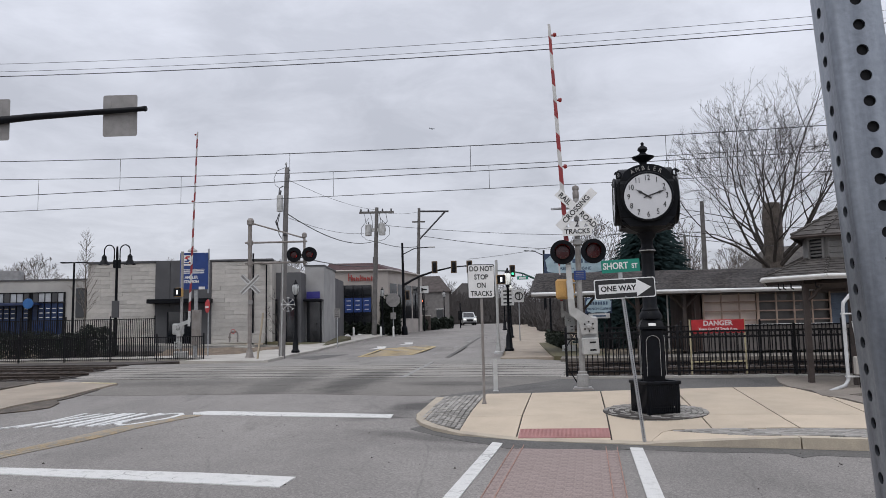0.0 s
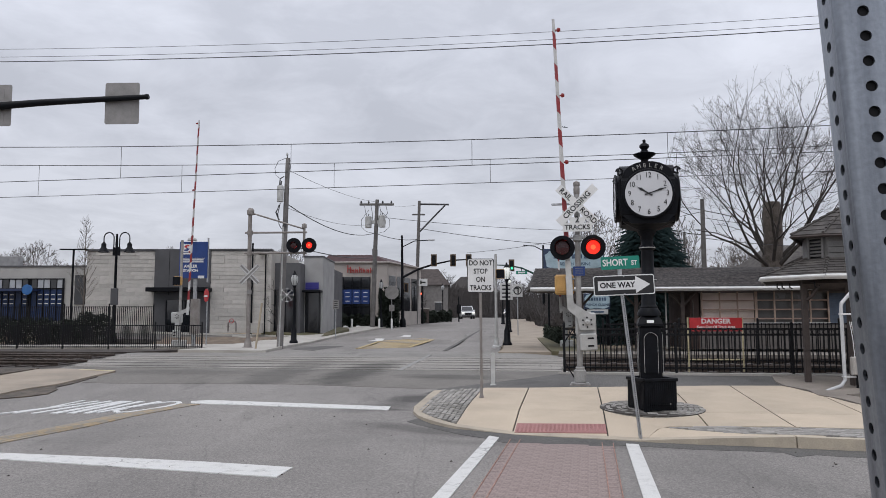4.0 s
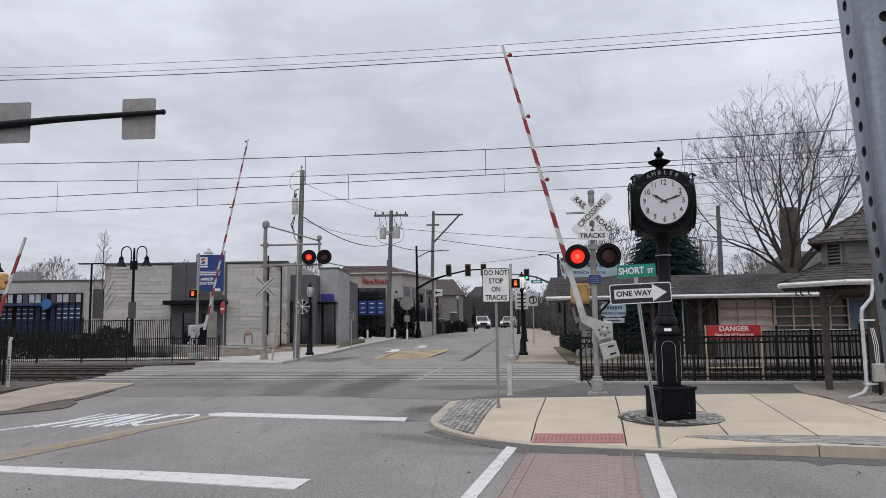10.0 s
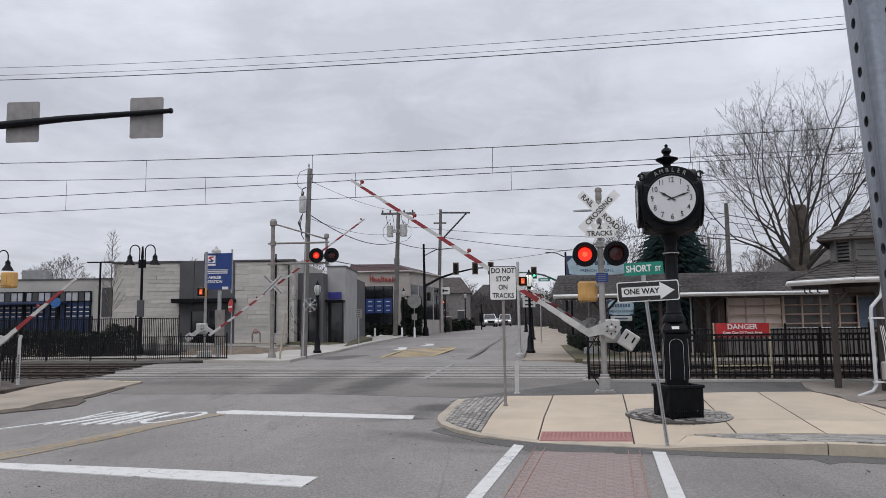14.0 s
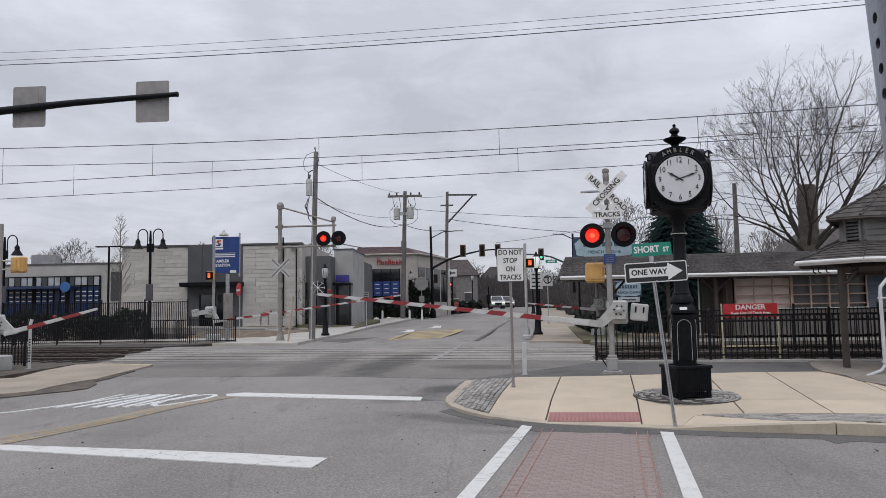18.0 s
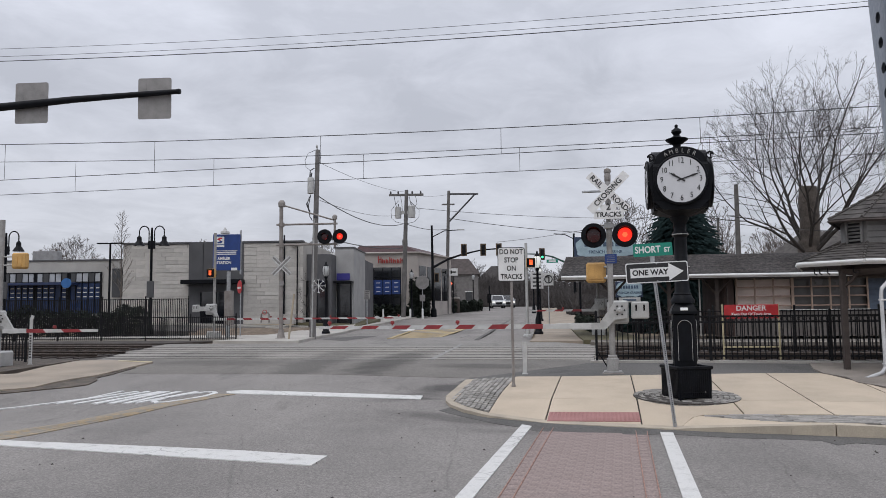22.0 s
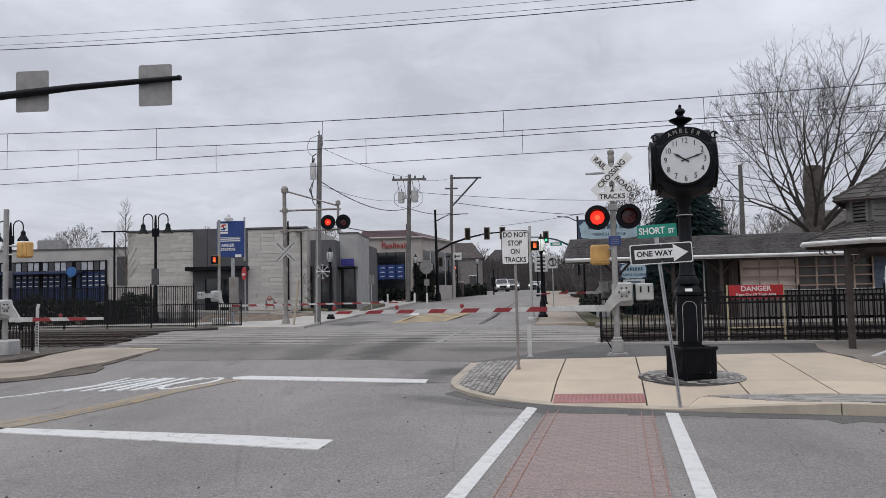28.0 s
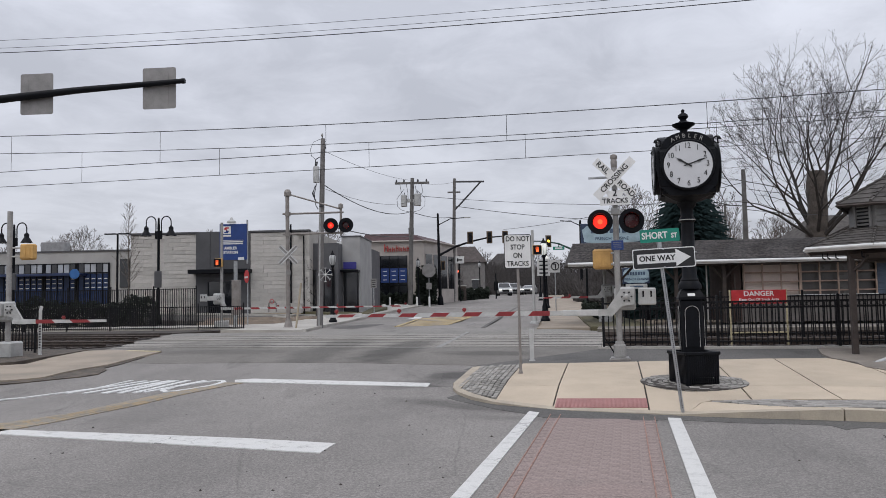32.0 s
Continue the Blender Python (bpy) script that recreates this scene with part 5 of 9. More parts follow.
def gate_arm(parent, pivot, length, side, start=0.55, stripe=0.41, lamps=(), drop=0.33, arm_h=0.105, label="red and white striped gate arm", cw=0.42, gap=0.0):
    """The arm with its cranked bracket and counterweight, built along side * x from the hub; the arm lies drop below the hub."""
    k = side
    poly = [(-k * 0.16, -0.16), (k * 0.10, -0.20), (k * 0.30, -drop - 0.07), (k * (start + 0.15), -drop - 0.07), (k * (start + 0.15), -drop + 0.07), (k * 0.42, -drop + 0.07), (k * 0.16, 0.10), (k * 0.12, 0.16), (-k * 0.16, 0.16)]
    if k < 0:
        poly = poly[::-1]
    arm = part("gate_arm", Mesh().prism(poly, -0.03, 0.03, FACE), ALU, parent, label, m=pose(*pivot))
    part("counterweight", Mesh().box((-k * cw, 0.0, 0.0), (0.36, 0.14, 0.36), b=0.025), ALU, arm)
    if cw > 0.5:
        part("counterweight_bar", Mesh().box((-k * cw * 0.5, 0.0, -0.02), (cw, 0.05, 0.22), b=0.01), ALU, arm)
    for dx in (cw - 0.08, cw + 0.08):
        part("counterweight_slot", Mesh().box((-k * dx, -0.072, 0.05), (0.035, 0.01, 0.13)), BLACKIRON, arm)
    part("hub", Mesh().lathe([(0.06, 0), (0.06, 0.03), (0.03, 0.05)], 16, c=(0, -0.03, 0), m=pose(0, 0, 0, 90)), ALU, arm)
    for j in range(6):
        t = j * math.pi / 3
        part("hub_bolt", Mesh().lathe([(0.02, 0), (0.02, 0.02)], 6, c=(0.10 * math.cos(t), -0.03, 0.10 * math.sin(t)), m=pose(0, 0, 0, 90)), BLACKIRON, arm)
    part("sleeve", Mesh().box((k * (start + 0.12), -0.01, -drop), (0.75, 0.05, arm_h * 1.15), b=0.008), WHITEARM, arm)
    first = start + 0.45 + gap
    if gap:
        part("plain_length", Mesh().box((k * (first - gap / 2), 0, -drop), (gap + 0.1, 0.036, arm_h * 0.98), b=0.004), WHITEARM, arm)
    n = max(2, 2 * round((length - first) / stripe / 2))
    step = (length - first) / n
    for i in range(n):
        a, b = first + i * step, first + (i + 1) * step
        h0 = arm_h * (1 - 0.4 * (a - first) / (length - first)) / 2
        h1 = arm_h * (1 - 0.4 * (b - first) / (length - first)) / 2
        sk0 = 0.10 if i else 0.0
        sk1 = 0.10 if i < n - 1 else 0.0
        poly = [(k * (a + sk0), -h0 - drop), (k * (b + sk1), -h1 - drop), (k * b, h1 - drop), (k * a, h0 - drop)]
        if k < 0:
            poly = poly[::-1]
        part("stripe", Mesh().prism(poly, -0.02, 0.02, FACE), REDARM if i % 2 == 0 else WHITEARM, arm)
    for s in lamps:
        mb = Mesh().lathe([(0.018, 0.0), (0.018, 0.035), (0.045, 0.045), (0.05, 0.08), (0.03, 0.115)], 10, c=(k * s, 0, arm_h * 0.3 - drop))
        part("arm_lamp", mb, ARMLAMP, arm, "small red warning lamp", smooth=True)
    ARMS.append((arm, Vector(pivot), side))
    return arm


def ped_head(parent, x, y, z, hand, side):
    """An amber pedestrian signal housing on a short bracket."""
    for dz in (0.12, -0.12):
        part("head_bracket", Mesh().tube([(x - side * 0.02, y + 0.06, z + dz), (0, 0, z + dz)], 0.025, 6), ALU, parent)
    hd = part("signal_head", Mesh().box((x, y, z), (0.42, 0.22, 0.44), b=0.04), YELLOW, parent, "amber yellow pedestrian signal housing")
    if hand:
        part("visor", Mesh().box((x, y - 0.13, z), (0.38, 0.06, 0.40)), BLACK, hd)
        g = Mesh().box((x, y - 0.168, z - 0.05), (0.14, 0.01, 0.11), b=0.003)
        for k in range(4):
            g.box((x - 0.06 + k * 0.04, y - 0.168, z + 0.07), (0.02, 0.01, 0.13), b=0.003)
        SYMBOLS.append((part("hand_symbol", g, ORANGEGLOW, hd, "glowing orange hand"), 1))
        part_w = Mesh().box((x, y - 0.166, z), (0.09, 0.01, 0.22), b=0.003)
        SYMBOLS.append((part("walk_symbol", part_w, WALKWHITE, hd, "white lit walk symbol"), 0))
    else:
        part("back_rib", Mesh().box((x, y - 0.115, z), (0.3, 0.02, 0.3), b=0.01), YELLOW, hd)
        part("back_rib", Mesh().box((x, y - 0.13, z), (0.05, 0.02, 0.26), b=0.008), YELLOW, hd)


def near_gate():
    x, y = 2.93, 16.0
    z = 0.285
    g = thing("crossing_gate", pose(x, y, z, 0, 0, TRACK_RZ), "grey railway crossing gate mast with crossbuck and red flashers", "crossing gate", "crossing gates")
    part("base_flange", Mesh().box((0, 0, 0.02), (0.44, 0.36, 0.08), b=0.02), RUSTALU, g)
    bs = Mesh().box((0, 0, 0.22), (0.25, 0.23, 0.30), b=0.03).box((0, 0, 0.07), (0.38, 0.34, 0.04), b=0.01).box((0, 0, 0.39), (0.19, 0.18, 0.06), b=0.02)
    part("base_box", bs, MASTGREY, g)
    part("mast", Mesh().tube([(0, 0, 0.3), (0, 0, 4.15)], 0.062, 16), MASTGREY, g, smooth=True)
    part("bell", Mesh().lathe([(0.03, 4.12), (0.065, 4.16), (0.07, 4.28), (0.06, 4.33), (0.078, 4.36), (0.07, 4.42), (0.02, 4.45)], 14), RUSTALU, g, smooth=True)
    # crossbuck
    zb = 3.89
    for a, t in ((-45, "RAIL  ROAD"), (45, "CROSSING")):
        f = pose(0, -0.215 - (0.006 if a > 0 else 0), zb) @ FACE @ Matrix.Rotation(radians(a), 4, "Z")
        bl = part("crossbuck_blade", Mesh().prism([(-0.555, -0.092), (0.555, -0.092), (0.555, 0.092), (-0.555, 0.092)], 0, 0.004), WHITE, g, "white crossbuck blade with black letters", m=f)
        if a > 0:
            lettering("CROSSING", 0.163, bl, pose(0, 0, 0.006), INK, "lettering", 0.98, bold=0.003)
        else:
            lettering("RAIL", 0.163, bl, pose(-0.335, 0, 0.006), INK, "lettering", 0.95, bold=0.003)
            lettering("ROAD", 0.163, bl, pose(0.335, 0, 0.006), INK, "lettering", 0.95, bold=0.003)
    pl = sign_plate(g, pose(0, -0.21, 3.41) @ FACE, 0.62, 0.19, WHITE, radius=0.01, name="track_plate")
    part("number_panel", Mesh().prism([(-0.13, 0.05), (0.13, 0.05), (0.2, 0.22), (-0.2, 0.22)], -0.006, -0.002), WHITE, pl)
    lettering("2", 0.19, pl, pose(0, 0.16, 0.012), INK, "lettering", 1.0, bold=0.003)
    lettering("TRACKS", 0.145, pl, pose(0, -0.005, 0.006), INK, "lettering", 1.0, bold=0.003)
    part("side_bracket", Mesh().box((-0.30, 0.0, 3.95), (0.5, 0.05, 0.05), b=0.01), GALV, g)
    for z in (3.89, 3.41):
        part("stand_off", Mesh().box((0, -0.12, z), (0.08, 0.2, 0.05), b=0.008), GALV, g)
    for sx in (-0.325, 0.325):
        part("stand_off", Mesh().box((sx, -0.06, 2.97), (0.06, 0.22, 0.06), b=0.008), ALU, g)
    # flasher pair
    part("cross_arm", Mesh().tube([(-0.40, 0.04, 2.97), (0.40, 0.04, 2.97)], 0.035, 10), ALU, g)
    part("junction_box", Mesh().box((0, -0.02, 3.19), (0.2, 0.16, 0.14), b=0.02), ALU, g)
    part("conduit", Mesh().tube([(-0.31, 0.05, 3.07), (-0.15, 0.04, 3.21), (0.15, 0.04, 3.21), (0.31, 0.05, 3.07)], 0.018, 8), ALU, g)
    flasher_head(g, -0.325, -0.24, 2.965, 0)
    flasher_head(g, 0.325, -0.24, 2.965, 1)
    bp = sign_plate(g, pose(0.02, -0.08, 2.47) @ FACE, 0.25, 0.20, BLUESIGN, radius=0.01, name="notice_plate", label="small blue emergency notice plate")
    for k in range(4):
        part("text_bar", Mesh().box((0, 0.06 - 0.04 * k, 0.004), (0.17, 0.010, 0.002)), SIGNBACK, bp)
    ped_head(g, -0.30, 0.2, 2.19, False, -1)
    # mechanism
    mech = Mesh().box((0.14, 0.12, 1.33), (0.44, 0.34, 0.50), b=0.04)
    part("mechanism_box", mech, ALU, g)
    part("mechanism_door", Mesh().box((0.14, 0.30, 1.33), (0.34, 0.02, 0.40), b=0.01), ALU, g)
    part("cable", Mesh().tube([(-0.15, -0.1, 1.2), (-0.35, -0.15, 0.9), (-0.30, -0.15, 0.5), (-0.1, -0.05, 0.15)], 0.014, 6), BLACKIRON, g)
    return gate_arm(g, (0.17, -0.13, 1.37), 6.76, -1, 0.85, 0.36, (3.5, 5.0, 6.5), gap=0.32)


near_gate()


def far_gate(x, y, length, side, lamps, label, mechz=1.32, mast_h=2.6, off=0.1, drop=0.33, group="crossing gates", head=None, mechx=0.0, cw=0.42):
    z = gxy(x, y)
    g = thing("crossing_gate", pose(x, y, z, 0, 0, TRACK_RZ), label, "crossing gate", group)
    part("base_box", Mesh().box((0, 0, 0.22), (0.62, 0.5, 0.44), b=0.04), ALU, g)
    part("mast", Mesh().tube([(0, 0, 0.2), (0, 0, mast_h)], 0.07, 14), MASTGREY, g, smooth=True)
    part("mechanism_box", Mesh().box((-side * 0.1 + mechx, -0.02, mechz), (0.5, 0.34, 0.55), b=0.05), ALU, g)
    part("mechanism_door", Mesh().box((-side * 0.1 + mechx, -0.2, mechz), (0.38, 0.02, 0.43), b=0.01), ALU, g)
    gate_arm(g, (off, -0.27, mechz + 0.05), length, side, 0.35, 0.45, lamps, drop, cw=cw)
    if head:
        ped_head(g, *head)
    return g


far_gate(-13.05, 36.85, 9.85, 1, (3.2, 6.3, 9.7), "grey railway crossing gate with long striped arm beyond the tracks", 1.54, 5.4, 0.0, 0.55, head=(-0.06, -0.2, 3.35, True, 1), mechx=-0.05, cw=0.85)
far_gate(-13.05, 19.9, 3.0, 1, (1.7,), "short pedestrian crossing gate with striped arm beside the tracks", 1.27, 4.05, 0.3, 0.33, head=(0.53, 0.1, 2.91, False, 1))
far_gate(5.75, 34.6, 3.25, -1, (1.7,), "short pedestrian crossing gate at the far pavement", 1.58, 2.6)

# ---------------------------------------------------------------- fences
def picket_fence(a, b, height, label, picket=0.12, rings=False, post_every=2.4, group="black fences", limit=300, z_of=None):
    """A black picket fence between two plan places."""
    A, B = Vector((a[0], a[1], 0)), Vector((b[0], b[1], 0))
    d = B - A
    L = d.length
    rz = math.degrees(math.atan2(d.y, d.x))
    zf = z_of or gxy
    mid = (A + B) / 2
    z0 = zf(mid.x, mid.y)
    f = thing("picket_fence", Matrix.Translation((A.x, A.y, z0)) @ pose(0, 0, 0, 0, 0, rz), label, "fence", group)
    thick = 0.032 if height > 1.5 else 0.025
    pk = Mesh().box((0, 0, height / 2 + 0.02), (thick, thick, height - 0.1)).make("picket", BLACKIRON)
    ps = Mesh().box((0, 0, height / 2 + 0.03), (0.06, 0.06, height + 0.1), b=0.006).lathe([(0.045, height + 0.08), (0.045, height + 0.1), (0.0, height + 0.13)], 4, m=Matrix.Rotation(radians(45), 4, "Z")).make("post", BLACKIRON)
    for z in ((height - 0.04, height - 0.18, 0.15) if rings else (height - 0.06, 0.15)):
        part("rail", Mesh().box((L / 2, 0, z), (L, 0.04, 0.04)), BLACKIRON, f)
    n = int(L / picket)
    far = Mesh()
    rg = Mesh().tube([(0.05 * math.cos(t), 0, height - 0.11 + 0.05 * math.sin(t)) for t in [2 * math.pi * i / 10 for i in range(11)]], 0.007, 4, caps=False).make("ring", BLACKIRON)
    for i in range(1, n):
        x = i * L / n
        if i < limit:
            part("picket", pk, BLACKIRON, f, m=pose(x, 0, 0))
            if rings:
                part("ring", rg, BLACKIRON, f, m=pose(x + picket / 2, 0, 0))
        else:
            far.box((x, 0, height / 2 + 0.02), (thick, thick, height - 0.1))
    if far.v:
        tagged(part("picket_run", far, BLACKIRON, f), kind="stuff")
    m = max(1, round(L / post_every))
    for i in range(m + 1):
        part("post", ps, BLACKIRON, f, m=pose(i * L / m, 0, 0))
    return f


EAST_Z = lambda x, y: gxy(x, y) + 0.1
picket_fence(W(-0.25, 18.55), W(13.0, 18.9), 1.12, "black ornamental picket fence with rings along the track", 0.125, True, 2.75, z_of=EAST_Z)
mb = Mesh().prism([W(-0.4, 18.42), W(13.2, 18.77), W(13.2, 19.0), W(-0.4, 18.65)], 0.1, 0.435)
solid("track_kerb", mb, PALEPAVE, "pale concrete edge under the fence beside the track", "kerb")
picket_fence(W(0.9, 24.0), W(24.0, 24.0), 1.32, "taller black picket fence between the tracks", 0.11, False, 2.4)
# platform beyond the tracks
mb = Mesh().prism([W(-0.6, 28.4), W(40, 28.4), W(40, 31.2), W(-0.6, 31.2)], 0.05, 0.42)
solid("platform", mb, mat("dark_platform_concrete", (0.17, 0.15, 0.13), 0.9, col2=(0.11, 0.10, 0.088), scale=1.2, var=0.15, bump=0.3), "low concrete station platform beyond the tracks", "platform")
sheet("platform_edge", [(-0.6, 28.45), (40, 28.45), (40, 28.75), (-0.6, 28.75)], 0.13, mat("worn_edge_paint", (0.27, 0.245, 0.195), 0.8, scale=2, var=0.15), "pale worn platform edge strip", "platform edge")
# paving under the shelter
mb = Mesh().prism([W(4.40, 17.9), W(4.25, 17.1), W(4.22, 16.2), W(4.46, 15.6), W(4.44, 14.9), W(4.70, 14.45), W(4.85, 13.6), W(14, 12.9), W(14, 18.6), W(4.5, 18.45)], 0.1, lambda x, y: lerp_table(U(x, y)[1], (13, 16, 18.5), (0.235, 0.36, 0.41)))
solid("shelter_paving", mb, mat("brown_paving", (0.235, 0.205, 0.175), 0.85, col2=(0.16, 0.14, 0.12), scale=1.5, fine=60, var=0.14, bump=0.3), "brownish worn paving under the shelter", "paving")

sheet("drain_stain", [(4.95, 15.0), (5.25, 14.55), (5.9, 14.4), (6.5, 14.6), (6.4, 15.2), (5.6, 15.4)], 0.146, DIRT, "damp dark stain under the downspout", "stain")

# danger sign between fence and track
def danger_sign():
    g = thing("danger_sign", pose(7.02, 19.15, 0.36, 0, 0, TRACK_RZ * 0.3), "red danger sign with white letters on two pale yellow posts", "warning sign")
    for sx in (-0.70, 0.68):
        part("post", Mesh().box((sx, 0, 0.70), (0.036, 0.036, 1.40), b=0.005), PALEYELLOW, g)
    part("crossbar", Mesh().box((0, 0, 0.32), (1.36, 0.03, 0.035), b=0.004), PALEYELLOW, g)
    pl = part("board", Mesh().box((0, -0.03, 1.215), (1.33, 0.02, 0.35), b=0.004), REDSIGN, g)
    lettering("DANGER", 0.175, pl, pose(0, -0.042, 1.295) @ FACE, WHITE, "lettering", 1.05, bold=0.004)
    lettering("Keep Out Of Track Area", 0.095, pl, pose(0, -0.042, 1.15) @ FACE, WHITE, "lettering", 1.0, bold=0.002)


danger_sign()

# ---------------------------------------------------------------- station beyond the tracks
def station():
    rz = -3.5
    s = thing("station_building", pose(4.05, 32.2, 0.42, 0, 0, rz), "long low station with dark shingle roof and white eaves", "station building")
    L, D = 26.0, 5.0
    e, r = 2.53, 3.66
    roof = Mesh().add([(-0.2, 0, e + 0.12), (L, 0, e + 0.12), (L, D, e + 0.12), (-0.2, D, e + 0.12), (0.15, D * 0.5, r), (L - 0.4, D * 0.5, r)], [(0, 1, 5, 4), (2, 3, 4, 5), (3, 0, 4), (1, 2, 5), (3, 2, 1, 0)])
    part("roof", roof, SHINGLE, s)
    # shingle courses on the visible slope
    n = 20
    for k in range(n):
        t0, t1 = k / n, (k + 1) / n
        x0 = -0.2 + 0.35 * t0
        y0, z0 = D * 0.5 * t0, e + 0.12 + (r - e - 0.12) * t0
        y1, z1 = D * 0.5 * t1 + 0.03, e + 0.12 + (r - e - 0.12) * t1
        xx = x0
        i = 0
        while xx < L - 0.5 and i < 6:
            w = (L - 0.5 - x0) / 6
            part("shingle_course", Mesh().add([(xx, y0, z0 + 0.02), (xx + w - 0.01, y0, z0 + 0.02), (xx + w - 0.01, y1, z1 + 0.015), (xx, y1, z1 + 0.015), (xx, y0, z0), (xx + w - 0.01, y0, z0)], [(0, 1, 2, 3), (4, 5, 1, 0)]), SHINGLE, s)
            xx += w
            i += 1
    part("eave_board", Mesh().box((L / 2 - 0.1, -0.02, e + 0.05), (L + 0.3, 0.06, 0.15), b=0.01), WHITETRIM, s)
    part("gutter", Mesh().tube([(-0.25, -0.09, e + 0.08), (L, -0.09, e + 0.08)], 0.06, 8), WHITETRIM, s)
    part("soffit", Mesh().box((L / 2, 0.9, e - 0.03), (L, 1.7, 0.04)), BROWNTIMBER, s)
    # open canopy posts at the street end
    for x in (2.0, 4.4, 6.4):
        part("canopy_post", Mesh().box((x, 0.6, e / 2), (0.16, 0.16, e), b=0.015), BROWNTIMBER, s)
        part("knee_brace", Mesh().tube([(x, 0.6, e - 0.7), (x + 0.6, 0.6, e - 0.05)], 0.05, 4), BROWNTIMBER, s)
        part("knee_brace", Mesh().tube([(x, 0.6, e - 0.7), (x - 0.6, 0.6, e - 0.05)], 0.05, 4), BROWNTIMBER, s)
    for x in (4.95, 5.72, 6.38):
        part("screen_frame", Mesh().box((x, 0.75, e / 2), (0.06, 0.05, e), b=0.006), MASTGREY, s, "pale grey window frame of a glazed screen")
    # enclosed part
    x0, x1 = 6.75, L - 0.3
    part("back_wall", Mesh().box(((x0 + x1) / 2, D - 0.6, e / 2), (x1 - x0, 0.25, e)), BRICKWALL, s)
    part("end_wall", Mesh().box((x0 + 0.1, 2.6, e / 2), (0.25, 3.6, e)), mat("pier_dark", (0.05, 0.03, 0.025), 0.8), s)
    part("sill_wall", Mesh().box(((x0 + x1) / 2, 0.95, 0.55), (x1 - x0, 0.25, 1.1)), BRICKWALL, s)
    part("lintel", Mesh().box(((x0 + x1) / 2, 0.95, e - 0.05), (x1 - x0, 0.25, 0.10)), BRICKWALL, s)
    part("corner_pier", Mesh().box((x0 + 0.2, 0.9, e / 2), (0.4, 0.3, e)), mat("pier_dark", (0.05, 0.03, 0.025)), s)
    wins = [(x0 + 0.55, x0 + 2.85, PINKBLIND), (x0 + 2.9, x0 + 5.95, REFLECTPANE), (x0 + 7.2, x0 + 10.2, WINDOW), (x0 + 10.6, x0 + 13.6, WINDOW)]
    for a, b, m in wins:
        w = part("window", Mesh().box(((a + b) / 2, 1.05, 1.80), (b - a, 0.03, 1.36)), m, s)
        part("window_sill", Mesh().box(((a + b) / 2, 0.80, 1.09), (b - a + 0.1, 0.12, 0.07), b=0.01), WHITETRIM, w)
        nv = max(3, round((b - a) / 0.8))
        for k in range(nv + 1):
            x = a + (b - a) * k / nv
            part("mullion", Mesh().box((x, 0.83, 1.80), (0.06, 0.07, 1.36), b=0.006), mat("mullion_tan", (0.42, 0.31, 0.245), 0.7), w)
        for z in (1.30, 1.70, 2.10):
            part("glazing_bar", Mesh().box(((a + b) / 2, 0.84, z), (b - a, 0.06, 0.06), b=0.006), mat("bar_red", (0.34, 0.235, 0.19), 0.7), w)
    sh = part("shutter", Mesh().box((x0 + 6.35, 0.86, 1.76), (0.72, 0.05, 1.3)), mat("blue_shutter", (0.10, 0.13, 0.18), 0.7), s)
    for k in range(12):
        part("slat", Mesh().box((x0 + 6.35, 0.825, 1.2 + k * 0.1), (0.66, 0.03, 0.05), b=0.006), mat("blue_shutter", (0.10, 0.13, 0.18)), sh)
    part("door", Mesh().box((x0 + 0.1, 0.6, 1.05), (0.05, 0.1, 2.1)), BROWNTIMBER, s)


station()

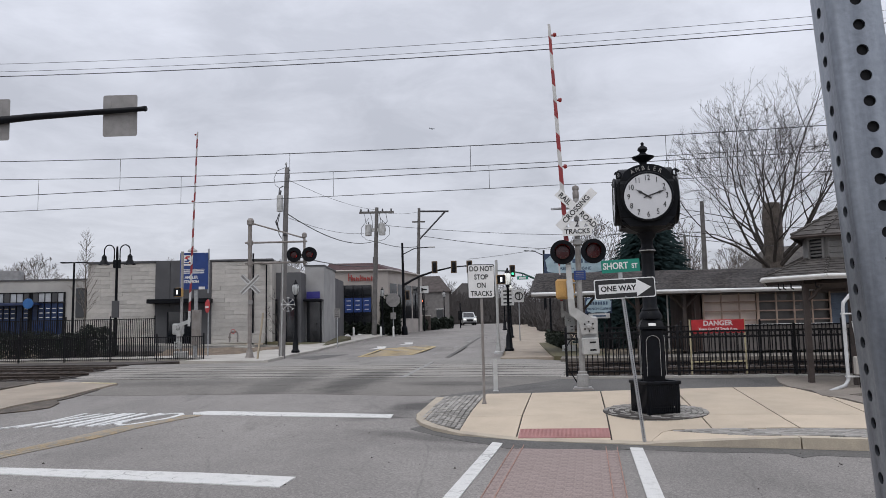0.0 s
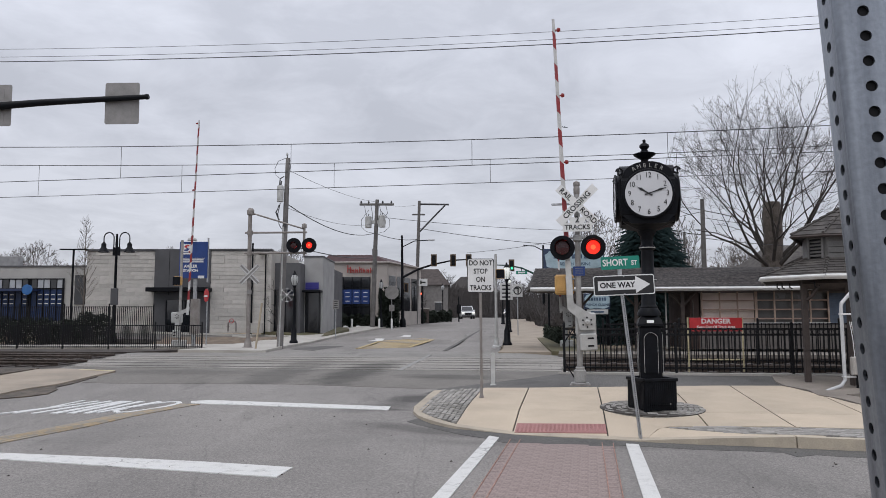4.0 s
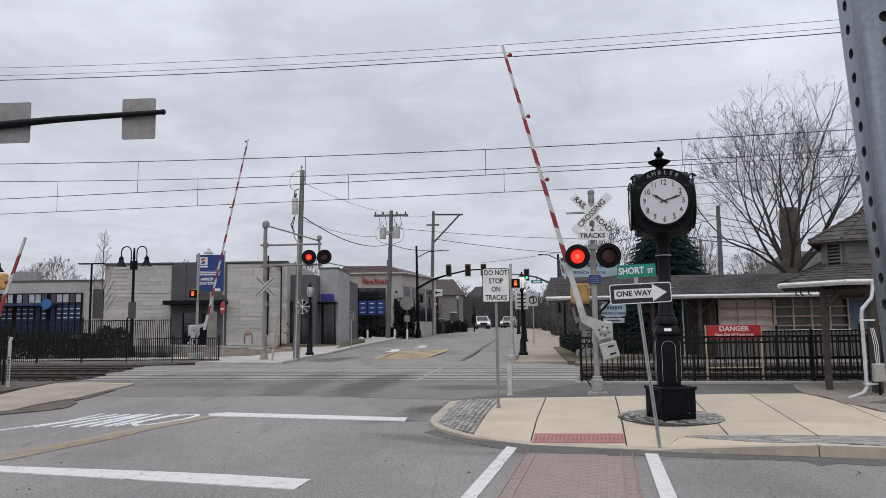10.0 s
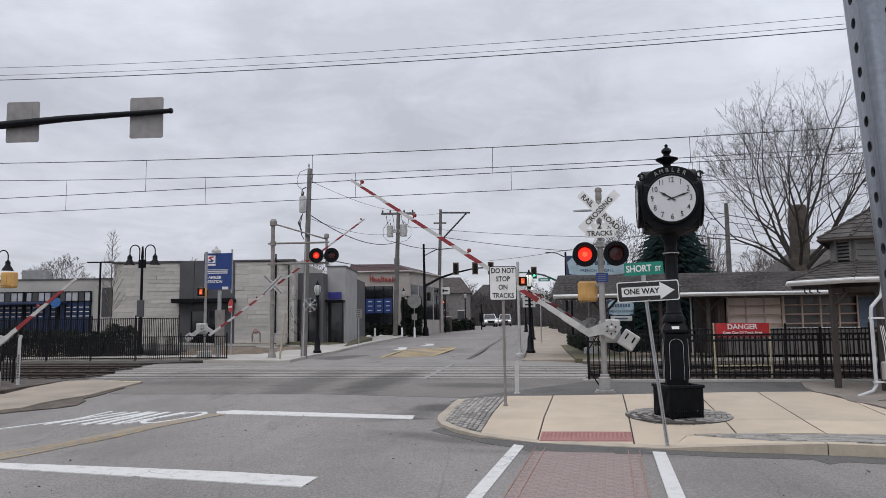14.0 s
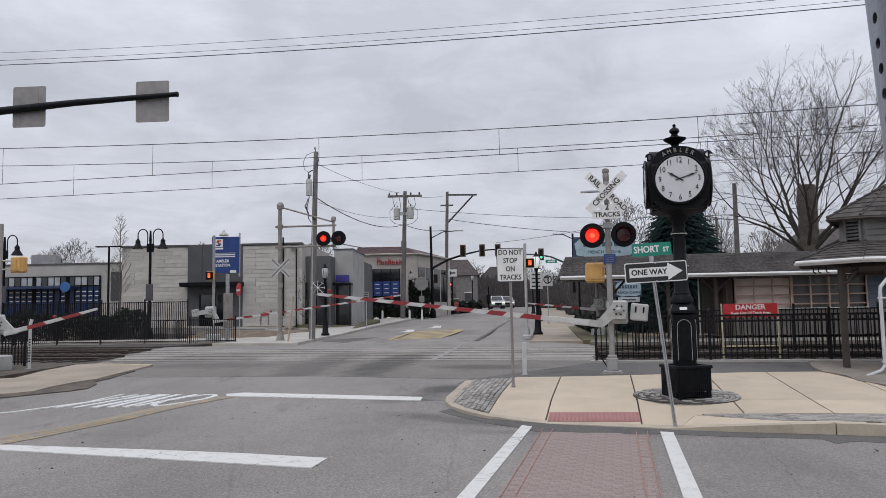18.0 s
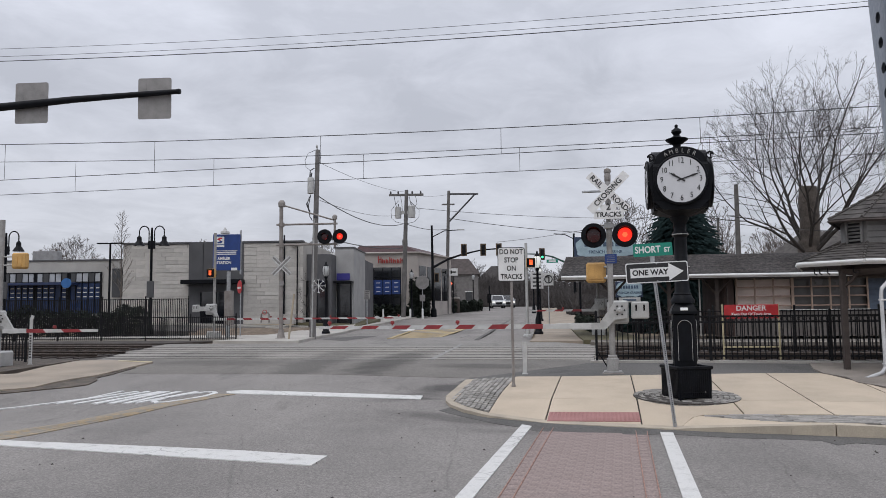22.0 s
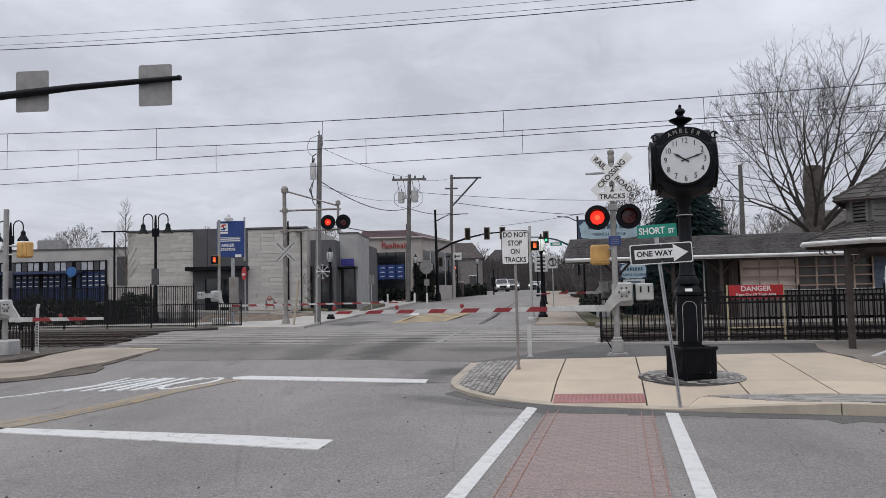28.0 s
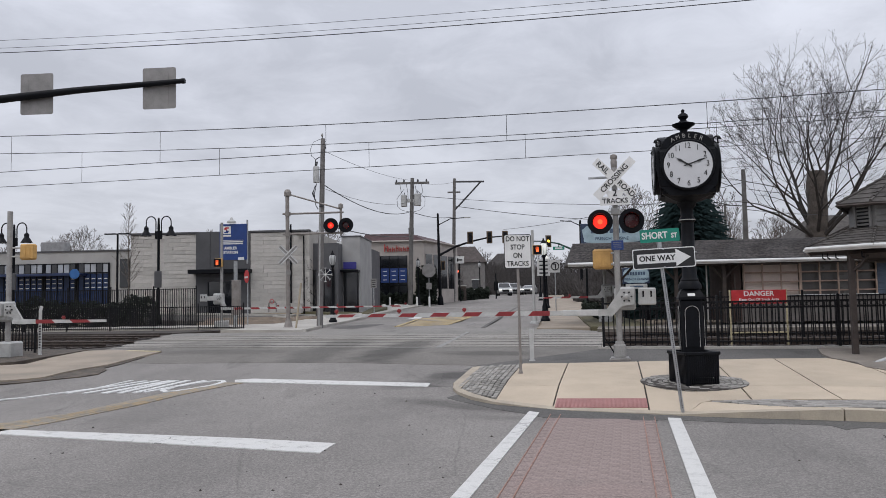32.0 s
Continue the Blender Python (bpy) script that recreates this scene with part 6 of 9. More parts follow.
# ---------------------------------------------------------------- timber shelter on the near platform
def shelter():
    """Open timber shelter: posts, a skirt roof with hips, a louvred lantern and its own hipped roof."""
    ox, oy, z0 = 7.79, 15.96, 0.36
    s = thing("platform_shelter", pose(ox, oy, z0), "brown timber shelter with hipped shingle roof and white gutter", "shelter")
    at = lambda x, y, z: Vector((x - ox, y - oy, z - z0))
    for x, y, w in ((7.79, 15.96, 0.115), (8.45, 15.33, 0.16), (11.5, 15.2, 0.2), (11.9, 17.6, 0.2), (9.9, 17.7, 0.18)):
        p = at(x, y, 0)
        part("timber_post", Mesh().box((p.x, p.y, 1.09), (w, w, 2.2), b=0.015), BROWNTIMBER, s)
    for p, q in (((7.79, 15.96), (8.45, 15.33)), ((8.45, 15.33), (11.5, 15.2)), ((11.5, 15.2), (11.9, 17.6)), ((11.9, 17.6), (9.9, 17.7)), ((9.9, 17.7), (7.79, 15.96))):
        part("beam", Mesh().tube([at(*p, 2.46), at(*q, 2.46)], 0.11, 4), BROWNTIMBER, s)
    part("knee_brace", Mesh().tube([at(7.82, 15.92, 2.12), at(7.90, 15.80, 2.22), at(7.98, 15.66, 2.42)], 0.035, 6), BROWNTIMBER, s)
    E = [at(7.09, 16.51, 2.62), at(7.91, 15.30, 2.62), at(14.2, 14.35, 2.62), at(14.8, 18.2, 2.62), at(8.1, 18.6, 2.62)]
    S = [at(8.2, 16.53, 3.05), at(8.45, 16.15, 3.05), at(12.6, 15.6, 3.05), at(12.9, 17.3, 3.05), at(8.6, 17.6, 3.05)]
    F = [at(7.79, 16.44, 3.56), at(8.31, 16.05, 3.56), at(13.2, 15.0, 3.56), at(13.6, 17.9, 3.56), at(8.75, 18.0, 3.56)]
    top = [at(9.41, 16.95, 4.36), at(12.0, 16.6, 4.36)]
    n = 5
    quads = [(i, (i + 1) % n, n + (i + 1) % n, n + i) for i in range(n)]
    part("roof_deck", Mesh().add(E + S, quads + [(4, 3, 2, 1, 0), (5, 6, 7, 8, 9)]), SHINGLE2, s)

    def courses(p0, p1, q0, q1, rows_n, cols):
        """Rows of shingles from the eave edge p0-p1 up to q0-q1."""
        nrm = (p1 - p0).cross(q0.lerp(q1, 0.5) - p0).normalized()
        for k in range(rows_n):
            a0, a1 = p0.lerp(q0, k / rows_n), p1.lerp(q1, k / rows_n)
            up = min(1.0, (k + 1.15) / rows_n)
            b0, b1 = p0.lerp(q0, up), p1.lerp(q1, up)
            for i in range(cols + 1):
                sh = 0.5 if k % 2 else 0.0
                t0, t1 = max(0, (i - sh) / cols), min(1, (i + 1 - sh) / cols - 0.02 / cols)
                if t1 <= t0:
                    continue
                l0, l1 = nrm * 0.022, nrm * 0.006
                v = [a0.lerp(a1, t0) + l0, a0.lerp(a1, t1) + l0, b0.lerp(b1, t1) + l1, b0.lerp(b1, t0) + l1, a0.lerp(a1, t0), a0.lerp(a1, t1)]
                part("shingle", Mesh().add(v, [(0, 1, 2, 3), (4, 5, 1, 0), (4, 0, 3), (5, 2, 1)]), SHINGLE2, s)

    def caps(p, q, k_n):
        for k in range(k_n):
            part("hip_cap", Mesh().tube([p.lerp(q, k / k_n) + Vector((0, 0, 0.04)), p.lerp(q, min(1, (k + 1.1) / k_n)) + Vector((0, 0, 0.02))], [0.034, 0.026], 6), SHINGLE2, s)

    courses(E[0], E[1], S[0], S[1], 7, 5)
    courses(E[1], E[2], S[1], S[2], 7, 16)
    caps(E[1], S[1], 7)
    caps(E[0], S[0], 7)
    part("upper_roof", Mesh().add(F + top, [(0, 1, 5), (1, 2, 6, 5), (2, 3, 6), (3, 4, 5, 6), (4, 0, 5), (4, 3, 2, 1, 0)]), SHINGLE2, s)
    courses(F[0], F[1], top[0], top[0] + Vector((0.02, 0, 0)), 7, 3)
    courses(F[1], F[2], top[0], top[1], 7, 13)
    caps(F[1], top[0], 8)
    caps(F[0], top[0], 8)
    part("upper_fascia", Mesh().tube([p + Vector((0, 0, -0.03)) for p in F + F[:1]], 0.035, 4), BROWNTIMBER, s)
    # lantern walls with louvres
    boards = mat("grey_boards", (0.17, 0.165, 0.16), 0.8, scale=3, fine=30, var=0.12)
    part("lantern_wall", Mesh().add([p + Vector((0, 0, -0.1)) for p in S] + [p + Vector((0, 0, 0.52)) for p in S], quads), boards, s)
    for zz in (0.12, 0.25, 0.38):
        part("lap_board", Mesh().tube([S[1] + Vector((0.02, -0.01, zz)), S[2] + Vector((0, -0.01, zz))], 0.012, 4), boards, s)
    d = (S[1] - S[0]).normalized()
    nrm = Vector((d.y, -d.x, 0))
    rz = math.degrees(math.atan2(d.y, d.x))
    for f in (0.46,):
        c = S[0].lerp(S[1], f) + nrm * 0.02 + Vector((0, 0, 0.25))
        fr = pose(*c, 0, 0, rz)
        lv = part("louvre", Mesh().box((0, 0, 0), (0.30, 0.03, 0.48)), BLACKIRON, s, m=fr)
        for k in range(6):
            part("louvre_slat", Mesh().box((0, -0.03, -0.19 + k * 0.078), (0.26, 0.05, 0.03), tilt=pose(0, 0, 0, 25)), boards, lv)
        for sx in (-0.16, 0.16):
            part("louvre_frame", Mesh().box((sx, -0.035, 0), (0.04, 0.05, 0.50)), boards, lv)
    # eaves
    part("soffit", Mesh().add([p + Vector((0, 0, -0.055)) for p in E], [(4, 3, 2, 1, 0)]), BROWNTIMBER, s)
    for i in (0, 1, 4):
        p, q = E[i], E[(i + 1) % n]
        part("fascia", Mesh().tube([p + Vector((0, 0, -0.04)), q + Vector((0, 0, -0.04))], 0.042, 4), WHITETRIM, s)
        part("gutter", Mesh().tube([p + Vector((0, -0.05, -0.01)), q + Vector((0, -0.05, -0.01))], 0.038, 8), WHITETRIM, s)
    for f in (0.22, 0.30, 0.42, 0.8):
        p = E[0].lerp(E[1], f) + Vector((0.12, 0.1, -0.12))
        part("eave_hook", Mesh().tube([p, p + Vector((0, 0, -0.10)), p + Vector((0.05, 0, -0.13))], 0.016, 5), BLACKIRON, s)
    dp = [(0.62, -0.79, 2.24), (0.61, -0.80, 2.08), (0.54, -0.86, 1.90), (0.25, -1.01, 1.67), (0.235, -1.01, 1.55), (0.24, -1.01, 0.14), (0.14, -1.06, 0.03), (-0.32, -1.36, -0.05)]
    part("downspout", Mesh().tube(dp, 0.036, 10), mat("weathered_white_paint", (0.55, 0.555, 0.56), 0.55, scale=4, var=0.1), s, "white painted downspout", smooth=True)
    for z in (1.45, 0.2):
        part("pipe_strap", Mesh().box((0.34, -1.0, z), (0.26, 0.12, 0.03), b=0.004), WHITETRIM, s)
    part("meter_box", Mesh().box((0.47, -1.08, 0.42), (0.24, 0.14, 0.36), b=0.02), STUCCO, s, "beige utility box")
    part("conduit", Mesh().tube([(0.47, -1.05, 0.26), (0.47, -1.05, -0.05)], 0.03, 6), BLACKIRON, s)
    for k in range(3):
        part("cable", Mesh().tube([(0.40 + 0.03 * k, -1.0, 1.3), (0.42 + 0.04 * k, -1.05, 0.95), (0.44 + 0.03 * k, -1.05, 0.6)], 0.008, 5), WHITETRIM, s)


shelter()

# ---------------------------------------------------------------- left of the street: fences, lamps, building
picket_fence(W(-17.45, 32.9), W(-45.0, 30.2), 1.22, "low black picket fence beside the tracks", 0.105, False, 2.3, limit=200)
picket_fence((-12.95, 21.0), (-26.0, 23.3), 0.95, "black picket fence beside the near track", 0.11, False, 2.3)
picket_fence((-15.75, 40.4), (-44.0, 38.6), 2.2, "tall black picket fence before a hedge", 0.10, False, 2.4, limit=200)
sheet("path_west", [(-50, 32.5), (-17.2, 33.4), (-17.6, 31.0), (-13.3, 30.4), (-14.6, 36.0), (-15.6, 42), (-16.6, 51), (-17.5, 68), (-18.3, 90), (-21.3, 90), (-19.6, 60), (-19.0, 50), (-19.5, 42), (-20.5, 38.0), (-50, 35.5)], 0.10, PALEPAVE, "pale concrete pavement beyond the tracks", "pavement")
LOT_Z = lambda x, y: 0.72 + 0.043 * (y - 44) - 0.125 * max(0.0, x + 12)
solid("car_park", Mesh().prism([(-24.0, 44.0), (-9.6, 44.2), (-8.3, 47.0), (-7.9, 49.95), (-24.0, 49.95)], 0.1, LOT_Z), PATCH, "dark asphalt drive before the stone building", "car park")
solid("drive_kerb", Mesh().prism([(-24.0, 49.55), (-7.9, 49.55), (-7.9, 49.95), (-24.0, 49.95)], 0.5, lambda x, y: LOT_Z(x, y) + 0.13), PALEPAVE, "pale concrete kerb along the building's foot", "kerb")
solid("drive_kerb", Mesh().prism([(-12.4, 43.75), (-9.5, 44.0), (-9.5, 44.25), (-12.4, 44.0)], 0.3, lambda x, y: LOT_Z(x, y) + 0.10), PALEPAVE, "pale concrete kerb along the drive", "kerb")
solid("lawn", Mesh().prism([(-12.2, 50.0), (-8.1, 50.0), (-7.3, 58.0), (-8.4, 60.0), (-8.5, 53.0), (-12.2, 51.2)], 0.2, lambda x, y: max(gxy(x, y) + 0.14, 0.95 - 0.10 * (x + 12.2)) + 0.03 * (y - 50)), GRASS, "patchy winter lawn before the shops", "lawn")
# loose brown earth between the pavement and the drive
mb = Mesh()
NX, NY = 22, 12
for j in range(NY + 1):
    for i in range(NX + 1):
        x = -16.2 + 6.6 * i / NX
        fy = j / NY
        front = lerp_table(x, (-16.2, -13.0, -11.6, -10.4, -9.5), (40.9, 40.3, 41.2, 43.0, 43.9))
        y = front + (44.3 - front) * fy
        rise = math.sin(fy * math.pi / 2)
        mb.v.append((x, y, 0.30 + 0.42 * rise + 0.10 * math.sin(x * 2.3 + y) * math.sin(y * 3.1 + x * 0.7) * math.sin(fy * math.pi)))
for j in range(NY):
    for i in range(NX):
        k = j * (NX + 1) + i
        mb.f.append((k, k + 1, k + NX + 2, k + NX + 1))
solid("earth_bank", mb, MULCH, "bank of loose brown earth and mulch beside the drive", "earth", smooth=True)


def pipe_assembly(x, y, z):
    """Low valve pipes standing at the foot of the wall."""
    s = thing("water_valve", pose(x, y, z), "low grey valve pipes at the foot of the wall", "valve")
    part("riser", Mesh().tube([(-0.25, 0, 0), (-0.25, 0, 0.55), (-0.15, 0, 0.66), (0.18, 0, 0.66), (0.28, 0, 0.55), (0.28, 0, 0)], 0.055, 8), RUSTALU, s, smooth=True)
    part("handwheel", Mesh().tube([(0.14 * math.cos(t), -0.1, 0.70 + 0.14 * math.sin(t)) for t in [2 * math.pi * i / 12 for i in range(13)]], 0.02, 5, caps=False), REDSIGN, s)
    part("flange", Mesh().lathe([(0.10, 0.30), (0.10, 0.36)], 10, c=(-0.25, 0, 0)), RUSTALU, s)


pipe_assembly(-14.0, 49.3, 0.95)
ub = thing("utility_box", pose(-12.3, 49.2, 0.85), "pale grey utility box beside the wall", "cabinet")
part("body", Mesh().box((0, 0, 0.30), (0.75, 0.5, 0.62), b=0.03), STUCCO, ub)
part("lid", Mesh().box((0, 0, 0.63), (0.80, 0.55, 0.05), b=0.015), STUCCO, ub)
sheet("gravel_bed", [(-45, 29.6), (-19.2, 29.6), (-17.6, 32.6), (-45, 30.6)], 0.04, BALLAST, "gravelly earth strip along the fence", "verge")
# kerb of the far left pavement
kb = thing("kerb_west", pose(0, 0, 0), "pale concrete kerb along the far left pavement", "kerb", kind="structure")
KW = [(-13.3, 30.4), (-14.55, 36.0), (-15.55, 42), (-16.55, 51), (-17.45, 68), (-18.25, 90)]
for (u0, v0), (u1, v1) in zip(KW, KW[1:]):
    n = 4
    for k in range(n):
        a, b = k / n, (k + 1) / n - 0.003
        p = [(u0 + (u1 - u0) * a, v0 + (v1 - v0) * a), (u0 + (u1 - u0) * b, v0 + (v1 - v0) * b)]
        mb = Mesh().prism([W(p[0][0] - 0.02, p[0][1]), W(p[0][0] + 0.16, p[0][1]), W(p[1][0] + 0.16, p[1][1]), W(p[1][0] - 0.02, p[1][1])], lambda x, y: gxy(x, y) - 0.05, lambda x, y: gxy(x, y) + 0.125)
        part("kerb_stone", mb, PALEPAVE, kb)
# far right pavement
mb = Mesh()
KE = [(-3.15, 31.2), (-3.25, 34.5), (-5.65, 64.6), (-8.35, 101)]
pts = [W(u, v) for u, v in KE] + [W(u + d, v) for (u, v), d in zip(KE[::-1], (3.4, 3.2, 3.0, 2.4))]
mb.add([(x, y, gxy(x, y) + 0.06) for x, y in pts] + [(x, y, gxy(x, y) - 0.1) for x, y in pts], [(0, 7, 6, 1), (1, 6, 5, 2), (2, 5, 4, 3), (8, 9, 1, 0), (9, 10, 2, 1), (10, 11, 3, 2), (8, 0, 7, 15)])
for i in range(len(mb.f)):
    if i < 3:
        mb.f[i] = mb.f[i][::-1]
solid("pavement_east", mb, PAVE2, "buff concrete pavement beside the far street", "pavement")
sheet("verge_east", [(-0.9, 30.6), (1.6, 30.6), (-0.8, 50), (-2.6, 50)], 0.12, GRASS, "strip of dull grass beside the far pavement", "verge")


def crook_lamp(x, y, h=6.75, rz=0):
    s = thing("street_lamp", pose(x, y, gxy(x, y) + 0.1, 0, 0, rz), "black double crook street lamp with bell shades", "street lamp", "crook lamps")
    part("pole", Mesh().lathe([(0.20, 0), (0.20, 0.3), (0.12, 0.5), (0.085, 1.2), (0.075, h - 1.0), (0.085, h - 0.95), (0.05, h - 0.3)], 12), BLACK, s, smooth=True)
    for sx in (-1, 1):
        pts = [(sx * 0.17, 0, h - 1.6), (sx * 0.17, 0, h - 0.55)] + [(sx * (0.17 + 0.30 * (1 - math.cos(t))), 0, h - 0.55 + 0.34 * math.sin(t)) for t in [math.pi * i / 10 for i in range(1, 11)]] + [(sx * 0.77, 0, h - 0.85)]
        part("crook", Mesh().tube(pts, 0.035, 8), BLACK, s, smooth=True)
        part("shade", Mesh().lathe([(0.33, -0.62), (0.31, -0.58), (0.20, -0.40), (0.14, -0.32), (0.14, -0.12), (0.08, -0.06), (0.05, 0.0)], 16, c=(sx * 0.77, 0, h - 0.78), caps=False), BLACK, s, smooth=True)
        part("lamp_glass", Mesh().lathe([(0.17, -0.60), (0.17, -0.56)], 12, c=(sx * 0.77, 0, h - 0.78)), FROST, s)
    part("bracket", Mesh().box((0, 0, h - 1.35), (0.45, 0.08, 0.5), b=0.02), BLACK, s)
    part("banner_box", Mesh().box((0.02, -0.1, 2.7), (0.42, 0.12, 1.0), b=0.02), GREYPANEL, s)
    return s


crook_lamp(-19.45, 43.9)
crook_lamp(-27.6, 42.5, 6.4)


s = thing("hanging_disc_sign", pose(-24.15, 43.0, gxy(-24.15, 43)), "round blue sign on a slim dark post", "sign")
part("post", Mesh().tube([(0, 0.05, 0), (0, 0.05, 3.5)], 0.04, 8), BLACK, s)
part("disc", Mesh().lathe([(0.30, 0), (0.30, 0.05)], 20, c=(0, 0, 3.2), m=pose(0, 0, 0, 90)), mat("bright_blue_disc", (0.03, 0.14, 0.38), 0.5), s)


def tee_pole(x, y, h):
    s = thing("car_park_light", pose(x, y, gxy(x, y)), "slim dark car park light with two flat heads", "light pole")
    part("pole", Mesh().lathe([(0.12, 0), (0.10, 0.4), (0.075, 0.6), (0.06, h)], 10), BLACK, s)
    for sx in (-1, 1):
        part("light_head", Mesh().box((sx * 0.45, 0, h - 0.02), (0.75, 0.3, 0.07), b=0.02), BLACK, s)
    return s


tee_pole(-23.05, 46.0, 5.85)


def acorn_lamp(x, y, h, lit, label):
    s = thing("street_lamp", pose(x, y, gxy(x, y) + 0.11), label, "street lamp", "acorn lamps")
    part("pole", Mesh().lathe([(0.24, 0), (0.24, 0.10), (0.17, 0.18), (0.15, 0.75), (0.10, 0.9), (0.075, 1.1), (0.06, h - 1.0), (0.10, h - 0.95), (0.10, h - 0.85)], 14), BLACK, s, smooth=True)
    part("globe", Mesh().lathe([(0.09, h - 0.85), (0.155, h - 0.74), (0.20, h - 0.55), (0.195, h - 0.38), (0.13, h - 0.25)], 16), LAMPGLOW if lit else FROST, s, "glowing white globe" if lit else "pale frosted globe", smooth=True)
    for k in range(6):
        t = k * math.pi / 3 + 0.3
        part("cage_rib", Mesh().tube([(r * math.cos(t), r * math.sin(t), z) for r, z in ((0.095, h - 0.86), (0.163, h - 0.74), (0.208, h - 0.55), (0.20, h - 0.38), (0.14, h - 0.26))], 0.008, 4), BLACK, s)
    part("cap", Mesh().lathe([(0.15, h - 0.27), (0.13, h - 0.22), (0.07, h - 0.14), (0.04, h - 0.06), (0.05, h - 0.03), (0.01, h)], 14), BLACK, s, smooth=True)
    return s


acorn_lamp(-8.42, 42.0, 4.1, False, "black acorn street lamp with pale globe")
acorn_lamp(-5.67, 68.0, 4.4, False, "black acorn street lamp farther up the street")
acorn_lamp(3.25, 37.6, 4.2, True, "black acorn street lamp with lit globe")


def snowflake(x, y, z):
    s = thing("snowflake_decoration", pose(x, y, z), "white snowflake street decoration on a bracket", "decoration")
    for k in range(8):
        t = k * math.pi / 4
        part("ray", Mesh().tube([(0, 0, 0), (0.33 * math.cos(t), 0, 0.33 * math.sin(t))], 0.012, 5), WHITETRIM, s)
        part("ray_tip", Mesh().tube([(0.33 * math.cos(t) - 0.07 * math.sin(t), 0, 0.33 * math.sin(t) + 0.07 * math.cos(t)), (0.33 * math.cos(t) + 0.07 * math.sin(t), 0, 0.33 * math.sin(t) - 0.07 * math.cos(t))], 0.012, 5), WHITETRIM, s)
    part("bracket", Mesh().tube([(-0.26, 0.12, 0), (0, 0.03, 0)], 0.025, 5), BLACK, s)


snowflake(-7.63, 36.22, 2.93)


# pale base colour paints the sky's reflection onto the panes that use it
PALEPANE = mat("painted_sky_pane", (0.40, 0.42, 0.45), 0.15, scale=1.5, var=0.12, bump=0.0)


def stone_block_building():
    """Low modern block: stone cladding in courses, charcoal entrance, grey wing."""
    s = thing("commercial_building", pose(0, 0, 0), "low modern commercial building of pale stone and charcoal panels", "building")
    z0, top = 0.35, 6.5
    part("wall_core", Mesh().box((-17.9, 55.1, (z0 + top) / 2), (12.5, 9.7, top - z0)), STUCCO, s)
    stone_me = {}
    rr = random.Random(3)
    for a, b in ((-24.2, -19.55), (-15.75, -11.65)):
        rows_n = 20
        h = (top - 0.12 - z0 - 0.5) / rows_n
        for r in range(rows_n):
            x = a - (0.6 if r % 2 else 0.0)
            while x < b:
                w = rr.choice((0.9, 1.2, 1.5, 1.8))
                l, rgt = max(a, x), min(b, x + w)
                if rgt - l > 0.05:
                    key = round(rgt - l, 1) if rgt - l > 0.3 else round(rgt - l, 2)
                    if key not in stone_me:
                        stone_me[key] = Mesh().box((0, 0, 0), (key - 0.006, 0.12, h - 0.006), b=0.005).make("stone_block", STONEWHITE)
                    part("stone_block", stone_me[key], STONEWHITE, s, m=pose((l + rgt) / 2, 50.2 + rr.uniform(-0.014, 0.014), z0 + 0.5 + (r + 0.5) * h))
                x += w
        part("plinth", Mesh().box(((a + b) / 2, 50.15, z0 + 0.22), (b - a, 0.2, 0.5), b=0.02), CONCRETE, s)
        part("coping", Mesh().box(((a + b) / 2, 50.3, top - 0.03), (b - a + 0.1, 0.5, 0.14), b=0.02), GREYPANEL, s)
    # charcoal entrance bay
    part("entrance_bay", Mesh().box((-17.65, 50.25, 3.4), (3.8, 0.35, 6.25)), GREYPANEL, s)
    for k in range(1, 4):
        part("panel_joint", Mesh().box((-19.5 + k * 0.95, 50.07, 4.9), (0.02, 0.02, 3.0)), BLACKIRON, s)
    part("entrance_canopy", Mesh().box((-17.7, 49.7, 3.75), (4.1, 1.2, 0.28), b=0.02), BLACK, s)
    dr = part("door", Mesh().box((-17.6, 50.06, 1.75), (2.1, 0.06, 2.6)), WINDOW, s)
    for x in (-18.65, -17.6, -16.55):
        part("door_frame", Mesh().box((x, 50.02, 1.75), (0.08, 0.06, 2.6)), BLACK, dr)
    part("drain_pipe", Mesh().tube([(-12.9, 50.0, 0.5), (-12.9, 50.0, 6.9)], 0.06, 8), BLACK, s)
    part("wall_light", Mesh().box((-12.2, 49.95, 6.2), (0.5, 0.2, 0.14), b=0.02), BLACK, s)
    part("drain_pipe", Mesh().tube([(-12.0, 50.0, 0.5), (-12.0, 50.0, 6.1)], 0.045, 8), BLACK, s)
    # grey wing along the street
    part("wing_wall", Mesh().box((-11.15, 54.0, 3.0), (2.5, 5.4, 5.3)), mat("dark_wing_panel", (0.10, 0.10, 0.107), 0.7, scale=1, var=0.1), s)
    part("wing_wall", Mesh().box((-9.28, 55.8, 3.25), (1.36, 5.6, 5.9)), mat("light_grey_stucco", (0.35, 0.347, 0.345), 0.8, scale=0.8, fine=30, var=0.08), s)
    part("wing_coping", Mesh().box((-9.28, 55.8, 6.24), (1.46, 5.7, 0.1)), GREYPANEL, s)
    for x in (-11.9, -11.2, -10.5):
        w = part("window", Mesh().box((x, 51.18, 2.2), (0.65, 0.05, 3.2)), WINDOW, s)
        part("window_frame", Mesh().box((x + 0.34, 51.15, 2.2), (0.06, 0.08, 3.2)), BLACK, w)
    w = part("window", Mesh().box((-9.28, 52.97, 2.1), (1.1, 0.05, 3.2)), WINDOW, s)
    part("blue_panel", Mesh().box((-9.35, 52.93, 4.12), (0.95, 0.04, 0.5)), mat("violet_blue_panel", (0.045, 0.04, 0.28), 0.4, scale=2), w)
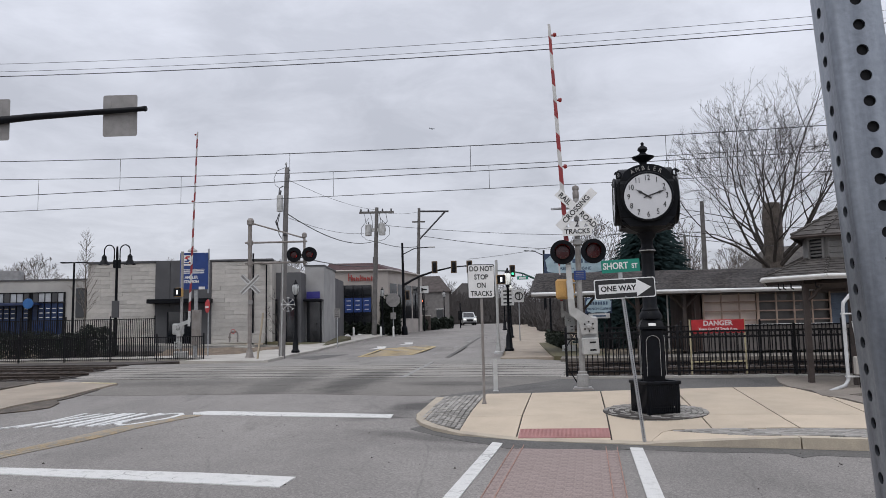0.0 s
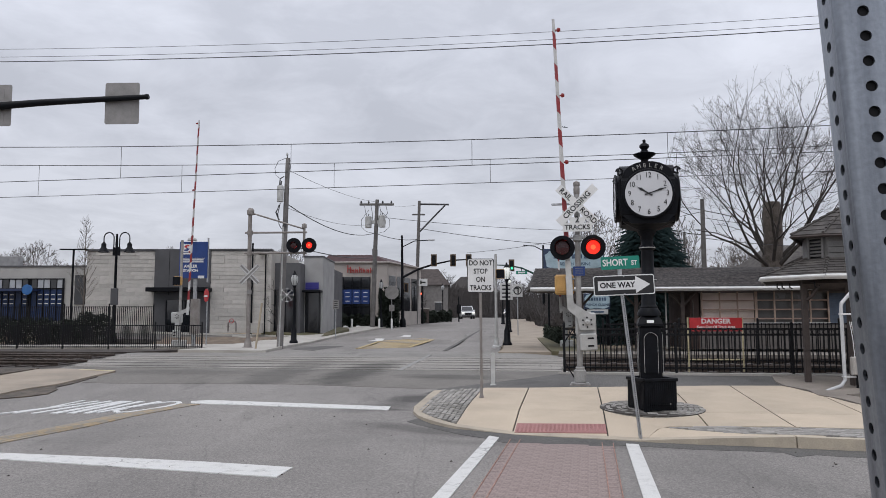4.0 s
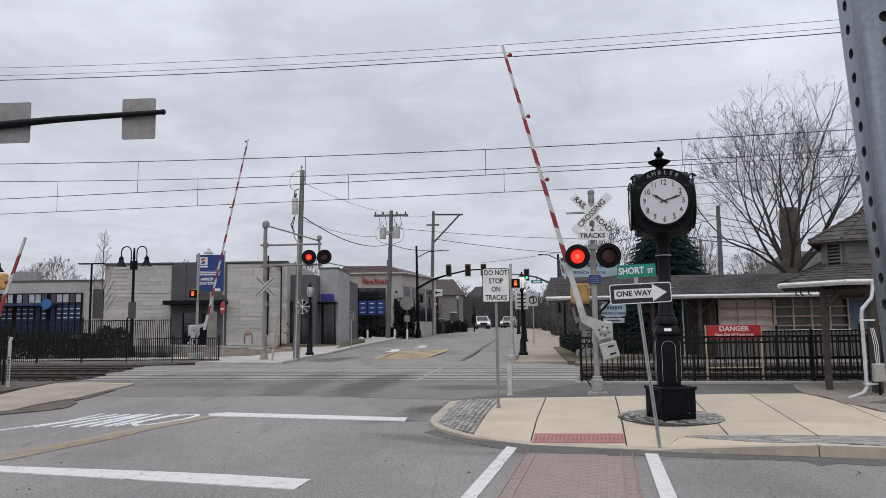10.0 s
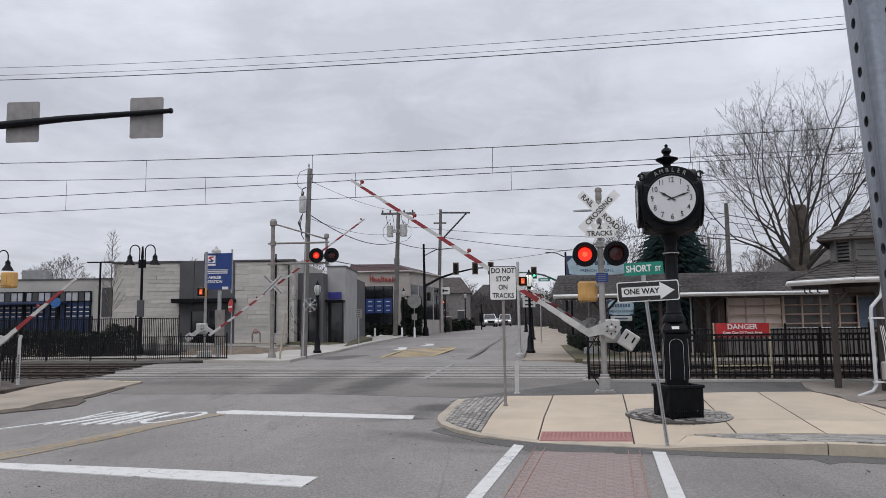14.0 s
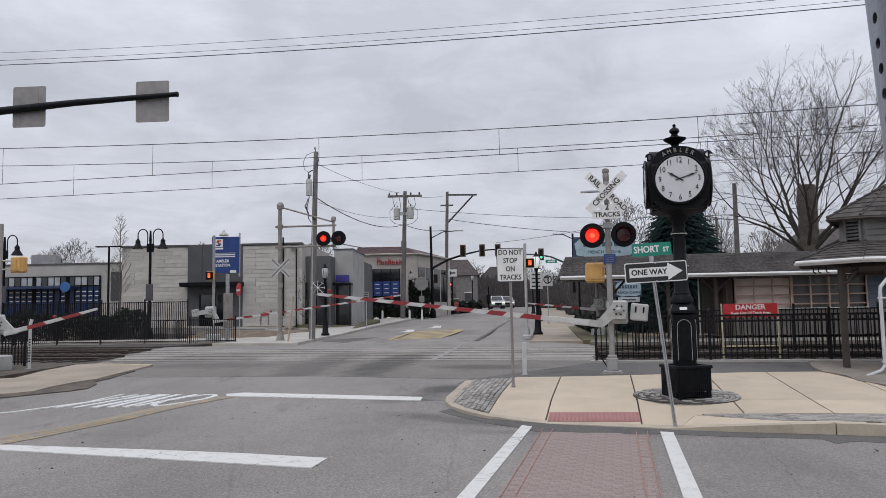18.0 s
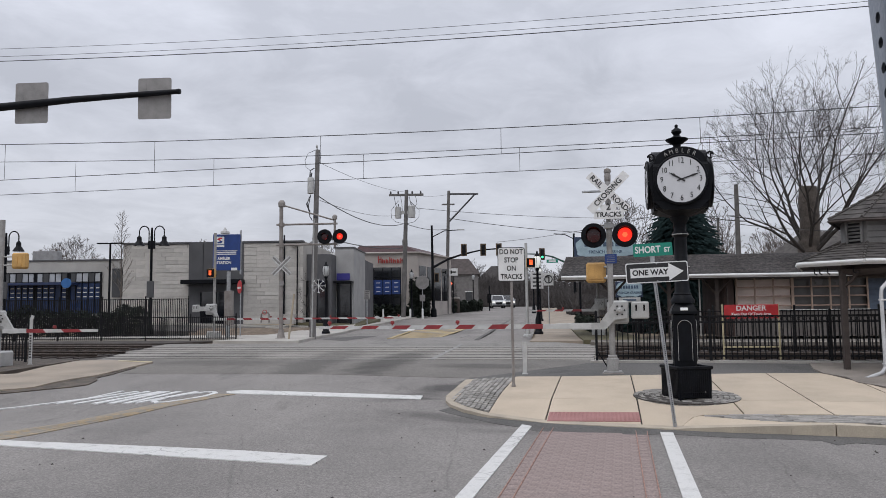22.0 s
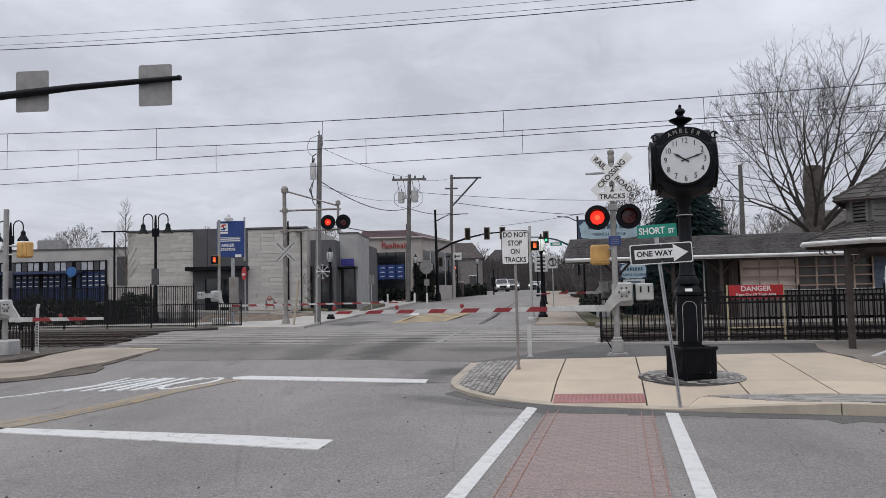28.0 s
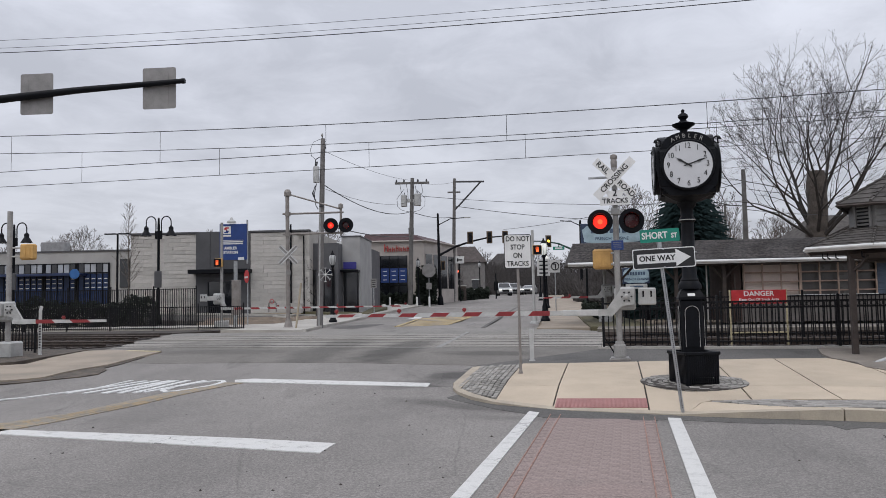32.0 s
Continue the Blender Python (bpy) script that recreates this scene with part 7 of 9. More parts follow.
    part("door_canopy", Mesh().box((-9.35, 52.5, 3.72), (1.5, 1.0, 0.14), b=0.02), BLACK, w)
    for x in (-10.0, -8.7):
        part("canopy_post", Mesh().box((x, 52.2, 2.0), (0.06, 0.06, 3.4)), BLACK, w)
    # low rear wing with window band
    part("rear_wing", Mesh().box((-37, 62, 3.1), (26, 8, 5.7)), mat("grey_stucco_wing", (0.39, 0.382, 0.368), 0.85, scale=0.7, fine=25, var=0.08), s)
    part("rear_parapet", Mesh().box((-37, 58.1, 5.95), (26.1, 0.35, 0.12)), GREYPANEL, s)
    part("roof_plant", Mesh().box((-35.5, 60.2, 6.4), (2.1, 0.8, 1.0), b=0.04), mat("grey_metal_plant", (0.27, 0.27, 0.275), 0.6, 0.3), s)
    for k in range(7):
        x = -30.98 - k * 2.72
        w = part("window", Mesh().box((x, 57.96, 4.56), (2.6, 0.06, 0.8)), WINDOW, s)
        for q in range(5):
            part("pane", Mesh().box((x - 1.02 + 0.51 * q, 57.92, 4.57), (0.44, 0.02, 0.66)), PALEPANE if (k * 3 + q * 2) % 5 > 1 else WINDOW, w)
        for q in range(6):
            part("window_frame", Mesh().box((x - 1.275 + 0.51 * q, 57.905, 4.56), (0.05 if 0 < q < 5 else 0.14, 0.06, 0.84)), BLACK, w)
        for zz in (4.19, 4.95):
            part("window_rail", Mesh().box((x, 57.9, zz), (2.7, 0.09, 0.07)), BLACK, w)
        w2 = part("window", Mesh().box((x, 57.96, 2.9), (2.6, 0.06, 2.45)), BLUEWIN, s)
        for q in range(5):
            if (k * 3 + q) % 6:
                for zz in (3.02, 3.37, 3.72):
                    part("film_bar", Mesh().box((x - 1.02 + 0.51 * q, 57.91, zz), (0.28, 0.02, 0.065)), WHITETRIM, w2)
        for q in range(6):
            part("window_frame", Mesh().box((x - 1.275 + 0.51 * q, 57.9, 2.9), (0.045 if 0 < q < 5 else 0.14, 0.08, 2.45)), BLACK, w2)
    part("entrance_band", Mesh().box((-36.3, 57.4, 4.05), (9.6, 1.1, 0.2), b=0.02), mat("navy_fascia", (0.015, 0.03, 0.09), 0.5), s)
    w = part("window", Mesh().box((-28.4, 57.96, 4.1), (0.85, 0.06, 2.3)), WINDOW, s)
    part("window_frame", Mesh().box((-28.0, 57.9, 4.1), (0.08, 0.08, 2.3)), BLACK, w)
    return s


stone_block_building()


def corner_shop():
    """Beige shop with a maroon mansard roof, red sign and a glazed front with blue film."""
    s = thing("shop_building", pose(0, 0, 0), "beige shop with maroon roof, red sign and blue glass front", "building")
    y = 72.0
    band = mat("beige_band", (0.44, 0.40, 0.37), 0.85, scale=0.8, var=0.07)
    part("wall", Mesh().add([(-11.4, y, 0.9), (-5.4, y, 0.9), (-2.4, y + 9, 0.9), (-11.4, y + 10, 0.9), (-11.4, y, 7.3), (-5.4, y, 7.3), (-2.4, y + 9, 7.3), (-11.4, y + 10, 7.3)], [(0, 1, 5, 4), (1, 2, 6, 5), (2, 3, 7, 6), (3, 0, 4, 7), (4, 5, 6, 7)]), band, s)
    part("roof", Mesh().add([(-11.6, y - 0.2, 7.3), (-5.2, y - 0.2, 7.3), (-2.2, y + 9.2, 7.3), (-11.6, y + 10.2, 7.3), (-11.2, y + 0.4, 8.05), (-6.8, y + 0.6, 8.05), (-5.0, y + 8, 8.05), (-11.2, y + 9, 8.05)], [(0, 1, 5, 4), (1, 2, 6, 5), (2, 3, 7, 6), (3, 0, 4, 7), (4, 5, 6, 7), (3, 2, 1, 0)]), MAROON, s)
    part("gutter_trim", Mesh().tube([(-11.6, y - 0.2, 7.27), (-5.2, y - 0.2, 7.27), (-2.2, y + 9.2, 7.27)], 0.09, 6), band, s)
    part("chimney", Mesh().box((-6.9, y + 3, 8.4), (0.5, 0.5, 0.9), b=0.03), GREYPANEL, s)
    for k in range(4):
        x = -10.12 + k * 0.87
        w = part("window", Mesh().box((x, y - 0.03, 3.9), (0.83, 0.06, 3.9)), WINDOW, s)
        part("window_frame", Mesh().box((x + 0.435, y - 0.08, 3.9), (0.07, 0.08, 3.9)), BLACK, w)
        for zz in (2.95, 4.85):
            part("window_bar", Mesh().box((x, y - 0.08, zz), (0.83, 0.06, 0.07)), BLACK, w)
        b = part("blue_film", Mesh().box((x, y - 0.07, 3.92), (0.79, 0.03, 1.4)), BLUESIGN, w)
        for zz in (3.5, 3.92, 4.34):
            part("film_bar", Mesh().box((x, y - 0.09, zz), (0.40, 0.02, 0.07)), WHITETRIM, b)
    # the return front runs back along the side street
    for k in range(4):
        f = (k + 0.6) / 4.6
        cx, cy = -5.4 + 3.0 * f, y + 9 * f
        part("window", Mesh().box((cx, cy, 4.3), (0.06, 1.7, 3.4), rz=-18.4), WINDOW, s)
    red = mat("red_sign_letters", (0.40, 0.05, 0.045), 0.5)
    for k, (w, h) in enumerate(((0.4, 0.75), (0.3, 0.42), (0.24, 0.42), (0.28, 0.6), (0.26, 0.42), (0.22, 0.42), (0.28, 0.5))):
        x = -9.1 + k * 0.36
        lt = Mesh().box((x - w * 0.35, y - 0.1, 6.25 + h / 2), (0.09, 0.1, h), b=0.02).box((x + w * 0.3, y - 0.1, 6.25 + h * 0.4), (0.09, 0.1, h * 0.8), b=0.02).box((x, y - 0.1, 6.3 + h * 0.45), (w * 0.7, 0.1, 0.09), b=0.02)
        part("sign_letter", lt, red, s, "red sign stroke")
    part("link_block", Mesh().box((-9.7, y - 9, 3.4), (1.5, 6, 4.9)), mat("dark_wing_panel", (0.10, 0.10, 0.107)), s)
    part("link_block", Mesh().box((-12.3, y - 3, 3.6), (2.0, 6, 6.2)), STUCCO, s)
    part("cornice", Mesh().box((-12.3, y - 3, 6.75), (2.3, 6.3, 0.2)), WHITETRIM, s)
    for k in range(2):
        part("sign_letter", Mesh().box((-9.95 + 0.36 * k, y - 12.05, 5.0), (0.24, 0.06, 0.4), b=0.02), WHITETRIM, s)
    return s


corner_shop()

for bx in (-9.99, -8.15, -5.70, -4.58):
    bo = thing("bollard", pose(bx, 66.6, gxy(bx, 66.6)), "short white bollard before the shop", "bollard", "bollards")
    part("post", Mesh().lathe([(0.09, 0), (0.09, 0.85), (0.06, 0.92), (0.0, 0.95)], 10), WHITETRIM, bo)

# blue station sign on posts
def station_sign():
    s = thing("station_sign", pose(-12.84, 38.0, gxy(-12.84, 38)), "blue station name sign with white letters on grey posts", "sign")
    pl = part("panel", Mesh().box((0, 0, 4.50), (1.44, 0.12, 1.88), b=0.01), BLUESIGN, s)
    part("side_post", Mesh().box((0.72, 0.05, 4.5), (0.07, 0.1, 2.3), b=0.01), GALV, s)
    part("support", Mesh().box((0.1, 0.05, 1.75), (0.16, 0.16, 3.5), b=0.01), GALV, s)
    part("cabinet", Mesh().box((0.12, 0.1, 1.6), (0.42, 0.3, 1.8), b=0.02), RUSTALU, s)
    lettering("AMBLER", 0.20, pl, pose(-0.13, -0.066, 4.17) @ FACE, WHITE, "lettering", 0.92, bold=0.007)
    lettering("STATION", 0.20, pl, pose(-0.12, -0.066, 3.95) @ FACE, WHITE, "lettering", 0.92, bold=0.007)
    part("emblem_field", Mesh().box((-0.34, -0.066, 5.12), (0.44, 0.012, 0.40), b=0.005), WHITE, pl)
    part("emblem_stroke", Mesh().prism([(-0.50, 5.16), (-0.40, 5.27), (-0.22, 5.27), (-0.22, 5.20), (-0.34, 5.20), (-0.30, 5.10)], 0.0, 0.006, pose(0, -0.073, 0) @ FACE), REDSIGN, pl, "red emblem stroke")
    part("emblem_stroke", Mesh().prism([(-0.20, 5.08), (-0.28, 4.97), (-0.48, 4.97), (-0.48, 5.04), (-0.36, 5.04), (-0.38, 5.12)], 0.0, 0.006, pose(0, -0.073, 0) @ FACE), BLUESIGN, pl, "blue emblem stroke")
    part("text_bar", Mesh().box((-0.34, -0.066, 4.83), (0.46, 0.01, 0.09)), WHITE, pl)
    part("text_bar", Mesh().box((0.0, -0.066, 4.585), (1.15, 0.01, 0.02)), WHITE, pl)
    part("text_bar", Mesh().box((0.0, -0.066, 4.50), (1.05, 0.01, 0.055)), WHITE, pl)
    part("text_bar", Mesh().box((0.0, -0.066, 4.40), (1.05, 0.01, 0.05)), WHITE, pl)
    part("small_plate", Mesh().box((0.42, -0.066, 3.62), (0.32, 0.01, 0.14)), WHITE, pl)
    part("loudspeaker", Mesh().lathe([(0.25, 0), (0.22, 0.1), (0.1, 0.16), (0.04, 0.3)], 12, c=(-0.1, 0, 5.5)), ALU, s)


station_sign()


def ped_signal(x, y, zs, h, label, base_r=0.07, hand=True, side=-1, up=0.0):
    s = thing("pedestrian_signal", pose(x, y, gxy(x, y) + up), label, "pedestrian signal", "pedestrian signals")
    part("pole", Mesh().tube([(0, 0, 0), (0, 0, h)], base_r, 12), ALU, s, smooth=True)
    part("base", Mesh().lathe([(0.22, 0), (0.22, 0.06), (0.13, 0.12), (0.11, 0.4)], 12), ALU, s)
    hd = part("signal_head", Mesh().box((side * 0.20, -0.1, zs), (0.42, 0.22, 0.44), b=0.04), YELLOW, s, "amber yellow pedestrian signal housing")
    if hand:
        part("visor", Mesh().box((side * 0.20, -0.23, zs), (0.38, 0.06, 0.40)), BLACK, hd)
        g = Mesh().box((side * 0.20, -0.268, zs - 0.05), (0.14, 0.01, 0.11), b=0.003)
        for k in range(4):
            g.box((side * 0.20 - 0.06 + k * 0.04, -0.268, zs + 0.07), (0.02, 0.01, 0.13), b=0.003)
        SYMBOLS.append((part("hand_symbol", g, ORANGEGLOW, hd, "glowing orange hand"), 1))
        SYMBOLS.append((part("walk_symbol", Mesh().box((side * 0.20, -0.266, zs), (0.09, 0.01, 0.22), b=0.003), WALKWHITE, hd, "white lit walk symbol"), 0))
    else:
        part("back_rib", Mesh().box((side * 0.20, -0.215, zs), (0.3, 0.02, 0.3), b=0.01), YELLOW, hd)
    return s


ped_signal(2.48, 34.6, 3.42, 4.35, "pedestrian signal showing an orange hand at the far kerb", 0.065, True, 1, 0.11)


def round_sign(x, y, z, r, face, n, label, up=0.1):
    s = thing("traffic_sign", pose(x, y, gxy(x, y) + up), label, "traffic sign", "street signs")
    part("post", Mesh().tube([(0, 0, 0), (0, 0, z + r)], 0.035, 8), GALV, s)
    p = part("plate", Mesh().lathe([(r, 0), (r, 0.02)], n, c=(0, -0.05, z), m=pose(0, 0, 0, 90) @ Matrix.Rotation(math.pi / n, 4, "Z")), face, s)
    return s, p


sg, p = round_sign(-12.72, 40.0, 2.65, 0.36, REDSIGN, 24, "red and white no entry sign on a steel post")
sg.matrix_basis = sg.matrix_basis @ pose(0, 0, 0, 0, 0, -52)
part("bar", Mesh().box((0, -0.085, 2.6), (0.5, 0.01, 0.1)), WHITE, p)
sg, p = round_sign(-4.75, 69.0, 3.2, 0.68, SIGNBACK, 8, "grey back of an octagonal stop sign")
part("lower_plate", Mesh().box((0, -0.05, 1.75), (0.5, 0.02, 0.6), b=0.01), SIGNBACK, sg)


def board_sign(x, y, z, w, h, face, bars, label, group="street signs", bar_mat=None):
    s = thing("traffic_sign", pose(x, y, gxy(x, y) + 0.1), label, "traffic sign", group)
    part("post", Mesh().tube([(0, 0, 0), (0, 0, z + h / 2)], 0.035, 8), GALV, s)
    p = part("plate", Mesh().box((0, -0.05, z), (w, 0.02, h), b=0.006), face, s)
    for k in range(bars):
        zz = z + h * 0.34 - k * h * 0.68 / max(1, bars - 1)
        part("text_bar", Mesh().box((0, -0.064, zz), (w * 0.66, 0.008, h * 0.085)), bar_mat or INK, p)
    return s


board_sign(-6.85, 47.5, 2.2, 0.38, 0.58, SIGNBACK, 4, "small white notice sign on a post by the shops")
board_sign(4.28, 50.0, 3.0, 0.85, 1.15, WHITEARM, 4, "white rectangular sign with black bars of text")
sg = board_sign(5.05, 50.0, 3.05, 0.66, 0.85, WHITEARM, 0, "white no-turn sign with black arrow and ring")
part("ring", Mesh().tube([(0.25 * math.cos(t), -0.07, 3.05 + 0.25 * math.sin(t)) for t in [2 * math.pi * i / 20 for i in range(21)]], 0.035, 6, caps=False), INK, sg)
part("arrow", Mesh().box((0.03, -0.07, 3.02), (0.08, 0.02, 0.4)).box((-0.07, -0.07, 3.2), (0.2, 0.02, 0.08)), INK, sg)


def bistro_sign(x, y, z, w, h, label):
    s = thing("shop_sign", pose(x, y, gxy(x, y)), label, "shop sign", "bistro signs")
    for sx in (-0.42, 0.42):
        part("post", Mesh().box((sx * w, 0.05, z / 2), (0.12, 0.12, z), b=0.01), BLACK, s)
    part("board", Mesh().box((0, 0, z), (w, 0.1, h), b=0.04), mat("navy_sign_board", (0.03, 0.05, 0.10), 0.5), s)
    f = Mesh()
    pts = [(w * 0.47 * math.copysign(abs(math.cos(t)) ** 0.5, math.cos(t)) * (1 + 0.03 * math.sin(9 * t)), h * 0.46 * math.copysign(abs(math.sin(t)) ** 0.5, math.sin(t)) * (1 + 0.04 * math.cos(10 * t))) for t in [2 * math.pi * (i + 0.5) / 60 for i in range(60)]]
    f.prism(pts, 0, 0.02, pose(0, -0.055, z) @ FACE)
    fc = part("scalloped_panel", f, mat("pale_blue_panel", (0.38, 0.50, 0.56), 0.6, scale=2), s)
    for k in range(7):
        part("text_bar", Mesh().box(((k - 3) * w * 0.1, -0.085, z + h * 0.14), (w * 0.07, 0.01, h * 0.2)), mat("slate_text", (0.06, 0.10, 0.16), 0.6), fc)
    lettering("FRENCH CUISINE", h * 0.2, fc, pose(0, -0.085, z - h * 0.22) @ FACE, mat("slate_text", (0.06, 0.10, 0.16)), "lettering", 1.0, bold=0.004)


bistro_sign(8.0, 45.0, 4.95, 3.7, 1.3, "pale blue scalloped shop sign on a dark board")
bistro_sign(8.32, 40.0, 2.37, 1.42, 0.85, "smaller pale blue shop sign under the canopy")
hp = thing("notice_board", pose(8.32, 39.9, gxy(8.32, 39.9)), "narrow white notice board hung under the shop sign", "sign")
part("board", Mesh().box((0, 0.02, 1.80), (1.14, 0.05, 0.26), b=0.01), WHITEARM, hp)
part("text_bar", Mesh().box((0, -0.012, 1.80), (0.7, 0.01, 0.08)), mat("slate_text", (0.06, 0.10, 0.16)), hp)
for sx in (-0.5, 0.5):
    part("post", Mesh().box((sx, 0.07, 0.95), (0.06, 0.06, 1.9)), BLACK, hp)


# ---------------------------------------------------------------- cantilever flasher
def cantilever():
    x, y = -9.33, 35.6
    s = thing("cantilever_signal", pose(x, y, gxy(x, y)), "grey tubular cantilever with paired red flashers over the lanes", "flashing signal")
    part("mast", Mesh().tube([(0, 0, 0), (-0.02, 0, 6.6)], 0.095, 14), RUSTALU, s, smooth=True)
    part("base", Mesh().lathe([(0.40, 0), (0.36, 0.06), (0.2, 0.14), (0.13, 0.5)], 14), RUSTALU, s)
    part("cap", Mesh().lathe([(0.17, 6.5), (0.18, 6.7), (0.10, 6.82)], 12), RUSTALU, s)
    part("top_brace", Mesh().tube([(0, 0, 6.6), (2.62, 0, 5.8)], 0.038, 8), RUSTALU, s)
    for z in (5.62, 4.62):
        part("boom", Mesh().tube([(-0.25, 0, z), (2.75, 0, z + 0.02)], 0.048, 10), RUSTALU, s)
        part("collar", Mesh().lathe([(0.14, z - 0.10), (0.14, z + 0.10)], 12), RUSTALU, s)
    part("hanger", Mesh().tube([(2.62, 0, 4.5), (2.62, 0, 5.95)], 0.06, 10), RUSTALU, s)
    part("hanger_cap", Mesh().lathe([(0.12, 5.85), (0.12, 6.02), (0.04, 6.08)], 10, c=(2.62, 0, 0)), RUSTALU, s)
    flasher_head(s, 2.17, -0.25, 4.98, 0, 0.36)
    flasher_head(s, 2.91, -0.25, 4.98, 1, 0.36)
    part("light_arm", Mesh().tube([(2.1, -0.1, 4.98), (3.0, -0.1, 4.98)], 0.05, 8), RUSTALU, s)
    for a in (45, -45):
        part("crossbuck_back", Mesh().prism([(-0.60, -0.11), (0.60, -0.11), (0.60, 0.11), (-0.60, 0.11)], 0, 0.01), SIGNBACK, s, "plain grey back of a crossbuck blade", m=pose(0.05, -0.14 - (0.02 if a > 0 else 0), 3.6) @ FACE @ Matrix.Rotation(radians(a), 4, "Z"))
        for dy in (-0.075, 0.075):
            part("edge_strip", Mesh().box((0, dy, 0.012), (1.20, 0.06, 0.006)), WHITEARM, s, "pale strip along the blade", m=pose(0.05, -0.14 - (0.02 if a > 0 else 0), 3.6) @ FACE @ Matrix.Rotation(radians(a), 4, "Z"))
    part("plate_back", Mesh().box((0.05, -0.14, 2.75), (0.22, 0.02, 0.2)), SIGNBACK, s)


cantilever()
st = thing("leaning_stake", pose(-8.65, 34.4, gxy(-8.65, 34.4) + 0.1), "pale timber stake leaning by the kerb", "stake")
part("stake", Mesh().tube([(0, 0, 0), (0.25, 0, 2.1)], 0.05, 5), mat("pale_stake_wood", (0.42, 0.36, 0.27), 0.8), st)


# ---------------------------------------------------------------- utility poles and wires
def utility_pole(x, y, h, dx, label, r=0.16, skin=None):
    z = gxy(x, y)
    s = thing("utility_pole", pose(x, y, z), label, "utility pole", "utility poles")
    part("pole", Mesh().tube([(0, 0, -0.1), (dx * 0.5, 0, h * 0.5), (dx, 0, h)], [r, r * 0.85, r * 0.68], 12), skin or WOODPOLE, s, smooth=True)
    return s


def transformer(parent, x, y, z, r=0.28, h=0.95):
    t = part("transformer", Mesh().lathe([(r, 0), (r, h), (r * 0.8, h + 0.06)], 14, c=(x, y, z)), ALU, parent, "grey drum transformer", smooth=True)
    part("bushing", Mesh().tube([(x, y, z + h), (x + 0.05, y, z + h + 0.3)], 0.04, 6), WIRE, t)


s = utility_pole(-7.99, 36.5, 9.5, 0.24, "weathered grey-brown utility pole with a single transformer", 0.165, GREYPOLE)
transformer(s, -0.07, -0.2, 7.25, 0.16, 0.75)
part("pole_pin", Mesh().tube([(0.22, 0, 9.4), (0.20, -0.02, 9.72)], 0.022, 6), WIRE, s)
part("insulator", Mesh().lathe([(0.03, 0), (0.055, 0.05), (0.055, 0.1), (0.03, 0.16)], 8, c=(0.20, -0.02, 9.6)), ALU, s)
part("cutout_fuse", Mesh().tube([(0.08, -0.08, 8.55), (-0.10, -0.16, 8.42), (-0.13, -0.16, 8.05)], 0.03, 6), WIRE, s)
part("jumper", Mesh().tube([(0.18, -0.05, 9.5), (-0.22, -0.1, 9.32), (-0.38, -0.12, 8.95), (-0.32, -0.14, 8.6), (-0.10, -0.16, 8.42)], 0.012, 5), WIRE, s)
part("jumper", Mesh().tube([(0.21, -0.05, 9.55), (0.40, -0.05, 9.3), (0.36, -0.05, 8.95), (0.2, -0.08, 8.8)], 0.012, 5), WIRE, s)
for dx, za, zb in ((-0.13, 7.2, 5.9), (-0.19, 7.1, 6.2), (-0.24, 6.9, 6.35)):
    part("service_cable", Mesh().tube([(dx + 0.06, -0.17, za), (dx - 0.05, -0.19, (za + zb) / 2 + 0.1), (dx + 0.02, -0.17, zb + 0.2), (dx + 0.14, -0.15, zb)], 0.022, 5), WIRE, s)
part("conduit", Mesh().tube([(0.0, -0.17, 0.1), (0.06, -0.155, 3.0), (0.10, -0.15, 6.0)], 0.035, 6), ALU, s)
part("cable_clamp", Mesh().box((0.17, -0.12, 6.1), (0.16, 0.1, 0.12), b=0.01), WIRE, s)
s = utility_pole(-6.45, 67.9, 11.9, 0.38, "tall utility pole with crossarm and two transformers", 0.24)
part("crossarm", Mesh().box((0.35, 0, 11.45), (3.2, 0.14, 0.2), b=0.01), WOODPOLE, s)
for x in (-1.1, -0.4, 0.9, 1.7):
    part("insulator", Mesh().lathe([(0.06, 0), (0.09, 0.1), (0.05, 0.25)], 8, c=(x, 0, 11.55)), WIRE, s)
transformer(s, -0.40, -0.2, 9.25, 0.30, 1.0)
transformer(s, 0.85, -0.2, 9.3, 0.32, 1.05)
for x in (-0.8, -0.2, 0.6, 1.2):
    part("hardware", Mesh().tube([(x, 0, 11.4), (x + 0.15, -0.1, 10.6), (x * 0.6 + 0.1, -0.1, 9.9)], 0.025, 5), WIRE, s)
for x0, x1 in ((-0.62, -1.05), (1.1, 1.55)):
    part("lead", Mesh().tube([(x0 * 0.6, -0.1, 10.9), (x1, -0.15, 10.0), (x1 * 0.98, -0.15, 9.3), (x0, -0.2, 8.9), (0.3, -0.1, 8.7)], 0.02, 5), WIRE, s)
part("transformer_bracket", Mesh().box((0.25, -0.1, 9.8), (1.9, 0.1, 0.3)), ALU, s)
s = utility_pole(-2.91, 80.0, 13.4, 0.38, "utility pole with a braced steel bracket arm", 0.22)
part("bracket_arm", Mesh().tube([(0.35, 0, 13.05), (3.6, 0, 13.0)], 0.10, 8), WIRE, s)
part("brace", Mesh().tube([(0.3, 0, 9.9), (3.2, 0, 12.95)], 0.09, 8), WIRE, s)
part("crossarm", Mesh().box((0.3, 0, 11.9), (1.4, 0.12, 0.16)), WOODPOLE, s)
s = utility_pole(17.7, 50.0, 9.3, 0.05, "plain utility pole behind the station", 0.2)
s = utility_pole(17.1, 52.0, 7.2, 0.0, "shorter pole behind the station", 0.12)


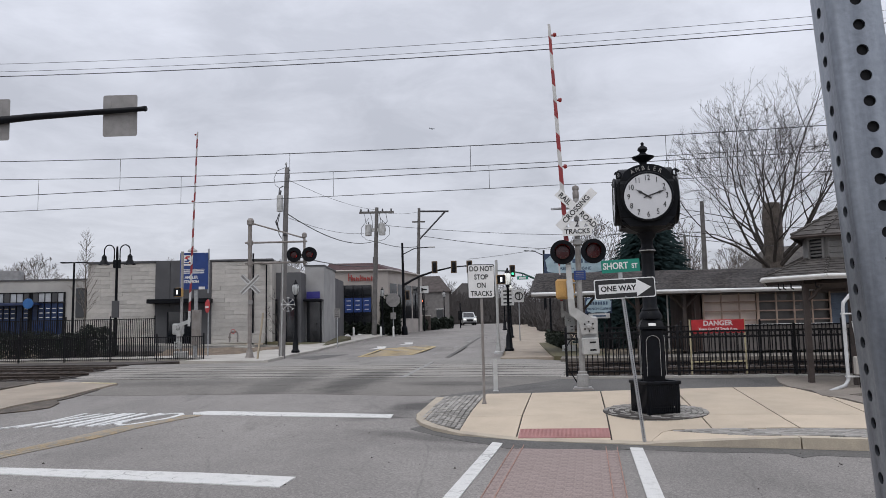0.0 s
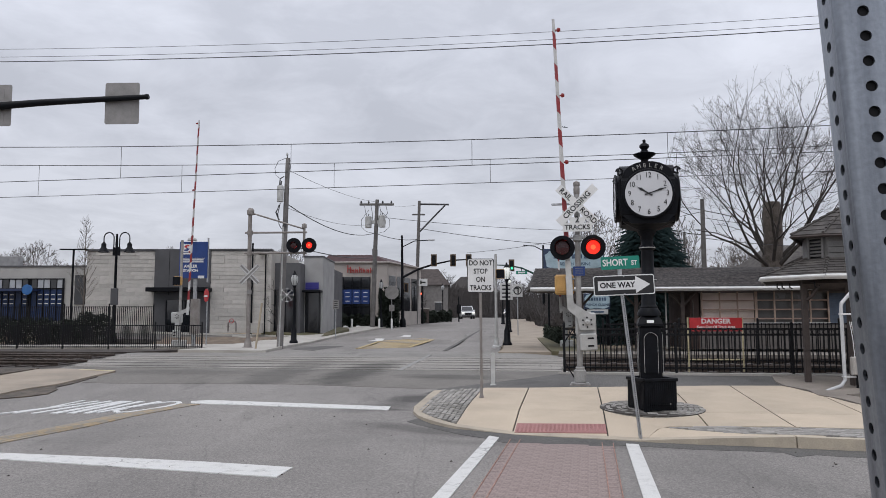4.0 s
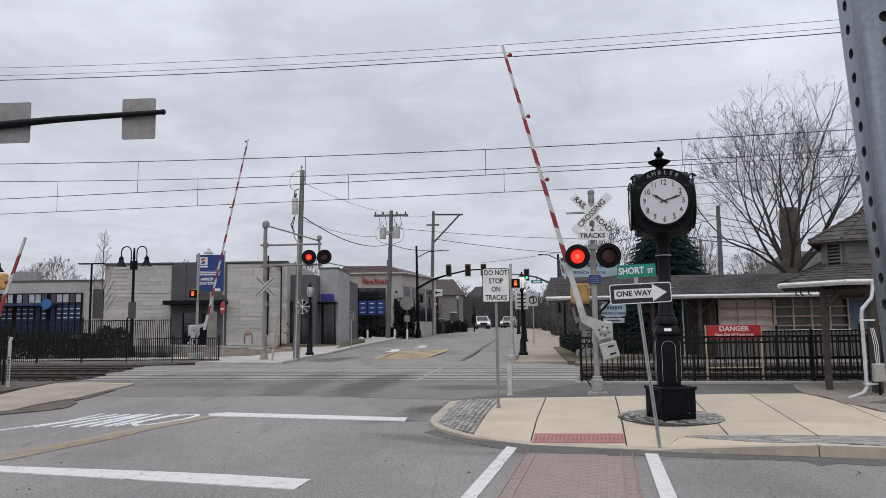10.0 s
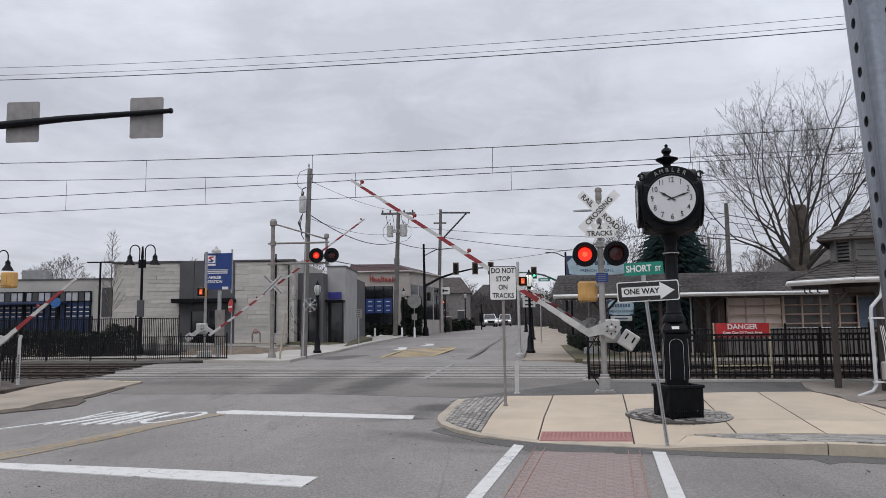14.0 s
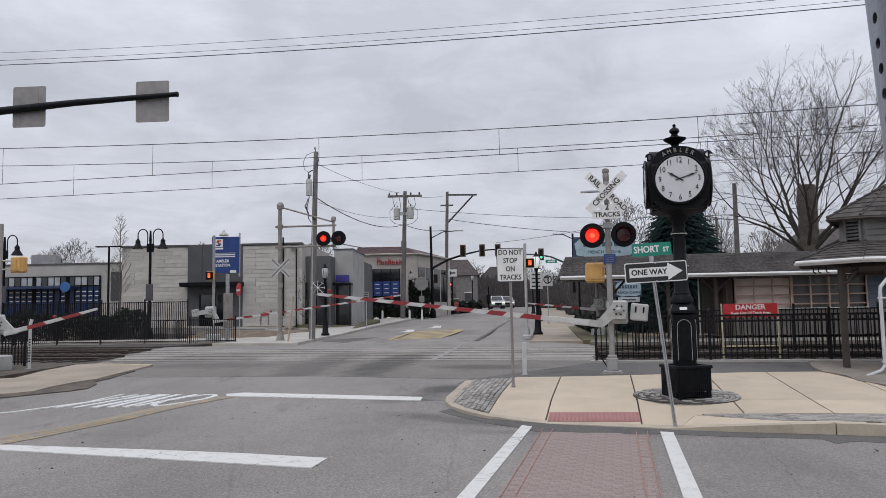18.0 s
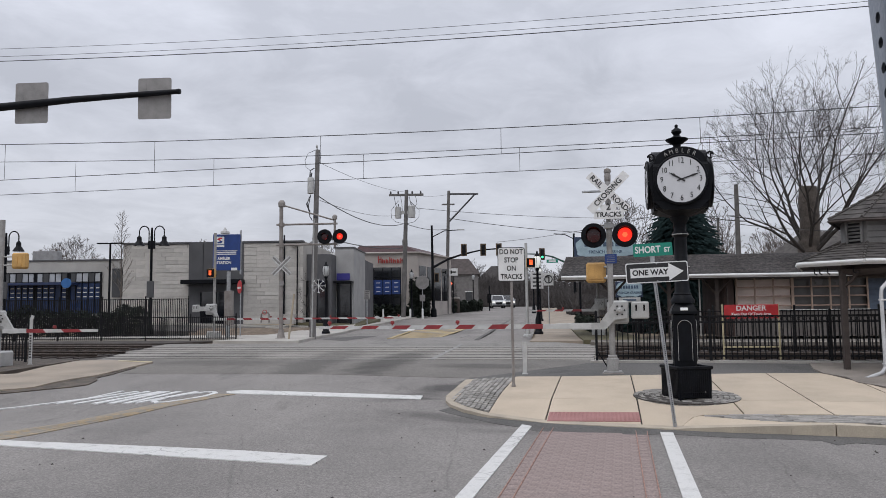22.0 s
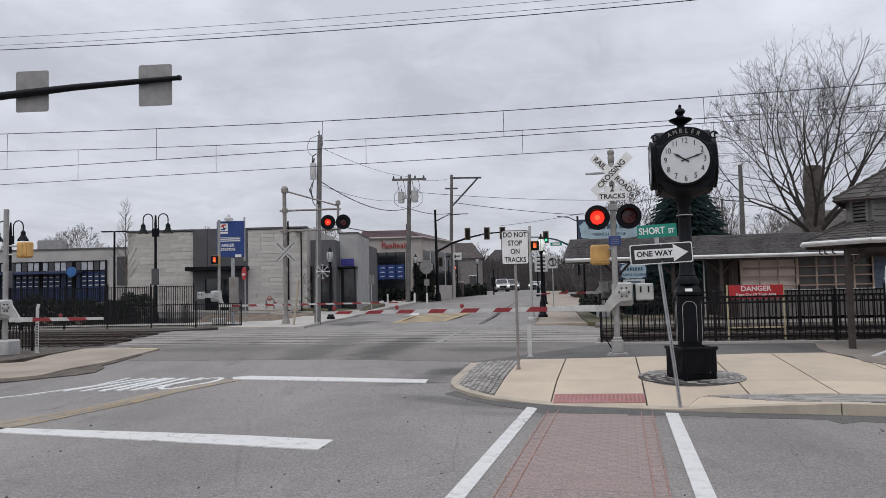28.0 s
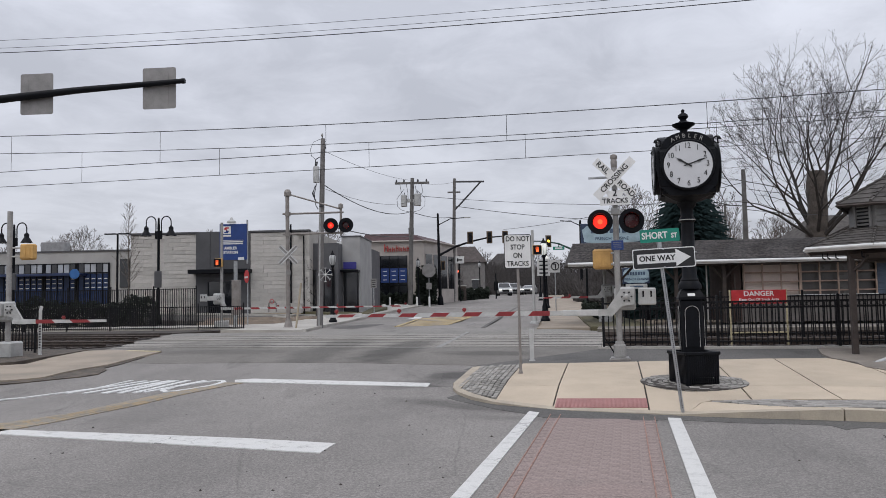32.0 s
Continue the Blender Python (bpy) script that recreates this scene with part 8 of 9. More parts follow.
def wire(name, a, b, sag, label, r=0.012, group=""):
    a, b = Vector(a), Vector(b)
    pts = []
    for i in range(15):
        t = i / 14
        p = a.lerp(b, t)
        p.z -= sag * 4 * t * (1 - t)
        pts.append(p)
    ob = part(name, Mesh().tube(pts, r, 4), WIRE)
    return tagged(ob, label, "wire", group)


# overhead lines hang in shallow curves z = a + b u + c u^2 along the tracks
def hung(u, curve):
    a, b, c = curve
    return a + b * u + c * u * u


def hung_wire(parent, name, v, curve, r):
    pts = []
    for i in range(41):
        u = -42 + 76 * i / 40
        pts.append((*W(u, v), hung(max(-34, min(26, u)), curve)))
    return part(name, Mesh().tube(pts, r, 5), WIRE, parent)


def catenary(v, contact, messenger, drops, label):
    s = thing("catenary", pose(0, 0, 0), label, "overhead line", "overhead lines", "structure")
    hung_wire(s, "contact_wire", v, contact, 0.012)
    hung_wire(s, "messenger_wire", v, messenger, 0.013)
    for u in drops:
        part("dropper", Mesh().tube([(*W(u, v), hung(u, contact)), (*W(u, v), hung(u, messenger))], 0.008, 4), WIRE, s)


catenary(22.0, (6.395, -0.0006, 0.0001), (7.16, -0.00875, 0.0009), [-26.7, -20.7, -14.75, -8.79, -2.97, 2.79, 8.7, 14.6], "near catenary with contact wire, messenger and droppers")
catenary(26.0, (6.585, -0.0015, 0.0001), (7.418, -0.00518, 0.00089), [-27.2, -21.03, -14.82, -8.68, -2.85, 3.58, 9.8, 16.0], "far catenary with contact wire, messenger and droppers")
feeders = thing("feeder_lines", pose(0, 0, 0), "pair of dark feeder wires high beside the tracks", "overhead line", "overhead lines", "structure")
hung_wire(feeders, "feeder_wire", 18.5, (8.706, -0.01462, 0.00123), 0.012)
hung_wire(feeders, "feeder_wire", 18.5, (8.83, -0.0154, 0.00125), 0.006)
hung_wire(feeders, "feeder_wire", 18.5, (9.034, -0.01666, 0.00129), 0.006)
for u in (-44, 36):
    x, y = W(u, 18.3)
    mast_s = thing("catenary_mast", pose(x, y, gxy(x, y)), "grey steel catenary mast beside the tracks", "catenary mast", "catenary masts", "structure")
    part("mast", Mesh().box((0, 0, 5.6), (0.3, 0.3, 11.2), b=0.02), GALV, mast_s)
    part("bracket", Mesh().tube([(0, 0, 7.5), (1.2, 7.4, 8.0)], 0.06, 8), GALV, mast_s)
for a, b, sag, r in (((-7.75, 36.5, 9.2), (-6.1, 67.9, 12.6), 0.3, 0.012), ((-7.8, 36.5, 7.5), (-6.2, 67.9, 9.7), 0.75, 0.028), ((-7.8, 36.5, 7.3), (-6.2, 67.9, 10.6), 0.5, 0.012), ((-6.3, 67.9, 9.7), (-2.7, 80, 10.4), 0.3, 0.03),
                     ((-6.0, 67.9, 12.4), (-2.6, 80, 14.2), 0.2, 0.015), ((-2.6, 80, 11.6), (25, 95, 11.0), 0.6, 0.03), ((-6.1, 67.9, 11.2), (25, 70, 10.2), 0.6, 0.02), ((-7.9, 36.5, 5.5), (-6.3, 67.9, 7.4), 0.3, 0.028), ((17.7, 50, 8.6), (35, 60, 9.5), 0.5, 0.02), ((17.7, 50, 7.2), (28, 47, 6.4), 0.3, 0.02),
                     ((17.7, 50, 9.0), (3, 90, 9.8), 0.4, 0.02)):
    wire("overhead_cable", a, b, sag, "dark overhead utility cable", r, "utility cables")


# ---------------------------------------------------------------- traffic signals far up the street
BRONZE = mat("bronze_backplate", (0.11, 0.07, 0.035), 0.5, scale=5, var=0.1)


COVERS = []
GREENSPOT = mat("lit_signal_green", (0.05, 0.4, 0.25), 0.4, bump=0, emit=(0.1, 1.0, 0.55), power=0.9)
AMBERSPOT = mat("lit_signal_amber", (0.5, 0.3, 0.05), 0.4, bump=0, emit=(1.0, 0.62, 0.08), power=2.2)


def signal_head(parent, x, y, z, lit=None, s=1.0, back=True):
    h = part("signal_head", Mesh().box((x, y, z), (0.36 * s, 0.25, 1.05 * s), b=0.03), BLACK, parent)
    part("backplate", Mesh().box((x, y + 0.1, z), (0.62 * s, 0.02, 1.32 * s), b=0.005), BRONZE if back else BLACK, h)
    for k, zz in enumerate((0.34, 0.0, -0.34)):
        on = lit == k
        part("lens", Mesh().lathe([(0.14 * s, 0), (0.12 * s, 0.03)], 12, c=(x, y - 0.13, z + zz * s), m=pose(0, 0, 0, 90)), REDSPOT if on else BLACKIRON, h)


def far_signals():
    x, y = -4.2, 78.0
    z = gxy(x, y)
    s = thing("traffic_signal", pose(x * 0.91, y * 0.91, 1.2), "black mast with curved arm and three signal heads", "traffic signal", "traffic signals")
    s.scale = (0.91, 0.91, 0.91)
    part("pole", Mesh().tube([(0, 0, -0.35), (-0.12, 0, 9.45)], [0.19, 0.11], 12), BLACK, s, smooth=True)
    part("base", Mesh().lathe([(0.35, -0.35), (0.30, 0.5), (0.2, 0.7)], 12), BLACK, s)
    pts = [(0, 0, 5.0), (1.6, 0, 5.85), (3.2, 0, 6.35), (5.2, 0, 6.78), (6.7, 0, 6.87), (8.6, 0, 6.86)]
    part("arm", Mesh().tube(pts, [0.13, 0.12, 0.10, 0.08, 0.07, 0.05], 10), BLACK, s, smooth=True)
    part("lamp_arm", Mesh().tube([(-0.1, 0, 8.2), (1.2, 0, 8.85), (3.0, 0, 8.95)], 0.05, 8), BLACK, s)
    part("lamp_head", Mesh().box((3.0, 0, 8.95), (0.7, 0.25, 0.12), b=0.03), ALU, s)
    for xx in (3.27, 5.3, 6.95):
        signal_head(s, xx, -0.2, 6.78, None, 0.98)
    signal_head(s, 0.35, -0.2, 4.2 - 0.3, None, 0.75)
    s = thing("traffic_signal", pose(11.2, 82.0, gxy(11.2, 82)), "black mast with arm and signal head beyond the station", "traffic signal", "traffic signals")
    part("pole", Mesh().tube([(0, 0, 0), (0, 0, 8.6)], [0.19, 0.11], 12), BLACK, s)
    part("arm", Mesh().tube([(0, 0, 4.6), (-1.2, 0, 5.5), (-2.4, 0, 6.05), (-3.8, 0, 6.35), (-5.2, 0, 6.4)], [0.13, 0.11, 0.09, 0.07, 0.06], 8), mat("dark_green_arm", (0.01, 0.06, 0.045), 0.5), s)
    signal_head(s, -3.55, -0.2, 6.35, None, 1.0)
    for zz, m, nm in ((6.35, AMBERSPOT, "amber_lens"), (6.01, GREENSPOT, "green_lens")):
        part(nm, Mesh().lathe([(0.15, 0), (0.13, 0.03)], 12, c=(-3.55, -0.38, zz), m=pose(0, 0, 0, 90)), m, s)
        COVERS.append((part("lens_shutter", Mesh().lathe([(0.165, 0), (0.14, 0.03)], 12, m=pose(0, 0, 0, 90)), BLACKIRON, s, m=pose(-3.55, -0.43, zz)), Vector((-3.55, 0, zz)), nm))
    pl = part("street_blade", Mesh().box((-2.45, -0.15, 5.55), (1.25, 0.03, 0.36), b=0.01), GREENSIGN, s)
    part("blade_hanger", Mesh().box((-2.45, -0.1, 5.85), (0.06, 0.04, 0.3)), BLACK, s)
    part("text_bar", Mesh().box((-2.45, -0.17, 5.55), (0.8, 0.01, 0.17)), WHITE, pl)
    part("lamp_arm", Mesh().tube([(0, 0, 8.0), (-1.0, 0, 8.5), (-2.2, 0, 8.6)], 0.05, 8), BLACK, s)
    for x, y, z, c in ((-2.7, 92, 4.6, 0), (1.9, 88, 3.0, None)):
        q = thing("traffic_signal", pose(x, y, gxy(x, y)), "small post-mounted signal far up the street", "traffic signal", "traffic signals")
        part("pole", Mesh().tube([(0, 0, 0), (0, 0, z)], 0.08, 8), BLACK, q)
        signal_head(q, 0, -0.15, z - 1.5, c, 0.8, False)


far_signals()
sg = thing("traffic_sign", pose(-2.16, 80.0, gxy(-2.16, 80)), "small white sign with a dark arrow at the far corner", "traffic sign", "street signs")
part("post", Mesh().tube([(0, 0.05, 0), (0, 0.05, 5.0)], 0.06, 8), BLACK, sg)
part("plate", Mesh().box((0, 0, 4.5), (1.0, 0.03, 0.78), b=0.01), WHITE, sg)
part("arrow", Mesh().box((0.05, -0.02, 4.5), (0.55, 0.02, 0.14)).box((-0.2, -0.02, 4.5), (0.14, 0.02, 0.36)), INK, sg)
for px in (-2.72, -1.85):
    pr = thing("brick_pillar", pose(px, 83.0, gxy(px, 83)), "low dark brick pillar with a pale cap", "pillar", "far pillars")
    part("shaft", Mesh().box((0, 0, 0.8), (0.6, 0.6, 1.6), b=0.03), mat("dark_pillar_brick", (0.12, 0.095, 0.085), 0.9, scale=6, fine=30, var=0.2, bump=0.4), pr)
    part("cap", Mesh().box((0, 0, 1.66), (0.72, 0.72, 0.12), b=0.03), PALEPAVE, pr)

# ---------------------------------------------------------------- trees, hedges, cars, distance
def bare_tree_mesh(seed, trunk_h, trunk_r, dome, limbs, tip, fork=(7, 6, 4), spread=62, thick=(0.26, 0.40)):
    """A leafless tree: limbs fan out of the trunk's top to a domed outline; each carries laterals, those carry twigs."""
    rr = random.Random(seed)
    rx, rz, zc = dome
    big, fine = Mesh(), Mesh()

    def room(p, d):
        """How far the crown's dome is from p along d."""
        q = Vector((p.x / rx, p.y / rx, (p.z - zc) / rz))
        e = Vector((d.x / rx, d.y / rx, d.z / rz))
        a, b, c = e.dot(e), q.dot(e), q.dot(q) - 1
        disc = b * b - a * c
        return max(0.0, (-b + math.sqrt(disc)) / a) if disc > 0 else 0.0

    def branch(p, d, length, r, level):
        n = (7, 5, 3, 2)[level]
        pts, rad = [p.copy()], [r]
        q, dd = p.copy(), d.copy()
        drift = Vector((rr.uniform(-1, 1), rr.uniform(-1, 1), 0)) * 0.05
        for i in range(n):
            dd = (dd + drift + Vector((rr.gauss(0, 0.045), rr.gauss(0, 0.045), rr.gauss(0.035, 0.03)))).normalized()
            q = q + dd * (length / n)
            pts.append(q.copy())
            rad.append(max(tip, r * (1 - 0.86 * (i + 1) / n)))
        (big if level < 2 else fine).tube(pts, rad, (6, 4, 3, 3)[level], caps=False)
        if level == 3:
            return
        kids = fork[level]
        for k in range(kids):
            f = 0.22 + 0.76 * (k + rr.uniform(0.1, 0.9)) / kids
            i = min(n - 1, int(f * n))
            at = pts[i].lerp(pts[i + 1], f * n - i)
            ax = (pts[i + 1] - pts[i]).normalized()
            side = ax.orthogonal().normalized()
            side.rotate(Matrix.Rotation(k * 2.4 + rr.uniform(-0.5, 0.5), 3, ax))
            tilt = rr.uniform(0.38, 0.72)
            nd = (ax * math.cos(tilt) + side * math.sin(tilt)).normalized()
            free = room(at, nd)
            ln = min(free * rr.uniform(0.82, 1.02), length * (0.62 - 0.30 * f) * rr.uniform(0.8, 1.2) * (1.0, 1.1, 1.0)[level])
            if ln > 0.12:
                branch(at, nd, ln, max(tip, rad[i] * rr.uniform(0.42, 0.6)), level + 1)

    big.tube([(0, 0, -0.2), (0.06, 0, trunk_h * 0.5), (0, 0, trunk_h + 0.1)], [trunk_r * 1.3, trunk_r * 1.05, trunk_r * 0.9], 10, caps=False)
    for k in range(limbs):
        a = k * 2.399963 + rr.uniform(-0.2, 0.2)
        lean = radians(6 + spread * ((k + 0.5) / limbs) ** 0.8)
        d = Vector((math.cos(a) * math.sin(lean), math.sin(a) * math.sin(lean), math.cos(lean)))
        p = Vector((math.cos(a) * trunk_r * 0.5, math.sin(a) * trunk_r * 0.5, trunk_h - 0.1 - 0.16 * trunk_h * (k / limbs)))
        ln = room(p, d) * rr.uniform(0.9, 1.03)
        branch(p, d, ln, trunk_r * rr.uniform(*thick), 0)
    return big, fine


def bare_tree(x, y, z, seed, trunk_h, trunk_r, dome, limbs, tip, label, fork=(7, 6, 4), spread=62, thick=(0.26, 0.40)):
    big, fine = bare_tree_mesh(seed, trunk_h, trunk_r, dome, limbs, tip, fork, spread, thick)
    t = thing("bare_tree", pose(x, y, z), label, "tree", "bare trees")
    part("trunk", big, BARK, t, smooth=True)
    part("crown", fine, BARK, t)
    return t


def spreading_tree(x, y, z, seed, label):
    """A broad old street tree: limbs rise from a low fork, arch outwards and fork again and again into fine twigs."""
    rr = random.Random(seed)
    big, fine = Mesh(), Mesh()
    rx, rz, zc = 7.2, 9.8, 9.1

    def room(p, d):
        q = Vector(((p.x - 0.3) / rx, p.y / rx, (p.z - zc) / rz))
        e = Vector((d.x / rx, d.y / rx, d.z / rz))
        a, b, c = e.dot(e), q.dot(e), q.dot(q) - 1
        disc = b * b - a * c
        return max(0.0, (-b + math.sqrt(disc)) / a) if disc > 0 else 0.0

    def grow(p, d, r, depth, reach, bend):
        ln = min(reach * rr.uniform(0.75, 1.2), room(p, d) * rr.uniform(0.8, 0.97))
        if ln < 0.10:
            return
        n = 3 if depth > 2 else 2
        pts, rad, q, dd = [p.copy()], [r], p.copy(), d.copy()
        end = max(0.0055, r * 0.82)
        for i in range(n):
            dd = (dd + Vector((rr.gauss(0, 0.055), rr.gauss(0, 0.055), rr.gauss(0.015, 0.05))) + bend * (0.5 / n)).normalized()
            q = q + dd * (ln / n)
            pts.append(q.copy())
            rad.append(r + (end - r) * (i + 1) / n)
        (big if depth > 3 else fine).tube(pts, rad, 6 if depth > 5 else 4 if depth > 2 else 3, caps=False)
        if depth == 0:
            return
        side = dd.orthogonal().normalized()
        side.rotate(Matrix.Rotation(rr.uniform(0, 6.28), 3, dd))
        kids = 3 if rr.random() < 0.06 else 2
        for k in range(kids):
            tilt = radians((rr.uniform(4, 12) if depth > 3 else rr.uniform(10, 22)) if k == 0 else rr.uniform(22, 40))
            sd = side.copy()
            sd.rotate(Matrix.Rotation(k * 6.283 / kids + rr.uniform(-0.4, 0.4), 3, dd))
            nd = (dd * math.cos(tilt) + sd * math.sin(tilt)).normalized()
            if nd.z < -0.15:
                nd.z *= 0.3
                nd.normalize()
            grow(q, nd, max(0.0055, end * (0.86 if k == 0 else rr.uniform(0.5, 0.7))), depth - 1, reach * (0.90 if k == 0 else 0.74), bend * 0.6)
        # short side shoots along the way
        if depth in (1, 2):
            for pt in pts[1:3]:
                nd = (dd + Vector((rr.uniform(-1, 1), rr.uniform(-1, 1), rr.uniform(-0.4, 0.8))) * 0.9).normalized()
                grow(pt, nd, max(0.0055, r * 0.4), 0, 0.45, bend * 0.0)

    big.tube([(0.3, 0, -0.2), (0.36, 0, 2.6), (0.34, 0, 4.4), (0.3, 0, 5.6)], [0.72, 0.60, 0.58, 0.50], 12, caps=False)
    limbs = 14
    for k in range(limbs):
        a = k * 2.399963 + rr.uniform(-0.25, 0.25)
        lean = radians(5 + 66 * ((k + 0.4) / limbs) ** 0.75)
        d = Vector((math.cos(a) * math.sin(lean), math.sin(a) * math.sin(lean), math.cos(lean)))
        low = k / limbs
        p = Vector((0.32 + math.cos(a) * 0.25, math.sin(a) * 0.25, 5.4 - 0.9 * low))
        up = Vector((0, 0, 0.35 if lean > 0.8 else 0.0)) - Vector((d.x, d.y, 0)) * (0.10 if lean < 0.8 else -0.1)
        grow(p, d, rr.uniform(0.11, 0.18) * (1.0 - 0.25 * low), 8, 2.4, up)
    t = thing("bare_tree", pose(x, y, z), label, "tree", "bare trees")
    part("trunk", big, BARK, t, smooth=True)
    part("crown", fine, BARK, t)
    return t


big_tree = spreading_tree(22.1, 50.0, 0.4, 11, "large leafless street tree with a broad spreading crown")
part("cut_limb", Mesh().tube([(0.25, 0, 3.0), (0.3, 0.1, 5.0), (0.42, 0.0, 7.0), (0.38, 0.05, 8.3), (0.4, 0, 9.25)], [0.72, 0.70, 0.60, 0.64, 0.52], 11), mat("stub_bark", (0.105, 0.088, 0.075), 0.95, col2=(0.055, 0.046, 0.04), scale=3, fine=14, var=0.3, bump=1.0), big_tree, "thick sawn-off stem", smooth=True)
def slender_tree(x, y, z, h, wide, seed, label):
    """A young street tree: one straight leader with short rising side branches and twigs."""
    rr = random.Random(seed)
    t = thing("bare_tree", pose(x, y, z), label, "tree", "bare trees")
    part("trunk", Mesh().tube([(0, 0, -0.1), (0.03, 0, h * 0.35), (-0.02, 0, h * 0.7), (0.02, 0, h)], [0.06, 0.045, 0.025, 0.008], 7), LIGHTBARK, t, smooth=True)
    tw = Mesh()
    for k in range(64):
        f = 0.28 + 0.70 * k / 64
        ln = wide * (1.15 - f) * rr.uniform(0.6, 1.2)
        a = k * 2.4
        d = Vector((math.cos(a), math.sin(a), rr.uniform(0.5, 1.3))).normalized()
        p = Vector((0, 0, h * f))
        mid, tip = p + d * ln * 0.5, p + d * ln + Vector((0, 0, ln * 0.25))
        tw.tube([p, mid, tip], [0.016, 0.011, 0.006], 4, caps=False)
        for q in range(4):
            s0 = mid.lerp(tip, q / 4)
            e = (d + Vector((rr.uniform(-1, 1), rr.uniform(-1, 1), rr.uniform(0, 1)))).normalized()
            tw.tube([s0, s0 + e * rr.uniform(0.15, 0.4)], [0.008, 0.005], 3, caps=False)
    part("crown", tw, LIGHTBARK, t)
    return t


LIGHTBARK = mat("pale_young_bark", (0.16, 0.135, 0.115), 0.9, scale=6, fine=40, var=0.2, bump=0.2)
slender_tree(-22.8, 47.0, 0.8, 7.4, 1.5, 5, "slender young leafless tree before the stone wall")
bare_tree(-10.4, 46.5, 0.75, 6, 0.8, 0.04, (0.9, 1.7, 2.2), 5, 0.008, "small leafless sapling by the building", (4, 3, 2))
bare_tree(-10.2, 66.0, 0.9, 9, 1.2, 0.05, (1.0, 2.0, 3.0), 5, 0.009, "small leafless sapling before the shop", (4, 3, 2))
far_big, far_fine = bare_tree_mesh(21, 2.0, 0.2, (3.6, 4.6, 5.4), 11, 0.016, (7, 5, 3))
far_a = (far_big, far_fine)
far_big, far_fine = bare_tree_mesh(34, 2.4, 0.2, (2.6, 4.8, 5.4), 9, 0.016, (7, 5, 3))
far_b = (far_big, far_fine)
DARKTWIG = mat("dark_bare_twigs", (0.10, 0.091, 0.089), 0.95, scale=4, var=0.25, bump=0.0)
FAR_TREES = {(i, m.name): tuple(mb.make(nm, m) for nm, mb in zip(("trunk", "crown"), pair)) for i, pair in enumerate((far_b, far_a)) for m in (TWIG, DARKTWIG)}
rr = random.Random(12)
spots = [(-72 + 3.4 * k + rr.uniform(-1, 1), 104 + rr.uniform(-6, 10), rr.uniform(0.9, 1.15)) for k in range(17)]
spots += [(-4 + 2.2 * k + rr.uniform(-0.8, 0.8), 150 + rr.uniform(-14, 16), rr.uniform(0.55, 0.9)) for k in range(15)]
spots += [(-3.4, 98, 0.6), (-1.5, 112, 0.65), (0.8, 116, 0.8), (14.8, 70, 1.1), (18.5, 72, 1.0), (22.6, 70, 1.05), (23.6, 73, 0.95), (30, 74, 0.75), (33, 78, 0.85), (26.5, 80, 0.7), (12.5, 100, 0.7), (9.5, 108, 0.7), (15, 96, 0.65), (36, 90, 1.0)]
for k, (x, y, sc) in enumerate(spots):
    t = thing("bare_tree", pose(x, y, gxy(x, y), 0, 0, rr.uniform(0, 360)), "leafless grey-brown tree in the distance", "tree", "distant trees")
    t.scale = (sc, sc, sc)
    twig_mat = DARKTWIG if x > -5 and y > 90 else TWIG
    for nm, me in zip(("trunk", "crown"), FAR_TREES[k % 2, twig_mat.name]):
        part(nm, me, twig_mat, t)


def conifer(x, y, z, h, r, seed, label):
    rr = random.Random(seed)
    t = thing("spruce_tree", pose(x, y, z), label, "tree", "spruces")
    part("trunk", Mesh().tube([(0, 0, 0), (0, 0, h)], [0.16, 0.02], 8), BARK, t)
    fol = Mesh()
    n = 4600
    for i in range(n):
        f = i / n
        zz = 0.4 + (h - 0.4) * f + rr.uniform(-0.4, 0.25) * (1 - f)
        rad = r * (1 - f) ** 0.85 + 0.08
        a = i * 2.399963 + rr.uniform(-0.7, 0.7)
        rr_len = rad * rr.uniform(0.55, 1.12)
        droop = -rr.uniform(0.08, 0.36) * rr_len
        d = Vector((math.cos(a), math.sin(a), 0))
        c = Vector((-math.sin(a), math.cos(a), 0))
        p0 = Vector((0, 0, zz))
        for s in range(4):
            q0, q1 = rr_len * (0.25 + 0.19 * s), rr_len * (0.45 + 0.19 * s)
            w = rr.uniform(0.03, 0.085) * (1.2 - 0.15 * s)
            jit = Vector((rr.uniform(-0.05, 0.05), rr.uniform(-0.05, 0.05), rr.uniform(-0.06, 0.06)))
            a0 = p0 + d * q0 + Vector((0, 0, droop * q0 / rr_len)) + jit
            a1 = p0 + d * q1 + Vector((0, 0, droop * q1 / rr_len - 0.03)) + jit
            fol.add([a0 - c * w, a0 + Vector((0, 0, 0.06)), a0 + c * w, a1 + c * w * 0.3 + Vector((0, 0, -0.05)), a1 + Vector((0, 0, 0.03)), a1 - c * w * 0.3 + Vector((0, 0, -0.05))], [(0, 1, 4, 5), (1, 2, 3, 4)])
    part("crown", fol, NEEDLE, t)
    return t


conifer(12.3, 44.0, 0.35, 8.9, 4.5, 3, "dark green spruce behind the station")
conifer(16.2, 46.0, 0.35, 4.0, 2.0, 4, "dark green spruce behind the station")
conifer(9.6, 43.5, 0.4, 3.6, 1.6, 5, "dark green spruce behind the station")


